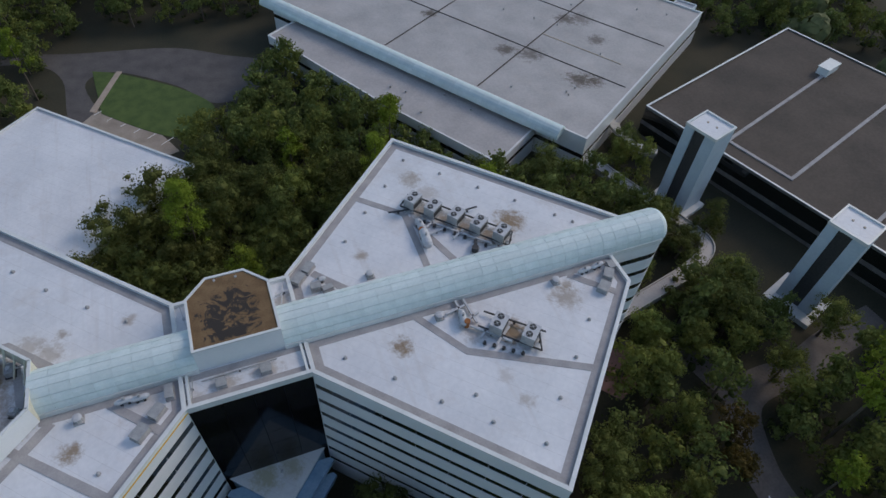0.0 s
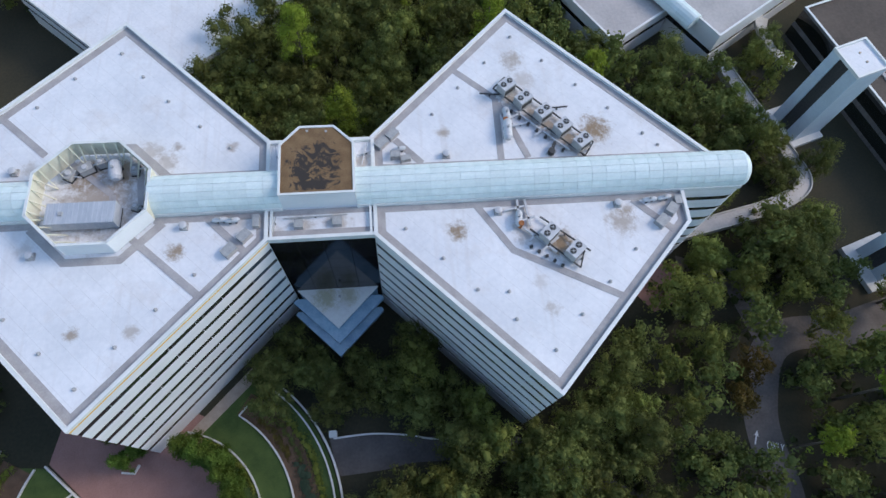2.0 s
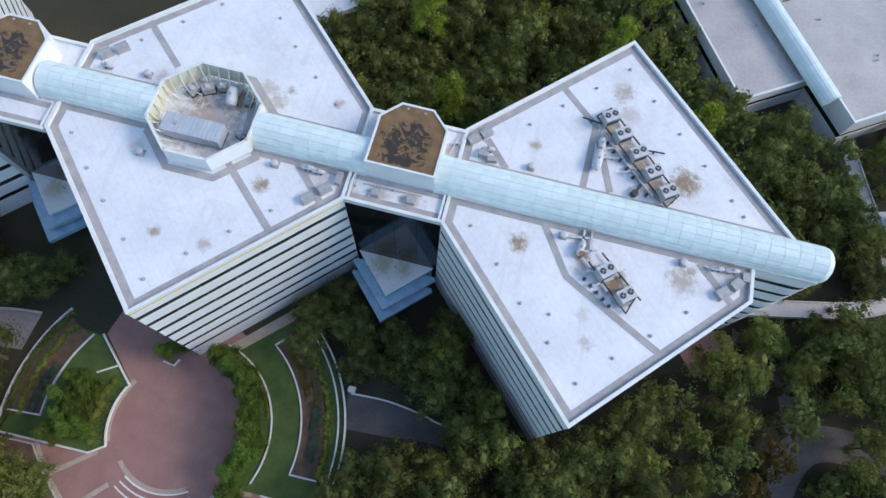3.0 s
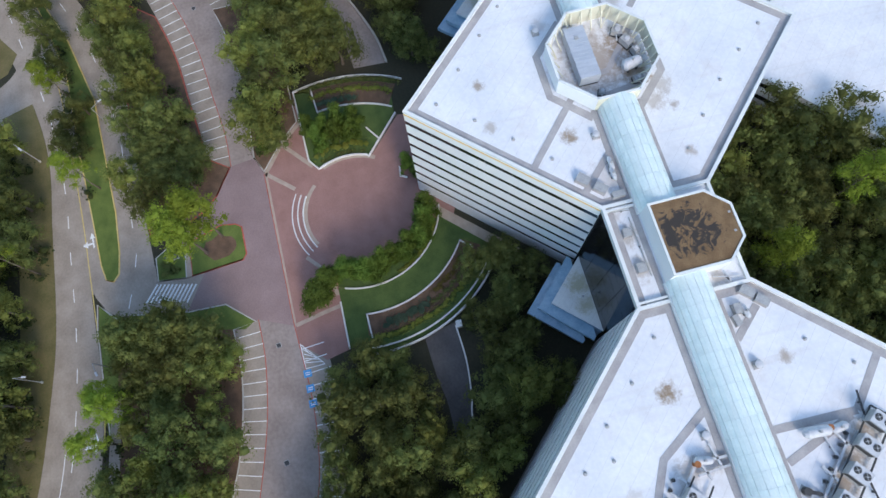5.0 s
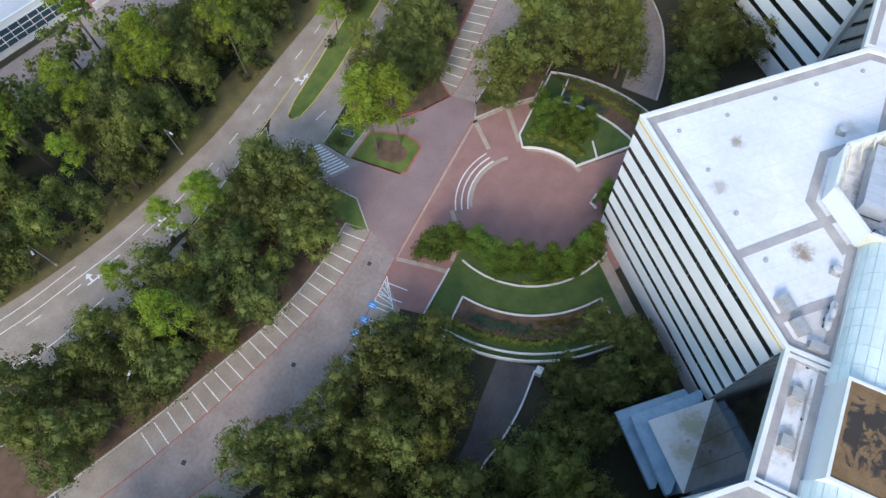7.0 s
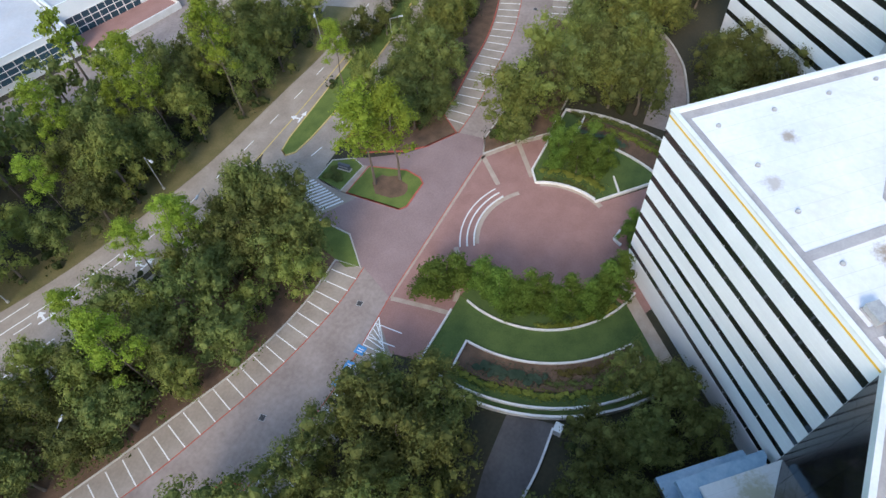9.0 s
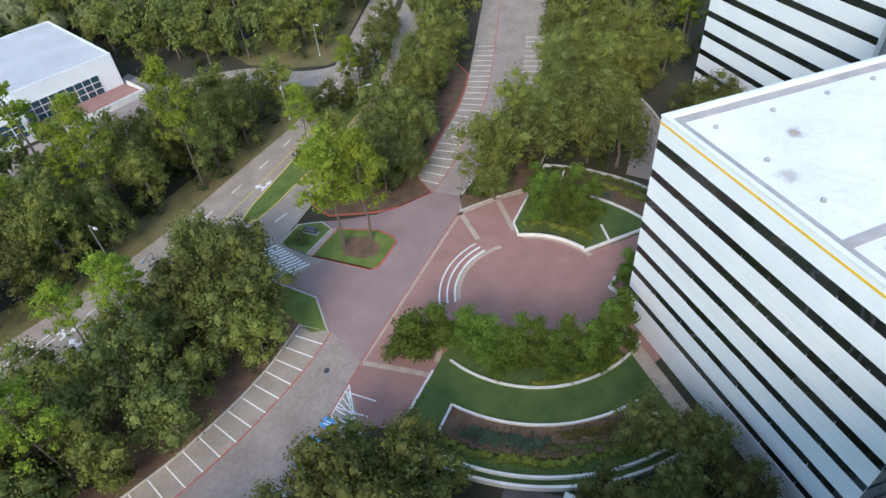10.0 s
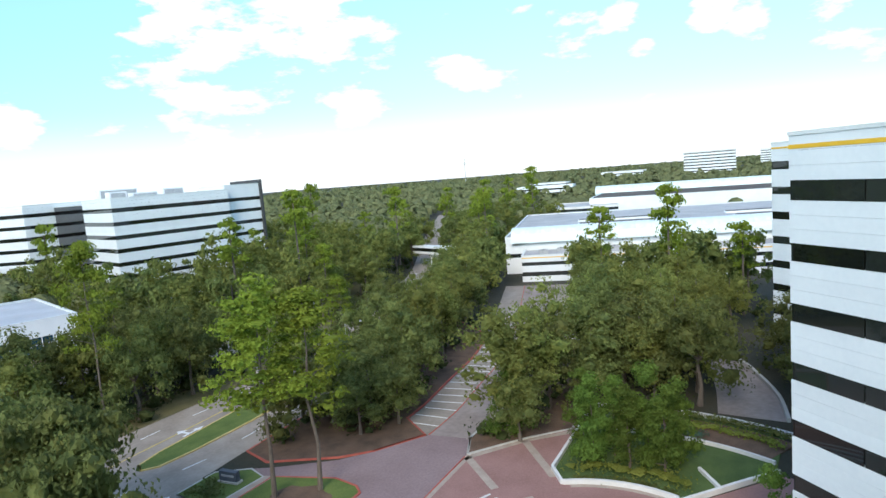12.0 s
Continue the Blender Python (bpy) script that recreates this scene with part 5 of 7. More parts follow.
# low building with blue glazing across the road
S = axes((-24.0, -171.0), 163.8)
sl_a = block("low_office_building", "low white building with a pale curved roof and blue glazing", "office building", [S(-40, 0), S(13, 0), S(13, 40), S(-40, 40)], 7.5, PANEL, ROOF_GREY)
sl_b = block("low_office_building", "taller white hall with a set-back glazed front", "office building", [S(13.4, 7), S(38, 7), S(38, 44), S(13.4, 44)], 9.0, PANEL, ROOF_GREY)
for own, u0, u1, v, z0, z1, nx, nz in ((sl_a, -38, 12, -0.05, 1.6, 6.0, 20, 3), (sl_b, 14.5, 33, 6.95, 0.6, 5.4, 9, 3)):
    part("glazing", prism(bmesh.new(), [S(u0, v), S(u1, v), S(u1, v + 0.1), S(u0, v + 0.1)], z0, z1), BLUEDARK, own, "blue-green glazing")
    bm = bmesh.new()
    for i in range(nx + 1):
        u = u0 + (u1 - u0) * i / nx
        prism(bm, [S(u - 0.08, v - 0.12), S(u + 0.08, v - 0.12), S(u + 0.08, v), S(u - 0.08, v)], z0, z1)
    for k in range(nz + 1):
        z = z0 + (z1 - z0) * k / nz
        prism(bm, [S(u0, v - 0.13), S(u1, v - 0.13), S(u1, v), S(u0, v)], z - 0.07, z + 0.07)
    part("mullion_grid", bm, COPING, own, "white mullions")
slab("terrace", [S(13.4, 6.8), S(38, 6.8), S(39, -2), S(15, -3)], -0.2, 0.8, BRICK, "raised brick terrace before the hall", category="paving")
tagged(link("garden_wall", ribbon(bmesh.new(), [S(38.5, 6), S(39, -2), S(15, -3.2)], 0.4, 0, 1.7), STONE), "white terrace wall", "wall", "", "structure")

# ---- things on the roofs ----
laid = []


def walkway(owner, pts, w=1.1):
    laid.append(owner)
    part("walkway_strip", ribbon(bmesh.new(), pts, w, DECK, DECK + 0.036 + 0.004 * (len(laid) % 11)), STRIP, owner)


for pts in ([(22.3, 22.6), (29.2, 16.2)], [(29.2, 16.2), (28.9, 3.9)], [(29.6, 15.2), (33.4, 4.4)], [(24.0, -3.9), (28.9, -11.7), (44.4, -20.0)], [(49.0, -4.2), (54.8, -9.8)], [(11.9, 8.8), (16.0, 4.2)], [(8.2, -3.7), (57, -3.7)], [(8.2, 3.7), (62, 3.7)]):
    walkway(east_wing, pts)
for pts in ([(-27.9, -6.6), (-17.3, -16.4)], [(-17.0, -3.9), (-10.6, -10.4)], [(-8.2, -3.7), (-25, -3.7)], [(-8.2, 3.7), (-25, 3.7)], [(-42.5, 8.5), (-51.0, 16.4)], [(-41.5, -3.7), (-58, -3.7)], [(-41.5, 3.7), (-58, 3.7)]):
    walkway(middle_wing, pts)
OC = (-33.2, -0.2)
octo = [(OC[0] + 9.2 * math.cos(radians(22.5 + 45 * i)), OC[1] + 9.2 * math.sin(radians(22.5 + 45 * i))) for i in range(8)]
for ids in ((0, 1, 2, 3), (4, 5, 6, 7)):
    walkway(middle_wing, [(OC[0] + (octo[i][0] - OC[0]) * 1.13, OC[1] + (octo[i][1] - OC[1]) * 1.13) for i in ids], 1.3)
for pts in ([(-38.5, 7.0), (-31.5, 1.0)], [(-28.0, 6.5), (-27.0, -1.5)], [(-31.5, 1.0), (-31.2, -1.0)]):
    walkway(middle_wing, pts, 1.0)

screen = thing("plant_screen", "octagonal cream steel screen round rooftop plant", "plant screen", (*OC, DECK))
SH = 3.7
for i in range(8):
    a = Vector((9.2 * math.cos(radians(22.5 + 45 * i)), 9.2 * math.sin(radians(22.5 + 45 * i))))
    b = Vector((9.2 * math.cos(radians(67.5 + 45 * i)), 9.2 * math.sin(radians(67.5 + 45 * i))))
    o = ((a + b) / 2).normalized()
    low = 0.35
    part("screen_panel", prism(bmesh.new(), [a, b, b - o * 0.14, a - o * 0.14], low, SH), PANEL if i in (4, 5, 6) else CREAM, screen)
    part("top_rail", ribbon(bmesh.new(), [a - o * 0.1, b - o * 0.1], 0.4, SH, SH + 0.12), COPING, screen)
    for k in range(4):
        p = a.lerp(b, (k + 0.5) / 4) - o * 0.15
        part("brace", bar(bmesh.new(), (p.x, p.y, SH - 0.2), (p.x - o.x * 1.9, p.y - o.y * 1.9, 0.1), 0.16), CREAM, screen, "raking steel brace")
        part("post", bar(bmesh.new(), (p.x, p.y, 0.0), (p.x, p.y, SH + 0.05), 0.12), CREAM, screen)


def air_handler(at, rz):
    u = thing("air_handler", "large pale grey ribbed rooftop air handler", "air unit", at, rz)
    part("casing", box(bmesh.new(), -4.9, -1.7, 0.3, 4.9, 1.7, 2.5), BLUE_UNIT, u)
    part("base_rail", box(bmesh.new(), -4.9, -1.6, 0, 4.9, 1.6, 0.3), DARK, u)
    for k in range(14):
        x = -4.6 + 9.2 * k / 13
        part("roof_rib", box(bmesh.new(), x - 0.05, -1.74, 2.5, x + 0.05, 1.74, 2.54), BLUE_UNIT, u)
    part("hatch", box(bmesh.new(), -3.0, -0.4, 2.5, -2.4, 0.2, 2.72), UNIT, u)
    for x in (-3.2, 0, 3.2):
        part("door", box(bmesh.new(), x - 0.9, -1.76, 0.5, x + 0.9, -1.7, 2.3), BLUE_UNIT, u)
    return u


air_handler((-34.6, -3.0, DECK), 0)


def tank(at, r, length, rz, label, material=LIGHT_UNIT):
    """A lying pressure vessel on two saddles, with end caps and pipe stubs."""
    t = thing("vessel", label, "vessel", at, rz)
    bm = bmesh.new()
    bmesh.ops.create_cone(bm, cap_ends=True, segments=16, radius1=r, radius2=r, depth=length)
    bmesh.ops.transform(bm, matrix=Matrix.Translation((0, 0, r + 0.35)) @ Matrix.Rotation(radians(90), 4, "Y"), verts=bm.verts)
    part("shell", bm, material, t)
    for s in (-1, 1):
        bm = bmesh.new()
        bmesh.ops.create_cone(bm, cap_ends=True, segments=16, radius1=r, radius2=r * 0.55, depth=0.4)
        bmesh.ops.transform(bm, matrix=Matrix.Translation((s * (length / 2 + 0.2), 0, r + 0.35)) @ Matrix.Rotation(radians(90 * s), 4, "Y"), verts=bm.verts)
        part("end_cap", bm, material, t)
        part("saddle", box(bmesh.new(), s * length * 0.3 - 0.15, -r * 0.8, 0, s * length * 0.3 + 0.15, r * 0.8, 0.7), DARK, t)
    part("stub", disc(bmesh.new(), 0, 0, 2 * r + 0.3, 2 * r + 0.8, 0.18), UNIT, t)
    return t


tank((-31.0, 4.6, DECK), 0.95, 2.6, 100, "pale blue-grey chiller drum inside the plant screen", LIGHT_UNIT)
for x, y, w, d, h, lab in ((-35.6, 5.4, 2.0, 1.4, 1.3, "grey pump housing"), (-38.0, 4.6, 1.5, 1.8, 1.1, "grey pump housing"), (-33.4, 6.2, 1.2, 1.0, 1.5, "grey pump housing"), (-28.4, 5.0, 1.0, 1.6, 1.0, "grey pump housing"), (-27.6, -1.5, 1.0, 1.0, 0.9, "grey pump housing")):
    p = thing("pump_unit", lab + " inside the plant screen", "pump", (x, y, DECK), random.uniform(-30, 30))
    part("casing", box(bmesh.new(), -w / 2, -d / 2, 0.15, w / 2, d / 2, h), UNIT, p)
    part("base", box(bmesh.new(), -w / 2 - 0.15, -d / 2 - 0.15, 0, w / 2 + 0.15, d / 2 + 0.15, 0.15), DARK, p)
    part("pipe", bar(bmesh.new(), (w / 2, 0, h * 0.6), (w / 2 + 1.1, 0.3, h * 0.6), 0.16), LIGHT_UNIT, p)
    part("cap", disc(bmesh.new(), 0, 0, h, h + 0.25, min(w, d) * 0.3), LIGHT_UNIT, p)


def condenser(at, rz):
    c = thing("condenser_unit", "grey box condenser with two dark fans on top", "condenser", at, rz, "rooftop condensers")
    part("casing", box(bmesh.new(), -1.3, -0.95, 0.7, 1.3, 0.95, 2.45), UNIT, c)
    part("top_plate", box(bmesh.new(), -1.34, -0.99, 2.38, 1.34, 0.99, 2.47), LIGHT_UNIT, c)
    part("tray", box(bmesh.new(), -1.6, -1.15, 0.5, 1.6, 1.15, 0.56), UNIT, c)
    part("grille", box(bmesh.new(), -1.15, -0.98, 0.9, 1.15, -0.95, 1.9), DARK, c)
    for x in (-0.68, 0.68):
        fan = part("fan", disc(bmesh.new(), x, 0.1, 2.47, 2.55, 0.5, 18), DARK, c, "dark fan opening")
        bm = bmesh.new()
        for k in range(4):
            a = k * math.pi / 2 + x
            bar(bm, (x, 0.1, 2.58), (x + 0.5 * math.cos(a), 0.1 + 0.5 * math.sin(a), 2.58), 0.05, 0.03)
        disc(bm, x, 0.1, 2.56, 2.62, 0.13, 8)
        part("blade", bm, UNIT, fan)
    for x in (-1.2, 1.2):
        for y in (-0.9, 0.9):
            part("leg", box(bmesh.new(), x - 0.08, y - 0.08, 0, x + 0.08, y + 0.08, 0.7), DARK, c)
    return c


first = condenser((31.1, 17.4, DECK), 36)
for x, y, rz in ((33.6, 14.6, 36), (36.6, 11.8, 36), (39.4, 8.9, 36), (42.2, 6.0, 36), (34.4, -9.9, 42), (37.9, -13.0, 42)):
    copy_thing(first, pose(x, y, DECK, 0, 0, rz))


def pipe_run(label, segs, w, material, z=0.5):
    t = thing("pipe_run", label, "pipework", (0, 0, DECK))
    for a, b in segs:
        part("pipe", bar(bmesh.new(), (*a, z), (*b, z), w), material, t)
        m = ((a[0] + b[0]) / 2, (a[1] + b[1]) / 2)
        part("support", box(bmesh.new(), m[0] - 0.12, m[1] - 0.12, 0, m[0] + 0.12, m[1] + 0.12, z), DARK, t)
    return t


pipe_run("dark steel rails carrying the condensers", [((29.0, 17.8), (42.6, 3.9)), ((31.2, 20.0), (44.4, 6.4)), ((29.0, 17.8), (31.2, 20.0)), ((26.6, 16.9), (30.0, 16.5)), ((37.6, 13.4), (41.2, 13.6)), ((30.2, 17.0), (32.0, 18.8)), ((42.6, 3.9), (44.4, 6.4))], 0.2, DARK, 0.6)
pipe_run("dark steel rails carrying the condensers", [((31.8, -8.6), (38.6, -15.4)), ((33.6, -6.6), (40.6, -12.8)), ((38.6, -15.4), (39.8, -12.2))], 0.2, DARK, 0.6)
pipe_run("pale insulated pipes between the machines", [((30.8, 11.6), (33.2, 12.8)), ((32.0, 13.4), (40.2, 5.2)), ((31.2, 10.2), (34.4, 10.9)), ((34.8, 8.2), (37.0, 9.6)), ((28.2, -5.2), (31.4, -4.6)), ((29.2, -7.6), (32.8, -6.4)), ((31.4, -10.6), (33.6, -8.8)), ((33.0, -12.4), (36.0, -10.2)), ((30.4, -3.4), (30.3, -7.2)), ((31.6, -3.4), (31.9, -8.0)), ((30.8, -8.2), (35.4, -12.6))], 0.32, LIGHT_UNIT, 0.45)
tank((30.4, 9.2, DECK), 0.75, 3.0, 86, "pale green lying compressor drum with rusty flange")
tank((30.6, 12.4, DECK), 0.6, 1.6, 96, "white compressor housing with rusty flange")
tank((30.2, -6.8, DECK), 0.55, 1.8, 80, "white compressor housing with rusty flange")
for x, y in ((30.3, 11.0), (30.4, -7.9)):
    f = thing("flange", "rusty orange pipe flange", "flange", (x, y, DECK))
    part("disc", disc(bmesh.new(), 0, 0, 0, 1.3, 0.32), RUSTY, f)
    part("cap", disc(bmesh.new(), 0, 0, 1.3, 1.5, 0.45), RUSTY, f)
for k in range(12):
    t = k / 11
    x, y = (31.6 + 14.0 * t, 13.2 - 14.4 * t) if k < 7 else (30.0 + 6 * (t - 0.5) * 2, -10.2 - 4.6 * (t - 0.5) * 2)
    m = thing("pump_motor", "small dark pump motor", "motor", (x, y, DECK), 40 * k)
    part("body", disc(bmesh.new(), 0, 0, 0.12, 0.62, 0.24), DARK, m)
    part("base", box(bmesh.new(), -0.35, -0.25, 0, 0.35, 0.25, 0.12), UNIT, m)
bl = thing("blower", "black blower with a bent duct", "blower", (37.2, 5.0, DECK), 50)
part("drum", disc(bmesh.new(), 0, 0, 0.1, 1.0, 0.55), DARK, bl)
part("duct", bar(bmesh.new(), (0, 0, 0.7), (1.5, 0.4, 0.9), 0.5), DARK, bl)
part("base", box(bmesh.new(), -0.7, -0.6, 0, 0.9, 0.6, 0.1), UNIT, bl)


def mushroom(x, y, s=1.0):
    v = thing("roof_vent", "round grey mushroom roof vent", "vent", (x, y, DECK), 0, "roof vents")
    part("pipe", disc(bmesh.new(), 0, 0, 0, 0.42 * s, 0.2 * s), UNIT, v)
    part("cap", disc(bmesh.new(), 0, 0, 0.42 * s, 0.62 * s, 0.42 * s, 12, 0.2 * s), UNIT, v)
    part("flashing", disc(bmesh.new(), 0, 0, 0, 0.05, 0.5 * s), STRIP, v)
    return v


for x, y in ((33.4, 29.2), (28.2, 23.7), (23.1, 18.6), (18.3, 13.4), (38.4, 23.8), (43.5, 18.4), (48.3, 13.4), (53.3, 8.1), (55.4, 5.7), (12.7, -7.2), (18.1, -12.4), (22.8, -17.7), (28.0, -22.6), (33.1, -27.5), (27.4, -18.3), (37.8, -22.5), (47.9, -12.7), (42.9, -17.7)):
    mushroom(x, y, 0.6)
for x, y in ((-48.9, -13.3), (-44.0, -17.9), (-38.4, -23.1), (-33.0, -28.3), (-28.4, -22.9), (-23.4, -17.8), (-18.4, -12.8), (-45.2, 17.6), (-40.1, 23.1), (-33.2, 28.0), (-29.2, 23.0), (-24.7, 17.9), (-19.3, 12.8), (-14.3, 8.5), (-50.6, 12.0), (-54.0, -8.0)):
    mushroom(x, y, 0.6)
for k in range(16):
    a = k * 2 * math.pi / 16
    mushroom(-101.5 + 17 * math.cos(a), -1.5 + 17 * math.sin(a), 0.6)
for x, y in ((20.0, 5.4), (46.4, -4.9), (27.2, -5.2), (-20.4, -5.0), (-46.5, 5.6), (-41.8, -8.6)):
    v = thing("roof_ventilator", "squat ribbed grey turbine ventilator on the roof", "ventilator", (x, y, DECK), 0, "roof ventilators")
    part("drum", disc(bmesh.new(), 0, 0, 0.3, 0.95, 0.55, 14, 0.48), UNIT, v)
    part("curb", box(bmesh.new(), -0.6, -0.6, 0, 0.6, 0.6, 0.3), STRIP, v)
    part("cap", disc(bmesh.new(), 0, 0, 0.95, 1.05, 0.6, 14, 0.3), LIGHT_UNIT, v)
    for k in range(8):
        q = k * math.pi / 4
        part("rib", bar(bmesh.new(), (0.57 * math.cos(q), 0.57 * math.sin(q), 0.3), (0.5 * math.cos(q), 0.5 * math.sin(q), 0.95), 0.05), LIGHT_UNIT, v)


def box_unit(x, y, w, d, h, rz, label="grey box air unit on a curb"):
    u = thing("air_unit", label, "air unit", (x, y, DECK), rz)
    part("curb", box(bmesh.new(), -w / 2 - 0.1, -d / 2 - 0.1, 0, w / 2 + 0.1, d / 2 + 0.1, 0.25), STRIP, u)
    part("casing", box(bmesh.new(), -w / 2, -d / 2, 0.25, w / 2, d / 2, h), UNIT, u)
    part("lid", box(bmesh.new(), -w / 2 - 0.06, -d / 2 - 0.06, h, w / 2 + 0.06, d / 2 + 0.06, h + 0.08), UNIT, u)
    part("louvre", box(bmesh.new(), -w / 2 + 0.15, -d / 2 - 0.03, 0.4, w / 2 - 0.15, -d / 2, h - 0.15), STRIP, u)


for x, y, w, d, h, rz in ((9.7, 8.0, 2.0, 1.3, 0.8, 45), (11.5, 9.6, 1.9, 1.2, 0.8, 45), (11.8, 5.6, 1.4, 1.0, 1.0, 0), (13.4, 5.0, 1.5, 0.8, 0.7, 10), (52.9, -8.4, 1.9, 1.5, 0.9, 40), (54.9, -6.4, 1.8, 1.4, 0.9, 50), (56.2, -4.9, 1.0, 1.4, 0.8, 0), (-3.4, -5.7, 1.2, 1.2, 0.7, 0), (2.4, -5.5, 1.3, 1.3, 0.8, 0), (-13.5, -9.4, 2.0, 1.4, 0.9, 45), (-11.4, -7.2, 1.9, 1.3, 0.9, 45), (-9.7, -4.9, 0.9, 1.9, 0.9, 0), (-55, 7.6, 2.0, 1.4, 0.9, 45), (-52.8, 9.4, 2.0, 1.4, 0.9, 45)):
    box_unit(x, y, w, d, h, rz)
for x, y, rz in ((51.6, -4.6, 5), (54.0, -4.4, 10), (12.4, 6.6, 10), (-13.2, -4.6, 3), (-15.0, -4.4, 3), (-53.5, 5.2, 0)):
    tank((x, y, DECK), 0.38, 1.5, rz, "small white pipe manifold with end caps")
pipe_run("thin grey gas pipe across the link roof", [((-7.2, -7.2), (-6.8, -3.4)), ((-5.8, -4.6), (4.0, -4.4))], 0.12, UNIT, 0.3)
pipe_run("pale pipes beside the penthouse", [((6.4, 4.2), (7.4, 8.2)), ((5.8, 6.0), (8.6, 6.8)), ((-6.6, 4.2), (-7.2, 8.4))], 0.16, LIGHT_UNIT, 0.4)

# ---- street and plaza things ----
def street_lamp(x, y, rz, h=8.6):
    l_ = thing("street_lamp", "slim grey street lamp with a cobra head", "street lamp", (x, y, 0), rz, "street lamps")
    part("pole", disc(bmesh.new(), 0, 0, 0, h, 0.11, 8, 0.07), UNIT, l_)
    part("base", disc(bmesh.new(), 0, 0, 0, 0.5, 0.25, 8), KERB, l_)
    part("arm", bar(bmesh.new(), (0, 0, h), (2.2, 0, h + 0.4), 0.09), UNIT, l_)
    part("head", box(bmesh.new(), 2.0, -0.18, h + 0.32, 2.9, 0.18, h + 0.5), LIGHT_UNIT, l_)
    return l_


for x, y, rz in ((-12.3, -117.6, 80), (19.0, -124.0, 70), (-66.5, -98.3, 120), (-62.4, -115.4, 40), (31.4, -90.6, 200), (-11.2, -102.4, 20), (-92, -127, 60)):
    street_lamp(x, y, rz)
sign = thing("monument_sign", "low dark slate monument sign on the island", "sign", (-31.4, -88.4, 0.16), 95)
part("slab", box(bmesh.new(), -1.2, -0.3, 0.2, 1.2, 0.3, 1.3), SLATE, sign)
part("plinth", box(bmesh.new(), -1.4, -0.45, 0, 1.4, 0.45, 0.2), KERB, sign)
part("lettering_bar", box(bmesh.new(), -0.9, -0.33, 0.7, 0.9, -0.3, 0.95), UNIT, sign)
kiosk = thing("meter_cabinet", "white metal meter cabinet by the garden wall", "cabinet", (-2.2, -33.2, 0))
part("body", box(bmesh.new(), -0.6, -0.5, 0.1, 0.6, 0.5, 1.5), LIGHT_UNIT, kiosk)
part("lid", box(bmesh.new(), -0.68, -0.58, 1.5, 0.68, 0.58, 1.6), COPING, kiosk)
part("base", box(bmesh.new(), -0.7, -0.6, 0, 0.7, 0.6, 0.1), KERB, kiosk)
for x, y in ((-7.4, -69.5), (15.2, -71.8), (37.0, -79.2), (-66, -71), (-94, -76)):
    dr = thing("storm_drain", "square black storm drain grate", "drain", (x, y, 0.04), 10)
    part("grate", box(bmesh.new(), -0.42, -0.42, 0, 0.42, 0.42, 0.03), DARK, dr)
    part("frame", box(bmesh.new(), -0.5, -0.5, 0, 0.5, 0.5, 0.02), UNIT, dr)
for x in (-0.4, 2.6, 5.6):
    tagged(link("bay_marking", box(bmesh.new(), x - 0.75, -65.6, 0.02, x + 0.75, -64.0, 0.095), BLUEPAINT), "bright blue painted accessible bay patch", "marking", "blue bay patches", "structure")
    for k in (-0.25, 0.15):
        tagged(link("bay_marking", box(bmesh.new(), x + k, -65.3, 0.095, x + k + 0.16, -64.3, 0.1), PAINT), "white symbol strokes on the blue patch", "marking", "", "structure")
for k in range(5):
    tagged(link("hatch_line", ribbon(bmesh.new(), [(-6.2 + 0.9 * k, -64.9), (-4.4 + 0.6 * k, -63.9 + 0.62 * k)], 0.16, 0, 0.085), PAINT), "white hatched no-parking line", "line", "hatch lines", "structure")
for a, b in (((-6.6, -65.3), (-1.6, -61.2)), ((-1.4, -65.0), (-1.4, -61.0)), ((-6.6, -65.2), (-1.4, -65.0))):
    tagged(link("hatch_line", ribbon(bmesh.new(), [a, b], 0.16, 0, 0.086), PAINT), "white hatched no-parking edge", "line", "hatch lines", "structure")
for at, rz in (((-38.4, -104.9), 95), ((3.6, -111.4), 84), ((4.2, -107.9), 84), ((19.6, -115.6), 72), ((-88, -112.5), 100)):
    arrow(at, rz, 1.45, True)

def hedge(label, pts, w, h, material, seed):
    """A clipped hedge along a line, as leaf clumps."""
    r = random.Random(seed)
    lumps = []
    for a, b in zip(pts, pts[1:]):
        n = max(1, int(math.dist(a, b) / 0.45))
        for k in range(n):
            t = k / n
            lumps.append((a[0] + (b[0] - a[0]) * t + r.uniform(-0.2, 0.2) * w, a[1] + (b[1] - a[1]) * t + r.uniform(-0.2, 0.2) * w, h * 0.55, w * r.uniform(0.5, 0.62)))
    ob = new("hedge", cloud_mesh("hedge", lumps, 34, 0.26, material, seed, 1 - h / w * 0.55))
    return tagged(ob, label, "hedge")


hedge("curved clipped hedge of bright green", arc(*PC, 28.2, -4, 56, 24), 1.7, 0.8, LEAF_LIME, 61)
hedge("bluish low planting in the curved bed", arc(*PC, 25.8, 2, 24, 10), 2.6, 0.7, LEAF_TEAL, 62)
hedge("low reddish flowering plants in the curved bed", arc(*PC, 24.8, 28, 50, 8), 1.8, 0.45, LEAF_AUTUMN, 67)
hedge("bright clipped hedge under the small trees", arc(*PC, 16.6, 30, 66, 12), 1.1, 0.6, LEAF_LIME, 68)
hedge("dark low planting in the curved bed", arc(*PC, 26.4, 24, 52, 10), 1.2, 0.5, LEAF_OAK, 66)
hedge("bright clipped hedge beside the round plaza", arc(*PC, 15.5, 160, 206, 14), 2.6, 1.25, LEAF_LIME, 63)
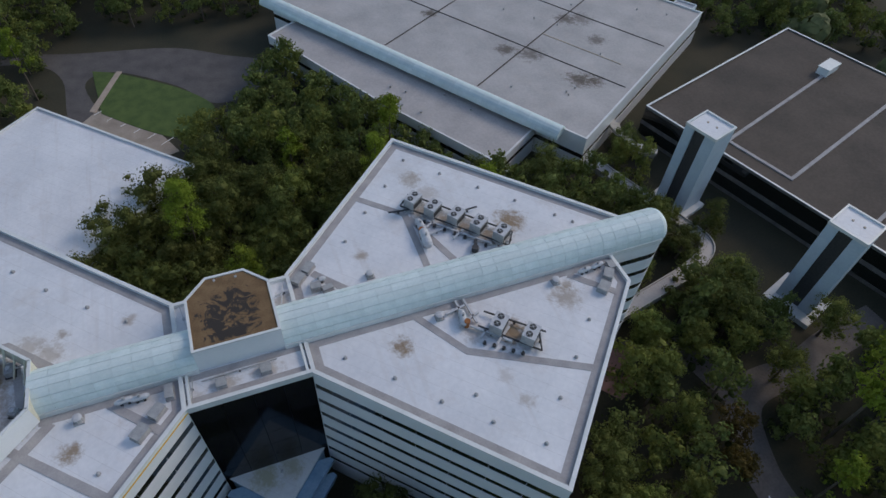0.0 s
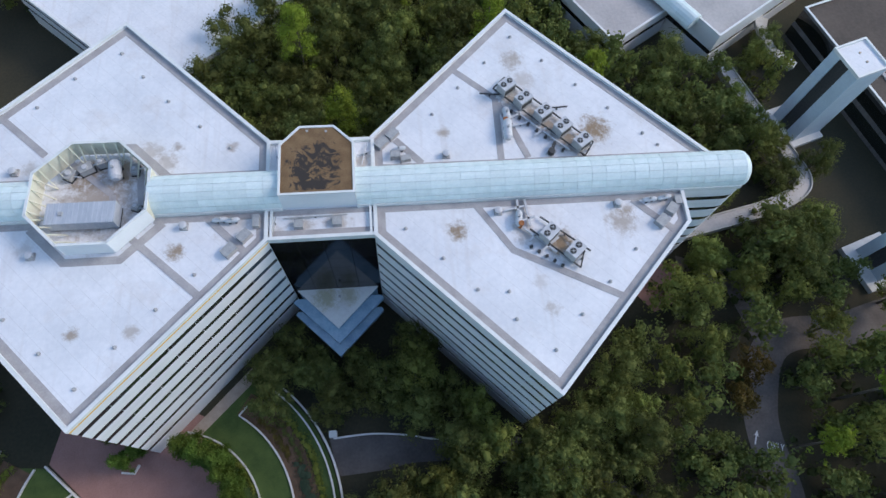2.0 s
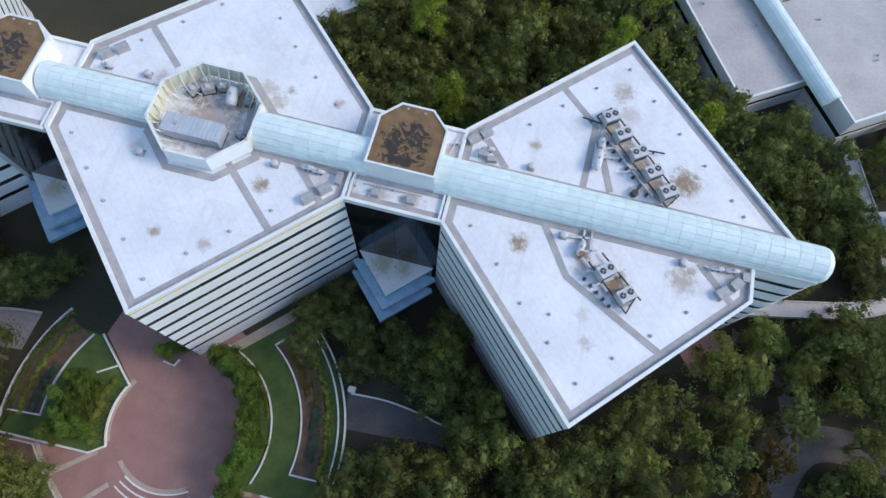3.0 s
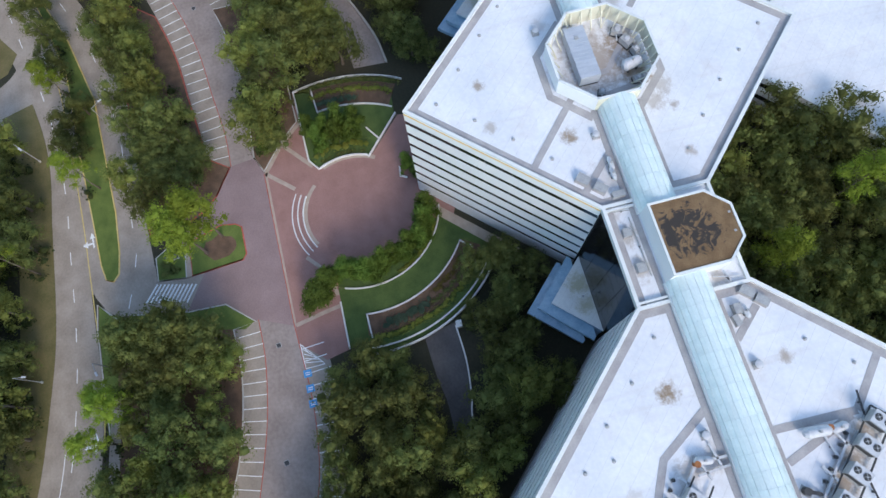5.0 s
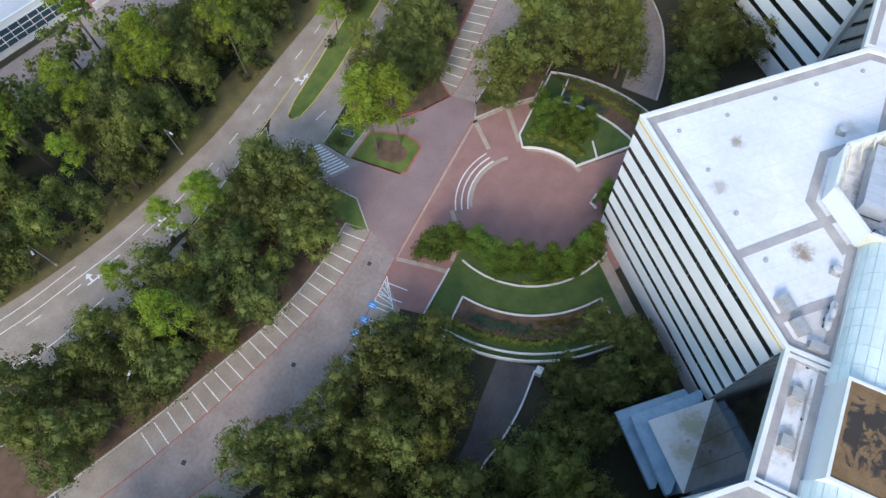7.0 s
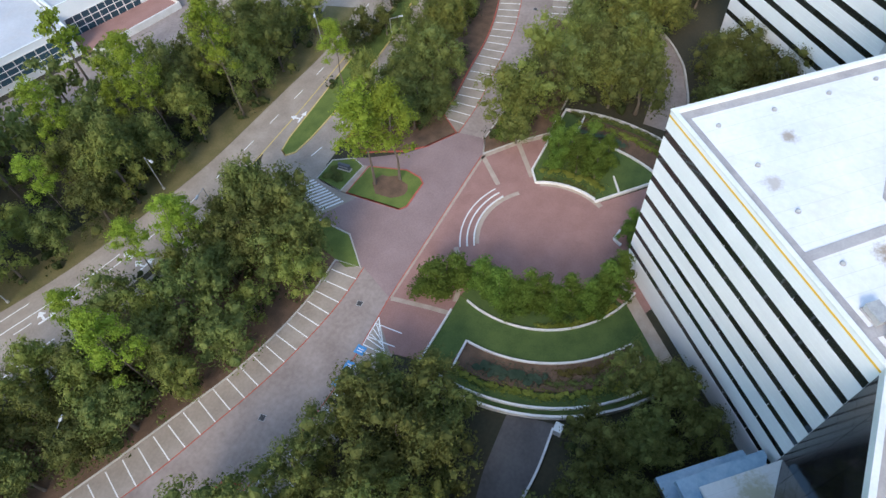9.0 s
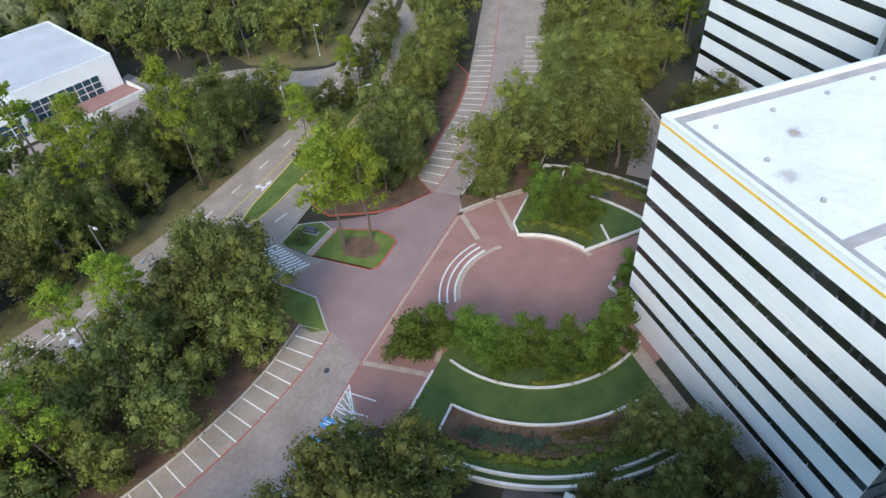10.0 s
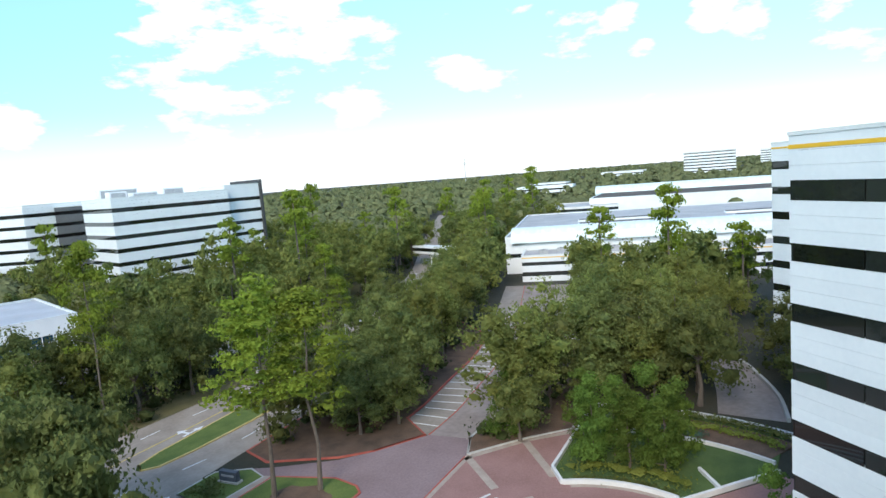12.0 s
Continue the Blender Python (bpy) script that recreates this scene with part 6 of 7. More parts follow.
hedge("dark low planting before the bright hedge", arc(*PC, 13.8, 162, 205, 12), 1.2, 0.35, LEAF_OAK, 71)
hedge("bright clipped hedge in the walled garden", arc(*PC, 29.6, 189, 152, 18), 1.5, 0.9, LEAF_LIME, 64)
hedge("bluish green planting in the walled garden", arc(*PC, 27.4, 187, 168, 10), 2.0, 0.7, LEAF_TEAL, 65)
hedge("clipped dark hedge along the outer garden wall", arc(*PC, 32.0, 192, 150, 20), 1.5, 1.1, LEAF_OAK, 72)
hedge("low bright hedge below the small trees", arc(*PC, 17.0, 20, 66, 12), 1.0, 0.6, LEAF_LIME, 67)
hedge("low planting on the entrance island", [(-28.5, -91), (-28.5, -87.5), (-31, -91)], 1.6, 0.6, LEAF_OAK, 68)
hedge("rounded green hedge beside the side street", [(-66, -121), (-70, -125), (-71, -129)], 2.2, 1.4, LEAF_SHRUB, 69)

# ---- trees ----
def trunk_mesh(name, h, r0, limbs, seed, lean=0.03):
    """A tapered trunk with limbs that rise into the crown."""
    rnd = random.Random(seed)
    bm = bmesh.new()

    def tube(a, b, ra, rb, n=7):
        a, b = Vector(a), Vector(b)
        q = (b - a).to_track_quat("Z", "Y")
        ring = [[bm.verts.new(p + q @ Vector((rr * math.cos(2 * math.pi * i / n), rr * math.sin(2 * math.pi * i / n), 0))) for i in range(n)] for p, rr in ((a, ra), (b, rb))]
        for i in range(n):
            bm.faces.new((ring[0][i], ring[0][(i + 1) % n], ring[1][(i + 1) % n], ring[1][i]))

    p, rr = Vector((0, 0, -0.1)), r0 * 1.35
    for k in range(4):
        q = Vector((rnd.uniform(-1, 1) * lean * h, rnd.uniform(-1, 1) * lean * h, h * (k + 1) / 4))
        tube(p, q, rr, r0 * (1 - 0.2 * (k + 1)))
        p, rr = q, r0 * (1 - 0.2 * (k + 1))
    for x, y, z, rad in limbs:
        z0 = z * 0.9 if lean < 0.02 else min(z * 0.75, h * rnd.uniform(0.55, 0.95))
        tube((0, 0, z0), (x * 0.85, y * 0.85, z), r0 * (0.2 if lean < 0.02 else 0.38), r0 * 0.08, 5)
    me = bpy.data.meshes.new(name)
    bm.to_mesh(me)
    bm.free()
    me.materials.append(BARK)
    return me


def oak_lumps(seed, R, H, n):
    r = random.Random(seed)
    out = []
    for k in range(n):
        a, e = r.uniform(0, 2 * math.pi), math.asin(r.uniform(-0.85, 1.0))
        d = r.uniform(0.66, 0.98) if k > n // 4 else r.uniform(0.1, 0.5)
        rad = R * (0.16 + 0.26 * r.random() ** 1.4)
        d *= 1.0 if math.sin(2.0 * a + seed) + math.sin(3.0 * a + 2 * seed) > -0.6 else 0.78
        c = math.cos(e) if e > 0 else math.cos(e) ** 0.4
        out.append((R * d * c * math.cos(a), R * d * c * math.sin(a), H * (0.515 + 0.455 * d * math.sin(e)), rad))
    return out


def pine_lumps(seed, R, H, n):
    r = random.Random(seed)
    out = []
    for k in range(n):
        f = r.random()
        z = H * (0.46 + 0.53 * f)
        d = R * (1.0 - 0.7 * f ** 1.6) * r.uniform(0.3, 1.0)
        a = r.uniform(0, 2 * math.pi)
        out.append((d * math.cos(a), d * math.sin(a), z, R * (0.13 + 0.22 * r.random())))
    out.append((0, 0, H * 0.98, R * 0.25))
    return out


def tall_lumps(seed, R, H, n):
    """A high oval crown that hangs low over the trunk."""
    r = random.Random(seed)
    out = []
    for k in range(n):
        a, e = r.uniform(0, 2 * math.pi), math.asin(r.uniform(-0.95, 1.0))
        d = r.uniform(0.6, 0.95) if k > n // 5 else r.uniform(0.1, 0.5)
        d *= 1.0 if math.sin(2.0 * a + seed) + math.sin(3.0 * a + 2 * seed) > -0.6 else 0.75
        c = math.cos(e) if e > 0 else math.cos(e) ** 0.4
        out.append((R * d * c * math.cos(a), R * d * c * math.sin(a), H * (0.51 + 0.46 * d * math.sin(e)), R * (0.18 + 0.28 * r.random() ** 1.4)))
    return out


def cone_lumps(seed, R, H, n):
    r = random.Random(seed)
    out = []
    for k in range(n):
        f = r.random() ** 1.3
        z = H * (0.14 + 0.83 * f)
        d = R * (1.0 - 0.72 * f) * r.uniform(0.3, 1.0)
        a = r.uniform(0, 2 * math.pi)
        out.append((d * math.cos(a), d * math.sin(a), z, R * r.uniform(0.24, 0.4)))
    return out


def tree_kind(lumps, per, size, leaf, trunk_h, trunk_r, label, seed, flat=0.0, limbs=9, lean=0.03):
    t = thing("tree", label, "tree")
    crown = new("crown", cloud_mesh("crown", lumps, per, size, leaf, seed, flat))
    crown.parent = t
    tr = new("trunk", trunk_mesh("trunk", trunk_h, trunk_r, lumps[:limbs], seed, lean))
    tr.parent = t
    return t


def join_trees(name, label, spots):
    """Many trees as one mesh: spots are (kind, x, y, scale, turn, height scale)."""
    vs, fs, base = [], [], 0
    protos = {}
    for kind, x, y, s, rz, sz in spots:
        if kind not in protos:
            me = LIGHT[kind]
            co = np.empty(len(me.vertices) * 3)
            me.vertices.foreach_get("co", co)
            protos[kind] = (co.reshape(-1, 3), [tuple(p.vertices) for p in me.polygons])
        co, polys = protos[kind]
        c, n = math.cos(rz), math.sin(rz)
        out = np.stack([(co[:, 0] * c - co[:, 1] * n) * s + x, (co[:, 0] * n + co[:, 1] * c) * s + y, co[:, 2] * sz], 1)
        vs.append(out)
        fs += [tuple(base + i for i in p) for p in polys]
        base += len(co)
    me = bpy.data.meshes.new(name)
    me.from_pydata(np.concatenate(vs).tolist(), [], fs)
    return me


OAKS = [tree_kind(oak_lumps(s, 5.0, 11.8, 46), 68, 0.40, LEAF_OAK, 8.5, 0.3, "broad dark green oak with an uneven crown", s) for s in (1, 2, 3, 4, 5)]
MIXED = [tree_kind(tall_lumps(s, 4.0, 14.0, 44), 64, 0.40, LEAF_MIX, 10, 0.26, "tall green broadleaf tree with a high oval crown", s) for s in (11, 12, 13)]
PINES = [tree_kind(pine_lumps(s, 4.3, 20.0, 48), 64, 0.36, LEAF_PINE, 19, 0.18, "tall yellow-green pine with a slender trunk", s, 0.35, 12, 0.012) for s in (21, 22, 23)]
SMALL = [tree_kind(cone_lumps(s, 2.15, 8.0, 34), 90, 0.29, LEAF_SHRUB, 5.5, 0.12, "small upright bright green tree", s, 0, 6) for s in (31, 32, 33)]
AUTUMN = [tree_kind(oak_lumps(s, 3.8, 9.0, 22), 46, 0.55, LEAF_AUTUMN, 6.5, 0.22, "small tree with yellowing leaves", s) for s in (41,)]
LIGHT = {}
for s in range(4):
    LIGHT[("oak", s)] = cloud_mesh("light", oak_lumps(70 + s, 4.9, 11.5, 18), 36, 0.82, LEAF_OAK, 70 + s)
    LIGHT[("mix", s)] = cloud_mesh("light", tall_lumps(80 + s, 4.2, 13.5, 18), 36, 0.78, LEAF_MIX, 80 + s)
    LIGHT[("pine", s)] = cloud_mesh("light", pine_lumps(90 + s, 4.4, 19.0, 24), 30, 0.7, LEAF_PINE, 90 + s, 0.35)
WOODS = {"oak": [], "mix": [], "pine": []}
used = set()
placed = []


def plant(kinds, x, y, s=1.0, rz=None, sz=None, group=""):
    k = kinds[random.randrange(len(kinds))]
    rz = random.uniform(0, 360) if rz is None else rz
    m = pose(x, y, 0, 0, 0, rz)
    if k.name in used:
        t = copy_thing(k, m)
    else:
        used.add(k.name)
        t = k
        t.matrix_basis = m
    t.scale = (s, s, (sz or s))
    if group:
        t["group"] = group
    placed.append((x, y))
    return t


NOGO = [[(-3, -31.5), (6, -30.5), (16, -32), (20, -38), (15, -43), (8, -43), (-2, -43.5)], [(-62, -42.5), (-76, -43), (-90, -47), (-96, -44), (-88, -38.5), (-78, -34.5), (-62, -32)], ROAD_FAR + ROAD_NEAR[::-1], ROAD2_A + ROAD2_B[::-1], P_BACK + P_PLAZA[::-1], offset(PN_A, 5.2) + [q for q in offset(E_BAYS, -5.2)[::-1]] + [q for q in offset(PN_B, -0.5)[::-1] if q[0] > -72], inset(EAST, -2.5), inset(MIDW, -2.5), inset(WESTW, -2.5),
        [(-9, -21), (9, -21), (9, 11), (-9, 11)], [(-76, -12), (-58, -12), (-58, 11), (-76, 11)],
        [(-46, -66), (-53, -61), (-57, -57), (-66, -57), (-68, -34), (-34, -34), (-10, -10), (-4, -30), (1, -40), (1, -56), (-2, -66)],
        [(-50, -68), (-45, -66), (-10, -65.5), (-13, -73), (-19, -78), (-19, -87), (-22, -104), (-34, -106), (-30, -92), (-36, -86), (-43, -77)],
        [(-60, -113), (-68, -118), (-74, -124), (-58, -140), (-40, -138), (-30, -165), (-66, -165), (-82, -142), (-86, -122), (-92, -118)]] + BLOCKS + [offset(SIDE, 4.5) + offset(SIDE, -4.5)[::-1], offset(SLIP, 2) + offset(SLIP, -2)[::-1], [(-2, -172), (-10, -157), (-24, -151), (-46, -147), (-58, -140), (-66, -160)]]


def free(x, y, m=2.2):
    for poly in NOGO:
        for dx, dy in ((0, 0), (m, 0), (-m, 0), (0, m), (0, -m)):
            if inside(x + dx, y + dy, poly):
                return False
    return True


def forest(poly, step, kinds, seed, smin=0.8, smax=1.25, margin=1.2, stuff=False):
    """Fill a stretch of ground with trees, never closer than step."""
    rnd = random.Random(seed)
    xs, ys = [p[0] for p in poly], [p[1] for p in poly]
    area = (max(xs) - min(xs)) * (max(ys) - min(ys))
    for _ in range(int(area / step / step * 5)):
        x, y = rnd.uniform(min(xs), max(xs)), rnd.uniform(min(ys), max(ys))
        if not inside(x, y, poly) or not free(x, y, margin):
            continue
        if any((x - a) ** 2 + (y - b) ** 2 < step * step for a, b in placed):
            continue
        u = rnd.random()
        ks = kinds[0] if u < kinds[1] else (kinds[2] if u < kinds[3] else PINES)
        s = rnd.uniform(smin, smax)
        if stuff:
            kind = "oak" if u < kinds[1] else ("mix" if u < kinds[3] else "pine")
            WOODS[kind].append(((kind, rnd.randrange(4)), x, y, s, rnd.uniform(0, 6.28), s * rnd.uniform(0.95, 1.4)))
            placed.append((x, y))
            continue
        plant(ks, x, y, s, rnd.uniform(0, 360), s * rnd.uniform(0.95, 1.4))


random.seed(7)
# the two pines on the island and the row of small trees round the plaza
plant(PINES[:1], -30.6, -81.0, 1.34, 40, 1.18)
plant(PINES[1:2], -33.6, -77.4, 1.3, 200, 1.08)
for k in range(12):
    a = radians(-19 + 8.2 * k + random.uniform(-1.2, 1.2))
    r = 15.0 + random.uniform(-0.9, 0.9)
    plant(SMALL, PC[0] + r * math.cos(a), PC[1] + r * math.sin(a), random.uniform(0.95, 1.3), sz=random.uniform(0.95, 1.4), group="small trees round the plaza")
for x, y, s in ((-14.6, -59.0, 1.75), (-17.4, -56.6, 1.35), (-38.3, -35.3, 0.9), (-36.0, -33.6, 0.8), (-41.0, -30.5, 0.8)):
    plant(SMALL, x, y, s, sz=min(s, 1.0), group="small trees round the plaza")
for x, y in ((-51.4, -54.0), (-48.6, -52.4), (-51.0, -50.6), (-48.9, -48.6), (-51.6, -47.2), (-48.8, -45.0), (-51.4, -44.0)):
    plant(SMALL, x, y, random.uniform(0.95, 1.1), sz=random.uniform(1.1, 1.35), group="small trees in the walled garden")
for x, y, s in ((-12.6, -27.0, 0.8), (-11.6, -21.0, 0.8), (-14.4, -21.4, 0.68), (-8.8, -16.6, 0.72), (-4.6, -19.6, 0.6), (-1.8, -28.0, 0.85), (-3.2, -23.4, 0.75), (4.5, -27.0, 0.8), (8.2, -57, 1.1), (9.8, -51, 1.1), (1.2, -51.4, 0.85), (4.4, -57.4, 0.85), (14.0, -60.5, 0.9), (4.0, -47.4, 0.85), (8, -25, 0.9), (-6.4, -22.6, 0.7), (13.5, -18.5, 0.9), (3.5, -21.8, 0.75)):
    plant(OAKS, x, y, s)
for x, y, s in ((73.8, 43.0, 1.2), (70.2, 34.0, 1.15), (66.0, 24.0, 1.0), (78, 26, 1.05), (88.0, 0.2, 1.3), (91.0, -8.0, 1.25), (96, -2.5, 1.1), (57.4, 48.0, 1.0), (84, 20, 1.0), (64, 13, 0.8)):
    plant(OAKS, x, y, s)
for x, y, s in ((90.8, 21.5, 1.1), (72.5, -5.5, 0.62), (77.0, -5.0, 0.62), (62.7, -34, 0.85), (53.8, -33, 0.8), (69.3, -22, 0.85)):
    plant(MIXED, x, y, s)
for x, y, s in ((-74.5, -54.6, 1.1), (-82.7, -49.4, 1.05), (-84.0, -33.5, 1.0), (-78.1, -29.6, 0.95), (-72, -31, 0.8), (-66, -27.5, 0.75), (-63.5, -24, 0.6), (-90, -29, 0.9)):
    plant(OAKS, x, y, s)
for x, y, s in ((-8, 57.5, 1.15), (-12.5, 53.5, 1.25), (-17, 48.5, 1.2), (-22, 44, 1.25), (-27, 39.5, 1.15), (-3, 63, 1.2), (-14, 60, 1.3), (-22, 52, 1.25), (0, 70, 1.2), (-1, 56, 1.1)):
    plant(OAKS, x, y, s, sz=s * 1.12)
for x, y, s in ((-51.4, -61.8, 0.75), (-61.6, -61.5, 1.1), (-68, -57.5, 1.15), (-74, -52, 1.2)):
    plant(OAKS, x, y, s)
plant(MIXED[:1], -53.2, -64.0, 1.32, 20, 1.26)
plant(MIXED[1:2], -57.4, -62.6, 1.15, 80, 1.15)
plant(SMALL[:1], -52.2, -63.4, 1.3, 80, 1.0)
for x, y in [(95.7, 22.0), (97.4, 1.9), (92.0, -6.5), (73.9, -3.9), (80.5, -10.4), (94.0, -20.5), (110.8, -15.2), (71.2, -12.4)]:
    plant(MIXED, x, y, random.uniform(0.85, 1.05), sz=random.uniform(0.8, 0.95))
for x, y, s in ((-80.8, -26.2, 1.0), (-70.1, -28.5, 0.85), (-84.5, -20.5, 0.95)):
    plant(OAKS, x, y, s)
for x, y, s in ((3.6, -103.4, 0.8), (16.6, -104.2, 0.7), (-5.2, -101.4, 0.72), (-52, -102.4, 0.85)):
    plant(PINES, x, y, s, sz=s * 0.95)
for x, y, s in ((-14.0, -86, 1.15), (-12.8, -92.4, 1.1), (-9.8, -81, 1.05), (-15.0, -97, 0.85), (-7.4, -87.5, 1.1)):
    plant(OAKS, x, y, s, sz=s * 1.35)
for x, y, s in ((-96, -128, 0.9), (-108, -134, 1.0), (-93, -140, 0.95), (-118, -140, 0.9), (-104, -146, 1.0), (-88.5, -133, 0.7)):
    plant(MIXED, x, y, s, sz=s)
for x, y, s in ((77.0, -27, 1.0), (74, -33, 0.9)):
    plant(AUTUMN, x, y, s)
for x, y, s in ((-46.6, -81.6, 0.72), (-50.6, -82.6, 0.85), (-51.0, -78.6, 0.72), (-55.0, -81.5, 0.9), (-48.6, -87.4, 0.9), (-54.4, -88.0, 0.95)):
    plant(OAKS, x, y, s)
for x, y, s in ((-141, -110, 1.15), (-148, -147, 1.2), (-176, -152, 1.25), (-186, -130, 1.2), (-122, -134, 1.1), (-128, -110, 1.1), (-200, -142, 1.2), (-215, -168, 1.2), (-160, -118, 1.1)):
    plant(MIXED, x, y, s)
for x, y, s in ((72, 12.5, 1.0), (80, 10, 0.9)):
    plant(MIXED, x, y, s)
for x, y in [(-156.3, -380.3), (-165.9, -369.7), (-283.2, -555.5), (-158.7, -321.1), (-325.4, -477.3), (-259.9, -372.7), (-140.6, -255.8)]:
    if free(x, y, 1.0):
        plant(MIXED, x, y, random.uniform(1.2, 1.4), sz=random.uniform(1.15, 1.3))
forest([(90, 20), (94, 12), (104, 16), (97, 36), (104, 48), (98, 62), (88, 52), (86, 30)], 5.0, (OAKS, 0.7, MIXED, 1.0), 33, 0.7, 0.95, 0.8)
forest([(-13, -74.5), (2, -75), (19, -79), (38, -86), (48, -91), (44, -109), (24, -102), (0, -99.5), (-12, -99), (-17, -96), (-15.5, -83)], 4.5, (OAKS, 0.66, MIXED, 0.93), 3, 0.75, 1.1, 0.3)
forest([(3, -56), (9, -59), (20, -63), (40, -71), (60, -70), (52, -24), (35, -38), (12, -14), (4, -24)], 4.9, (OAKS, 0.85, MIXED, 1.01), 4, 0.75, 1.1, 1.0)
forest([(-44, -78), (-50, -80), (-100, -92), (-120, -110), (-80, -94), (-40, -92)], 4.6, (OAKS, 0.55, MIXED, 0.93), 5, 0.75, 1.1, 0.6)
forest([(-48, -66), (-58, -66), (-84, -66), (-110, -74), (-110, -40), (-88, -46), (-74, -43), (-66, -44), (-64, -58), (-54, -61)], 4.6, (OAKS, 0.45, MIXED, 1.01), 6, 0.8, 1.15, 1.0)
forest([(-48, -104), (-60, -107), (-90, -111), (-116, -118), (-84, -105), (-50, -100)], 5.2, (OAKS, 0.5, MIXED, 0.9), 16, 0.65, 0.9, -0.5)
forest([(50, -137), (30, -129.6), (8, -121.6), (-22, -117.2), (-62, -116), (-66, -120), (-58, -134), (-35, -136), (20, -136)], 5.0, (OAKS, 0.5, MIXED, 0.92), 7, 0.75, 1.15, 1.4)
forest([(-20, 24), (-6, 6), (6, 6), (36, 38), (40, 52), (10, 60), (-6, 56)], 5.0, (OAKS, 0.75, MIXED, 0.96), 9, 0.85, 1.15)
forest([(85, -165), (50, -134), (20, -136), (-35, -136), (-25, -170), (30, -185)], 5.4, (OAKS, 0.5, MIXED, 0.92), 17, stuff=True)
forest([(60, -12), (52, -24), (60, -70), (40, -72), (85, -96), (150, -90), (170, -30), (122, -20), (100, 0), (80, 12), (68, 6)], 5.8, (OAKS, 0.6, MIXED, 0.92), 8, 0.8, 1.15, stuff=True)
forest([(-36, 36), (-20, 24), (-6, 56), (10, 60), (40, 52), (36, 38), (62, 8), (72, 6), (100, 40), (60, 50), (22, 125), (10, 118), (-6, 98), (-8, 70)], 5.2, (OAKS, 0.7, MIXED, 0.93), 19, 0.85, 1.15, stuff=True)
forest([(-130, 150), (-40, 105), (-36, 150), (25, 150), (60, 160), (40, 230), (-120, 230)], 7.4, (OAKS, 0.6, MIXED, 0.9), 10, stuff=True)
forest([(-90, 60), (-70, 66), (-40, 100), (-60, 140), (-130, 150), (-140, 60)], 7.4, (OAKS, 0.6, MIXED, 0.9), 20, stuff=True)
forest([(140, 100), (190, 80), (230, 60), (280, 160), (150, 200), (110, 190)], 7.6, (OAKS, 0.6, MIXED, 0.9), 11, stuff=True)
forest([(-110, -72), (-140, -82), (-140, -40), (-110, -40)], 5.4, (OAKS, 0.5, MIXED, 0.85), 21, stuff=True)
forest([(-62, -114), (-120, -130), (-180, -148), (-210, -270), (-60, -270), (-66, -165), (-84, -142), (-66, -120)], 6.2, (OAKS, 0.45, MIXED, 0.9), 12, margin=4.0, stuff=True)
forest([(-90, -98), (-140, -118), (-180, -135), (-185, -110), (-145, -98), (-104, -84)], 5.8, (OAKS, 0.45, MIXED, 0.9), 13, margin=4.0, stuff=True)
forest([(-150, -150), (-300, -220), (-300, -120), (-200, -125)], 6.4, (OAKS, 0.5, MIXED, 0.85), 22, margin=5.0, stuff=True)
for kind, leaf in (("oak", LEAF_OAK), ("mix", LEAF_MIX), ("pine", LEAF_PINE)):
    me = join_trees("woodland", "", WOODS[kind])
    me.materials.append(leaf)
    tagged(new("woodland", me), {"oak": "dark green oak woodland", "mix": "mid green mixed woodland", "pine": "yellow-green pines scattered in the woodland"}[kind], "woodland", "", "stuff")
    trunks = bmesh.new()
    for _, x, y, s, rz, sz in WOODS[kind]:
        disc(trunks, x, y, 0, (17 if kind == "pine" else 7) * sz, 0.3 * s, 5, 0.15 * s)
    tagged(link("woodland_trunks", trunks, BARK), "tree trunks in the woodland", "woodland", "", "stuff")
for k in OAKS + MIXED + PINES + SMALL + AUTUMN:
    if k.name not in used:
        for c in list(k.children):
            bpy.data.objects.remove(c)
        bpy.data.objects.remove(k)


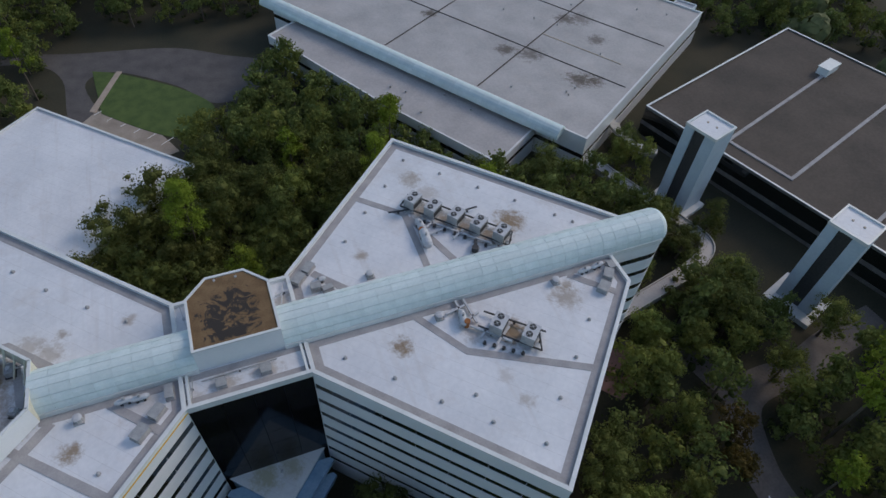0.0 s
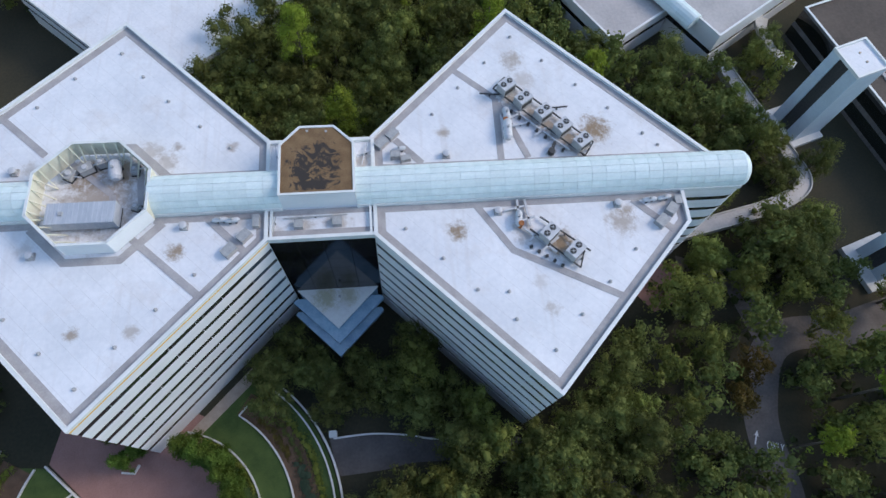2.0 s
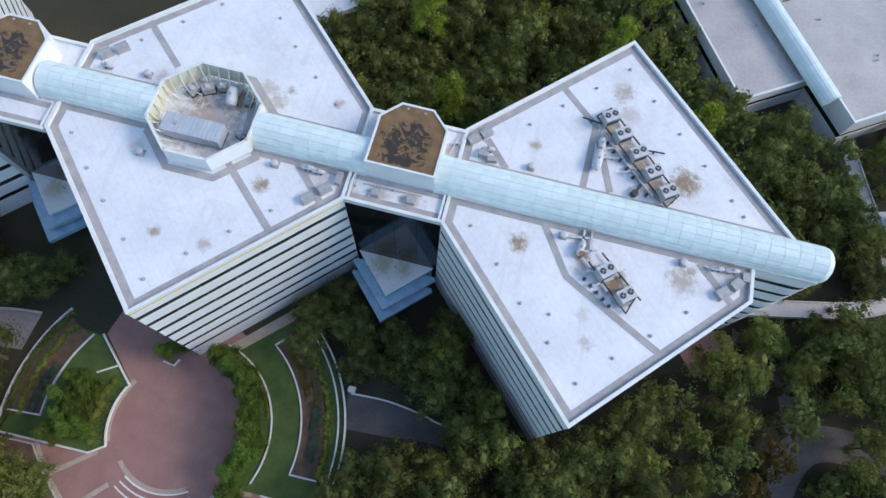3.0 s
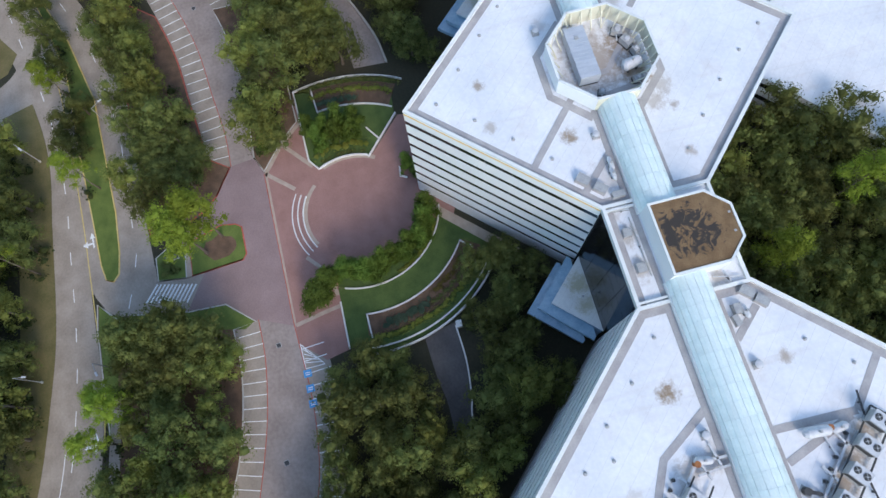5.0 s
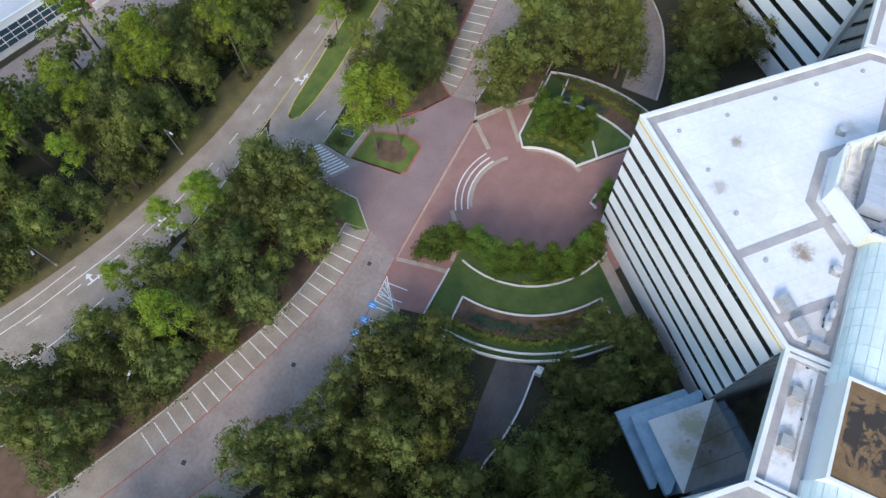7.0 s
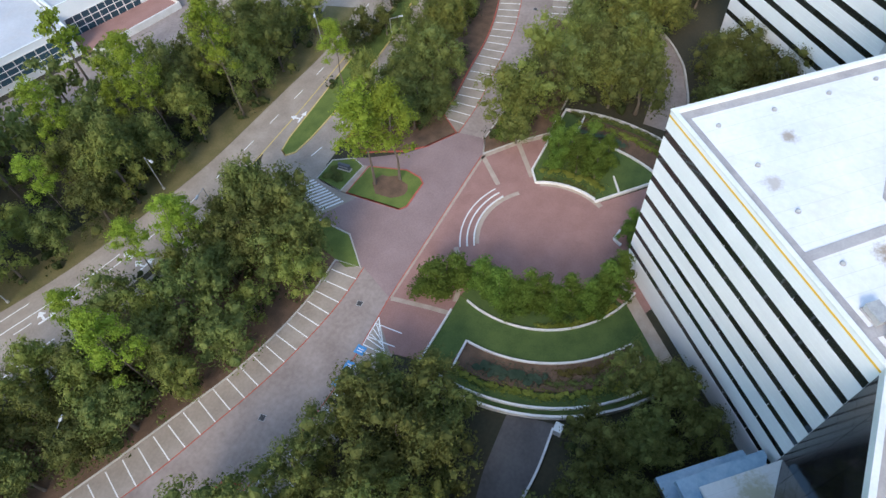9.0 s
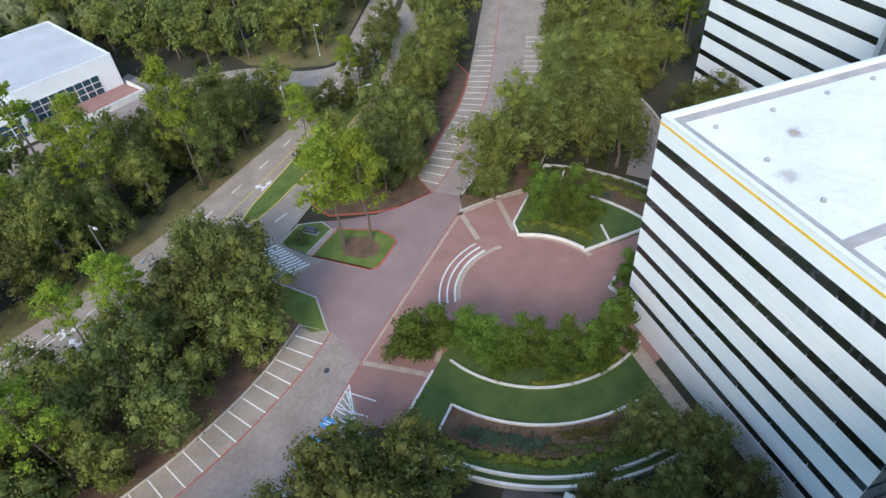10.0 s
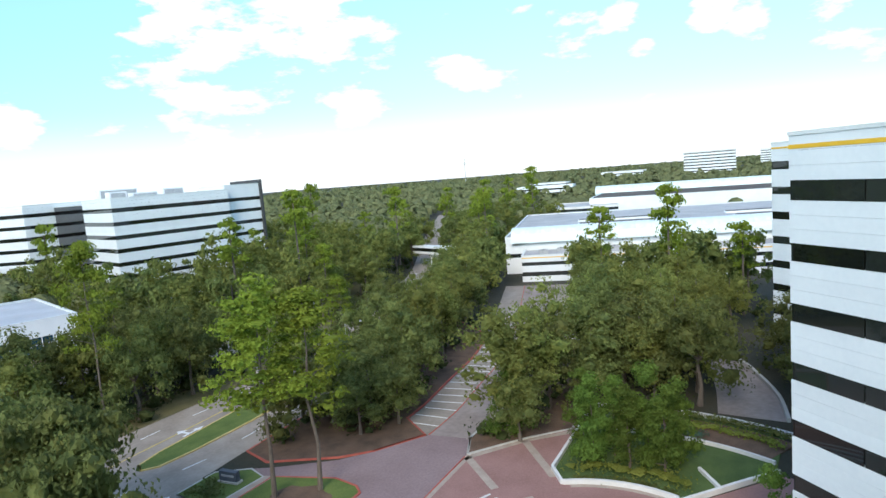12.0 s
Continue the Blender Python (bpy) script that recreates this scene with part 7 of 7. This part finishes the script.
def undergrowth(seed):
    """Bushes that fill the ground between the trunks; their dark colour deepens the shade there."""
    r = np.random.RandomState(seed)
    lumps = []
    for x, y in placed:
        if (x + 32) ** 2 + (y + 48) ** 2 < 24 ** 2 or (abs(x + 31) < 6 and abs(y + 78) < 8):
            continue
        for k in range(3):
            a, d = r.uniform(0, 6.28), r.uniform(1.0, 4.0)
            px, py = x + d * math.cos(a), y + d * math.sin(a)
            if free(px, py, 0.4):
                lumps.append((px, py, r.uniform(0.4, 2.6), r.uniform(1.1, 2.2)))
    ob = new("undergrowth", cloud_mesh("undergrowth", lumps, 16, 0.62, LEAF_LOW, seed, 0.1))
    return tagged(ob, "dense green bushes below the trees, gap shade darkened into the leaves", "undergrowth", "", "stuff")


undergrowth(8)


def far_wood(seed, count):
    """The woods to the horizon, too many to tell apart; their leaf colour holds the haze."""
    r = np.random.RandomState(seed)
    verts, faces, base = [], [], 0
    made = 0
    while made < count:
        d = 150 + 2700 * r.rand() ** 2.2
        a = radians(r.uniform(150, 290)) if r.rand() < 0.8 else r.uniform(0, 2 * math.pi)
        x, y = d * math.cos(a), d * math.sin(a) - 40
        if (abs(x + 10) < 200 and -190 < y < 190 and not (x < -200)) or not free(x, y, 7):
            continue
        made += 1
        n, big = (60, 1.0) if d < 420 else ((30, 1.15) if d < 900 else (14, 1.35))
        R, h = r.uniform(3.5, 6) * big, r.uniform(9, 15)
        p = r.normal(size=(n, 3))
        p /= np.linalg.norm(p, axis=1)[:, None]
        p[:, 2] = np.abs(p[:, 2]) * 1.1 - 0.25
        c = p * (R, R, h * 0.45) + (x, y, h * 0.5)
        u = np.cross(p, r.normal(size=(n, 3)))
        u /= np.linalg.norm(u, axis=1)[:, None]
        v = np.cross(p, u)
        s = R * r.uniform(0.45, 0.8, (n, 1)) * (0.6 if n > 40 else (0.75 if n > 20 else 1.0))
        verts.append(np.stack([c - u * s, c - v * s, c + u * s, c + v * s], 1).reshape(-1, 3))
        faces += [[base + 4 * i + k for k in range(4)] for i in range(n)]
        base += 4 * n
    me = bpy.data.meshes.new("far_woods")
    me.from_pydata(np.concatenate(verts).tolist(), [], faces)
    me.materials.append(FARWOOD_HAZED)
    return tagged(new("far_woods", me), "mixed woods reaching to the horizon, paled by haze in the leaf colour", "woods", "", "stuff")


far_wood(3, 10000)
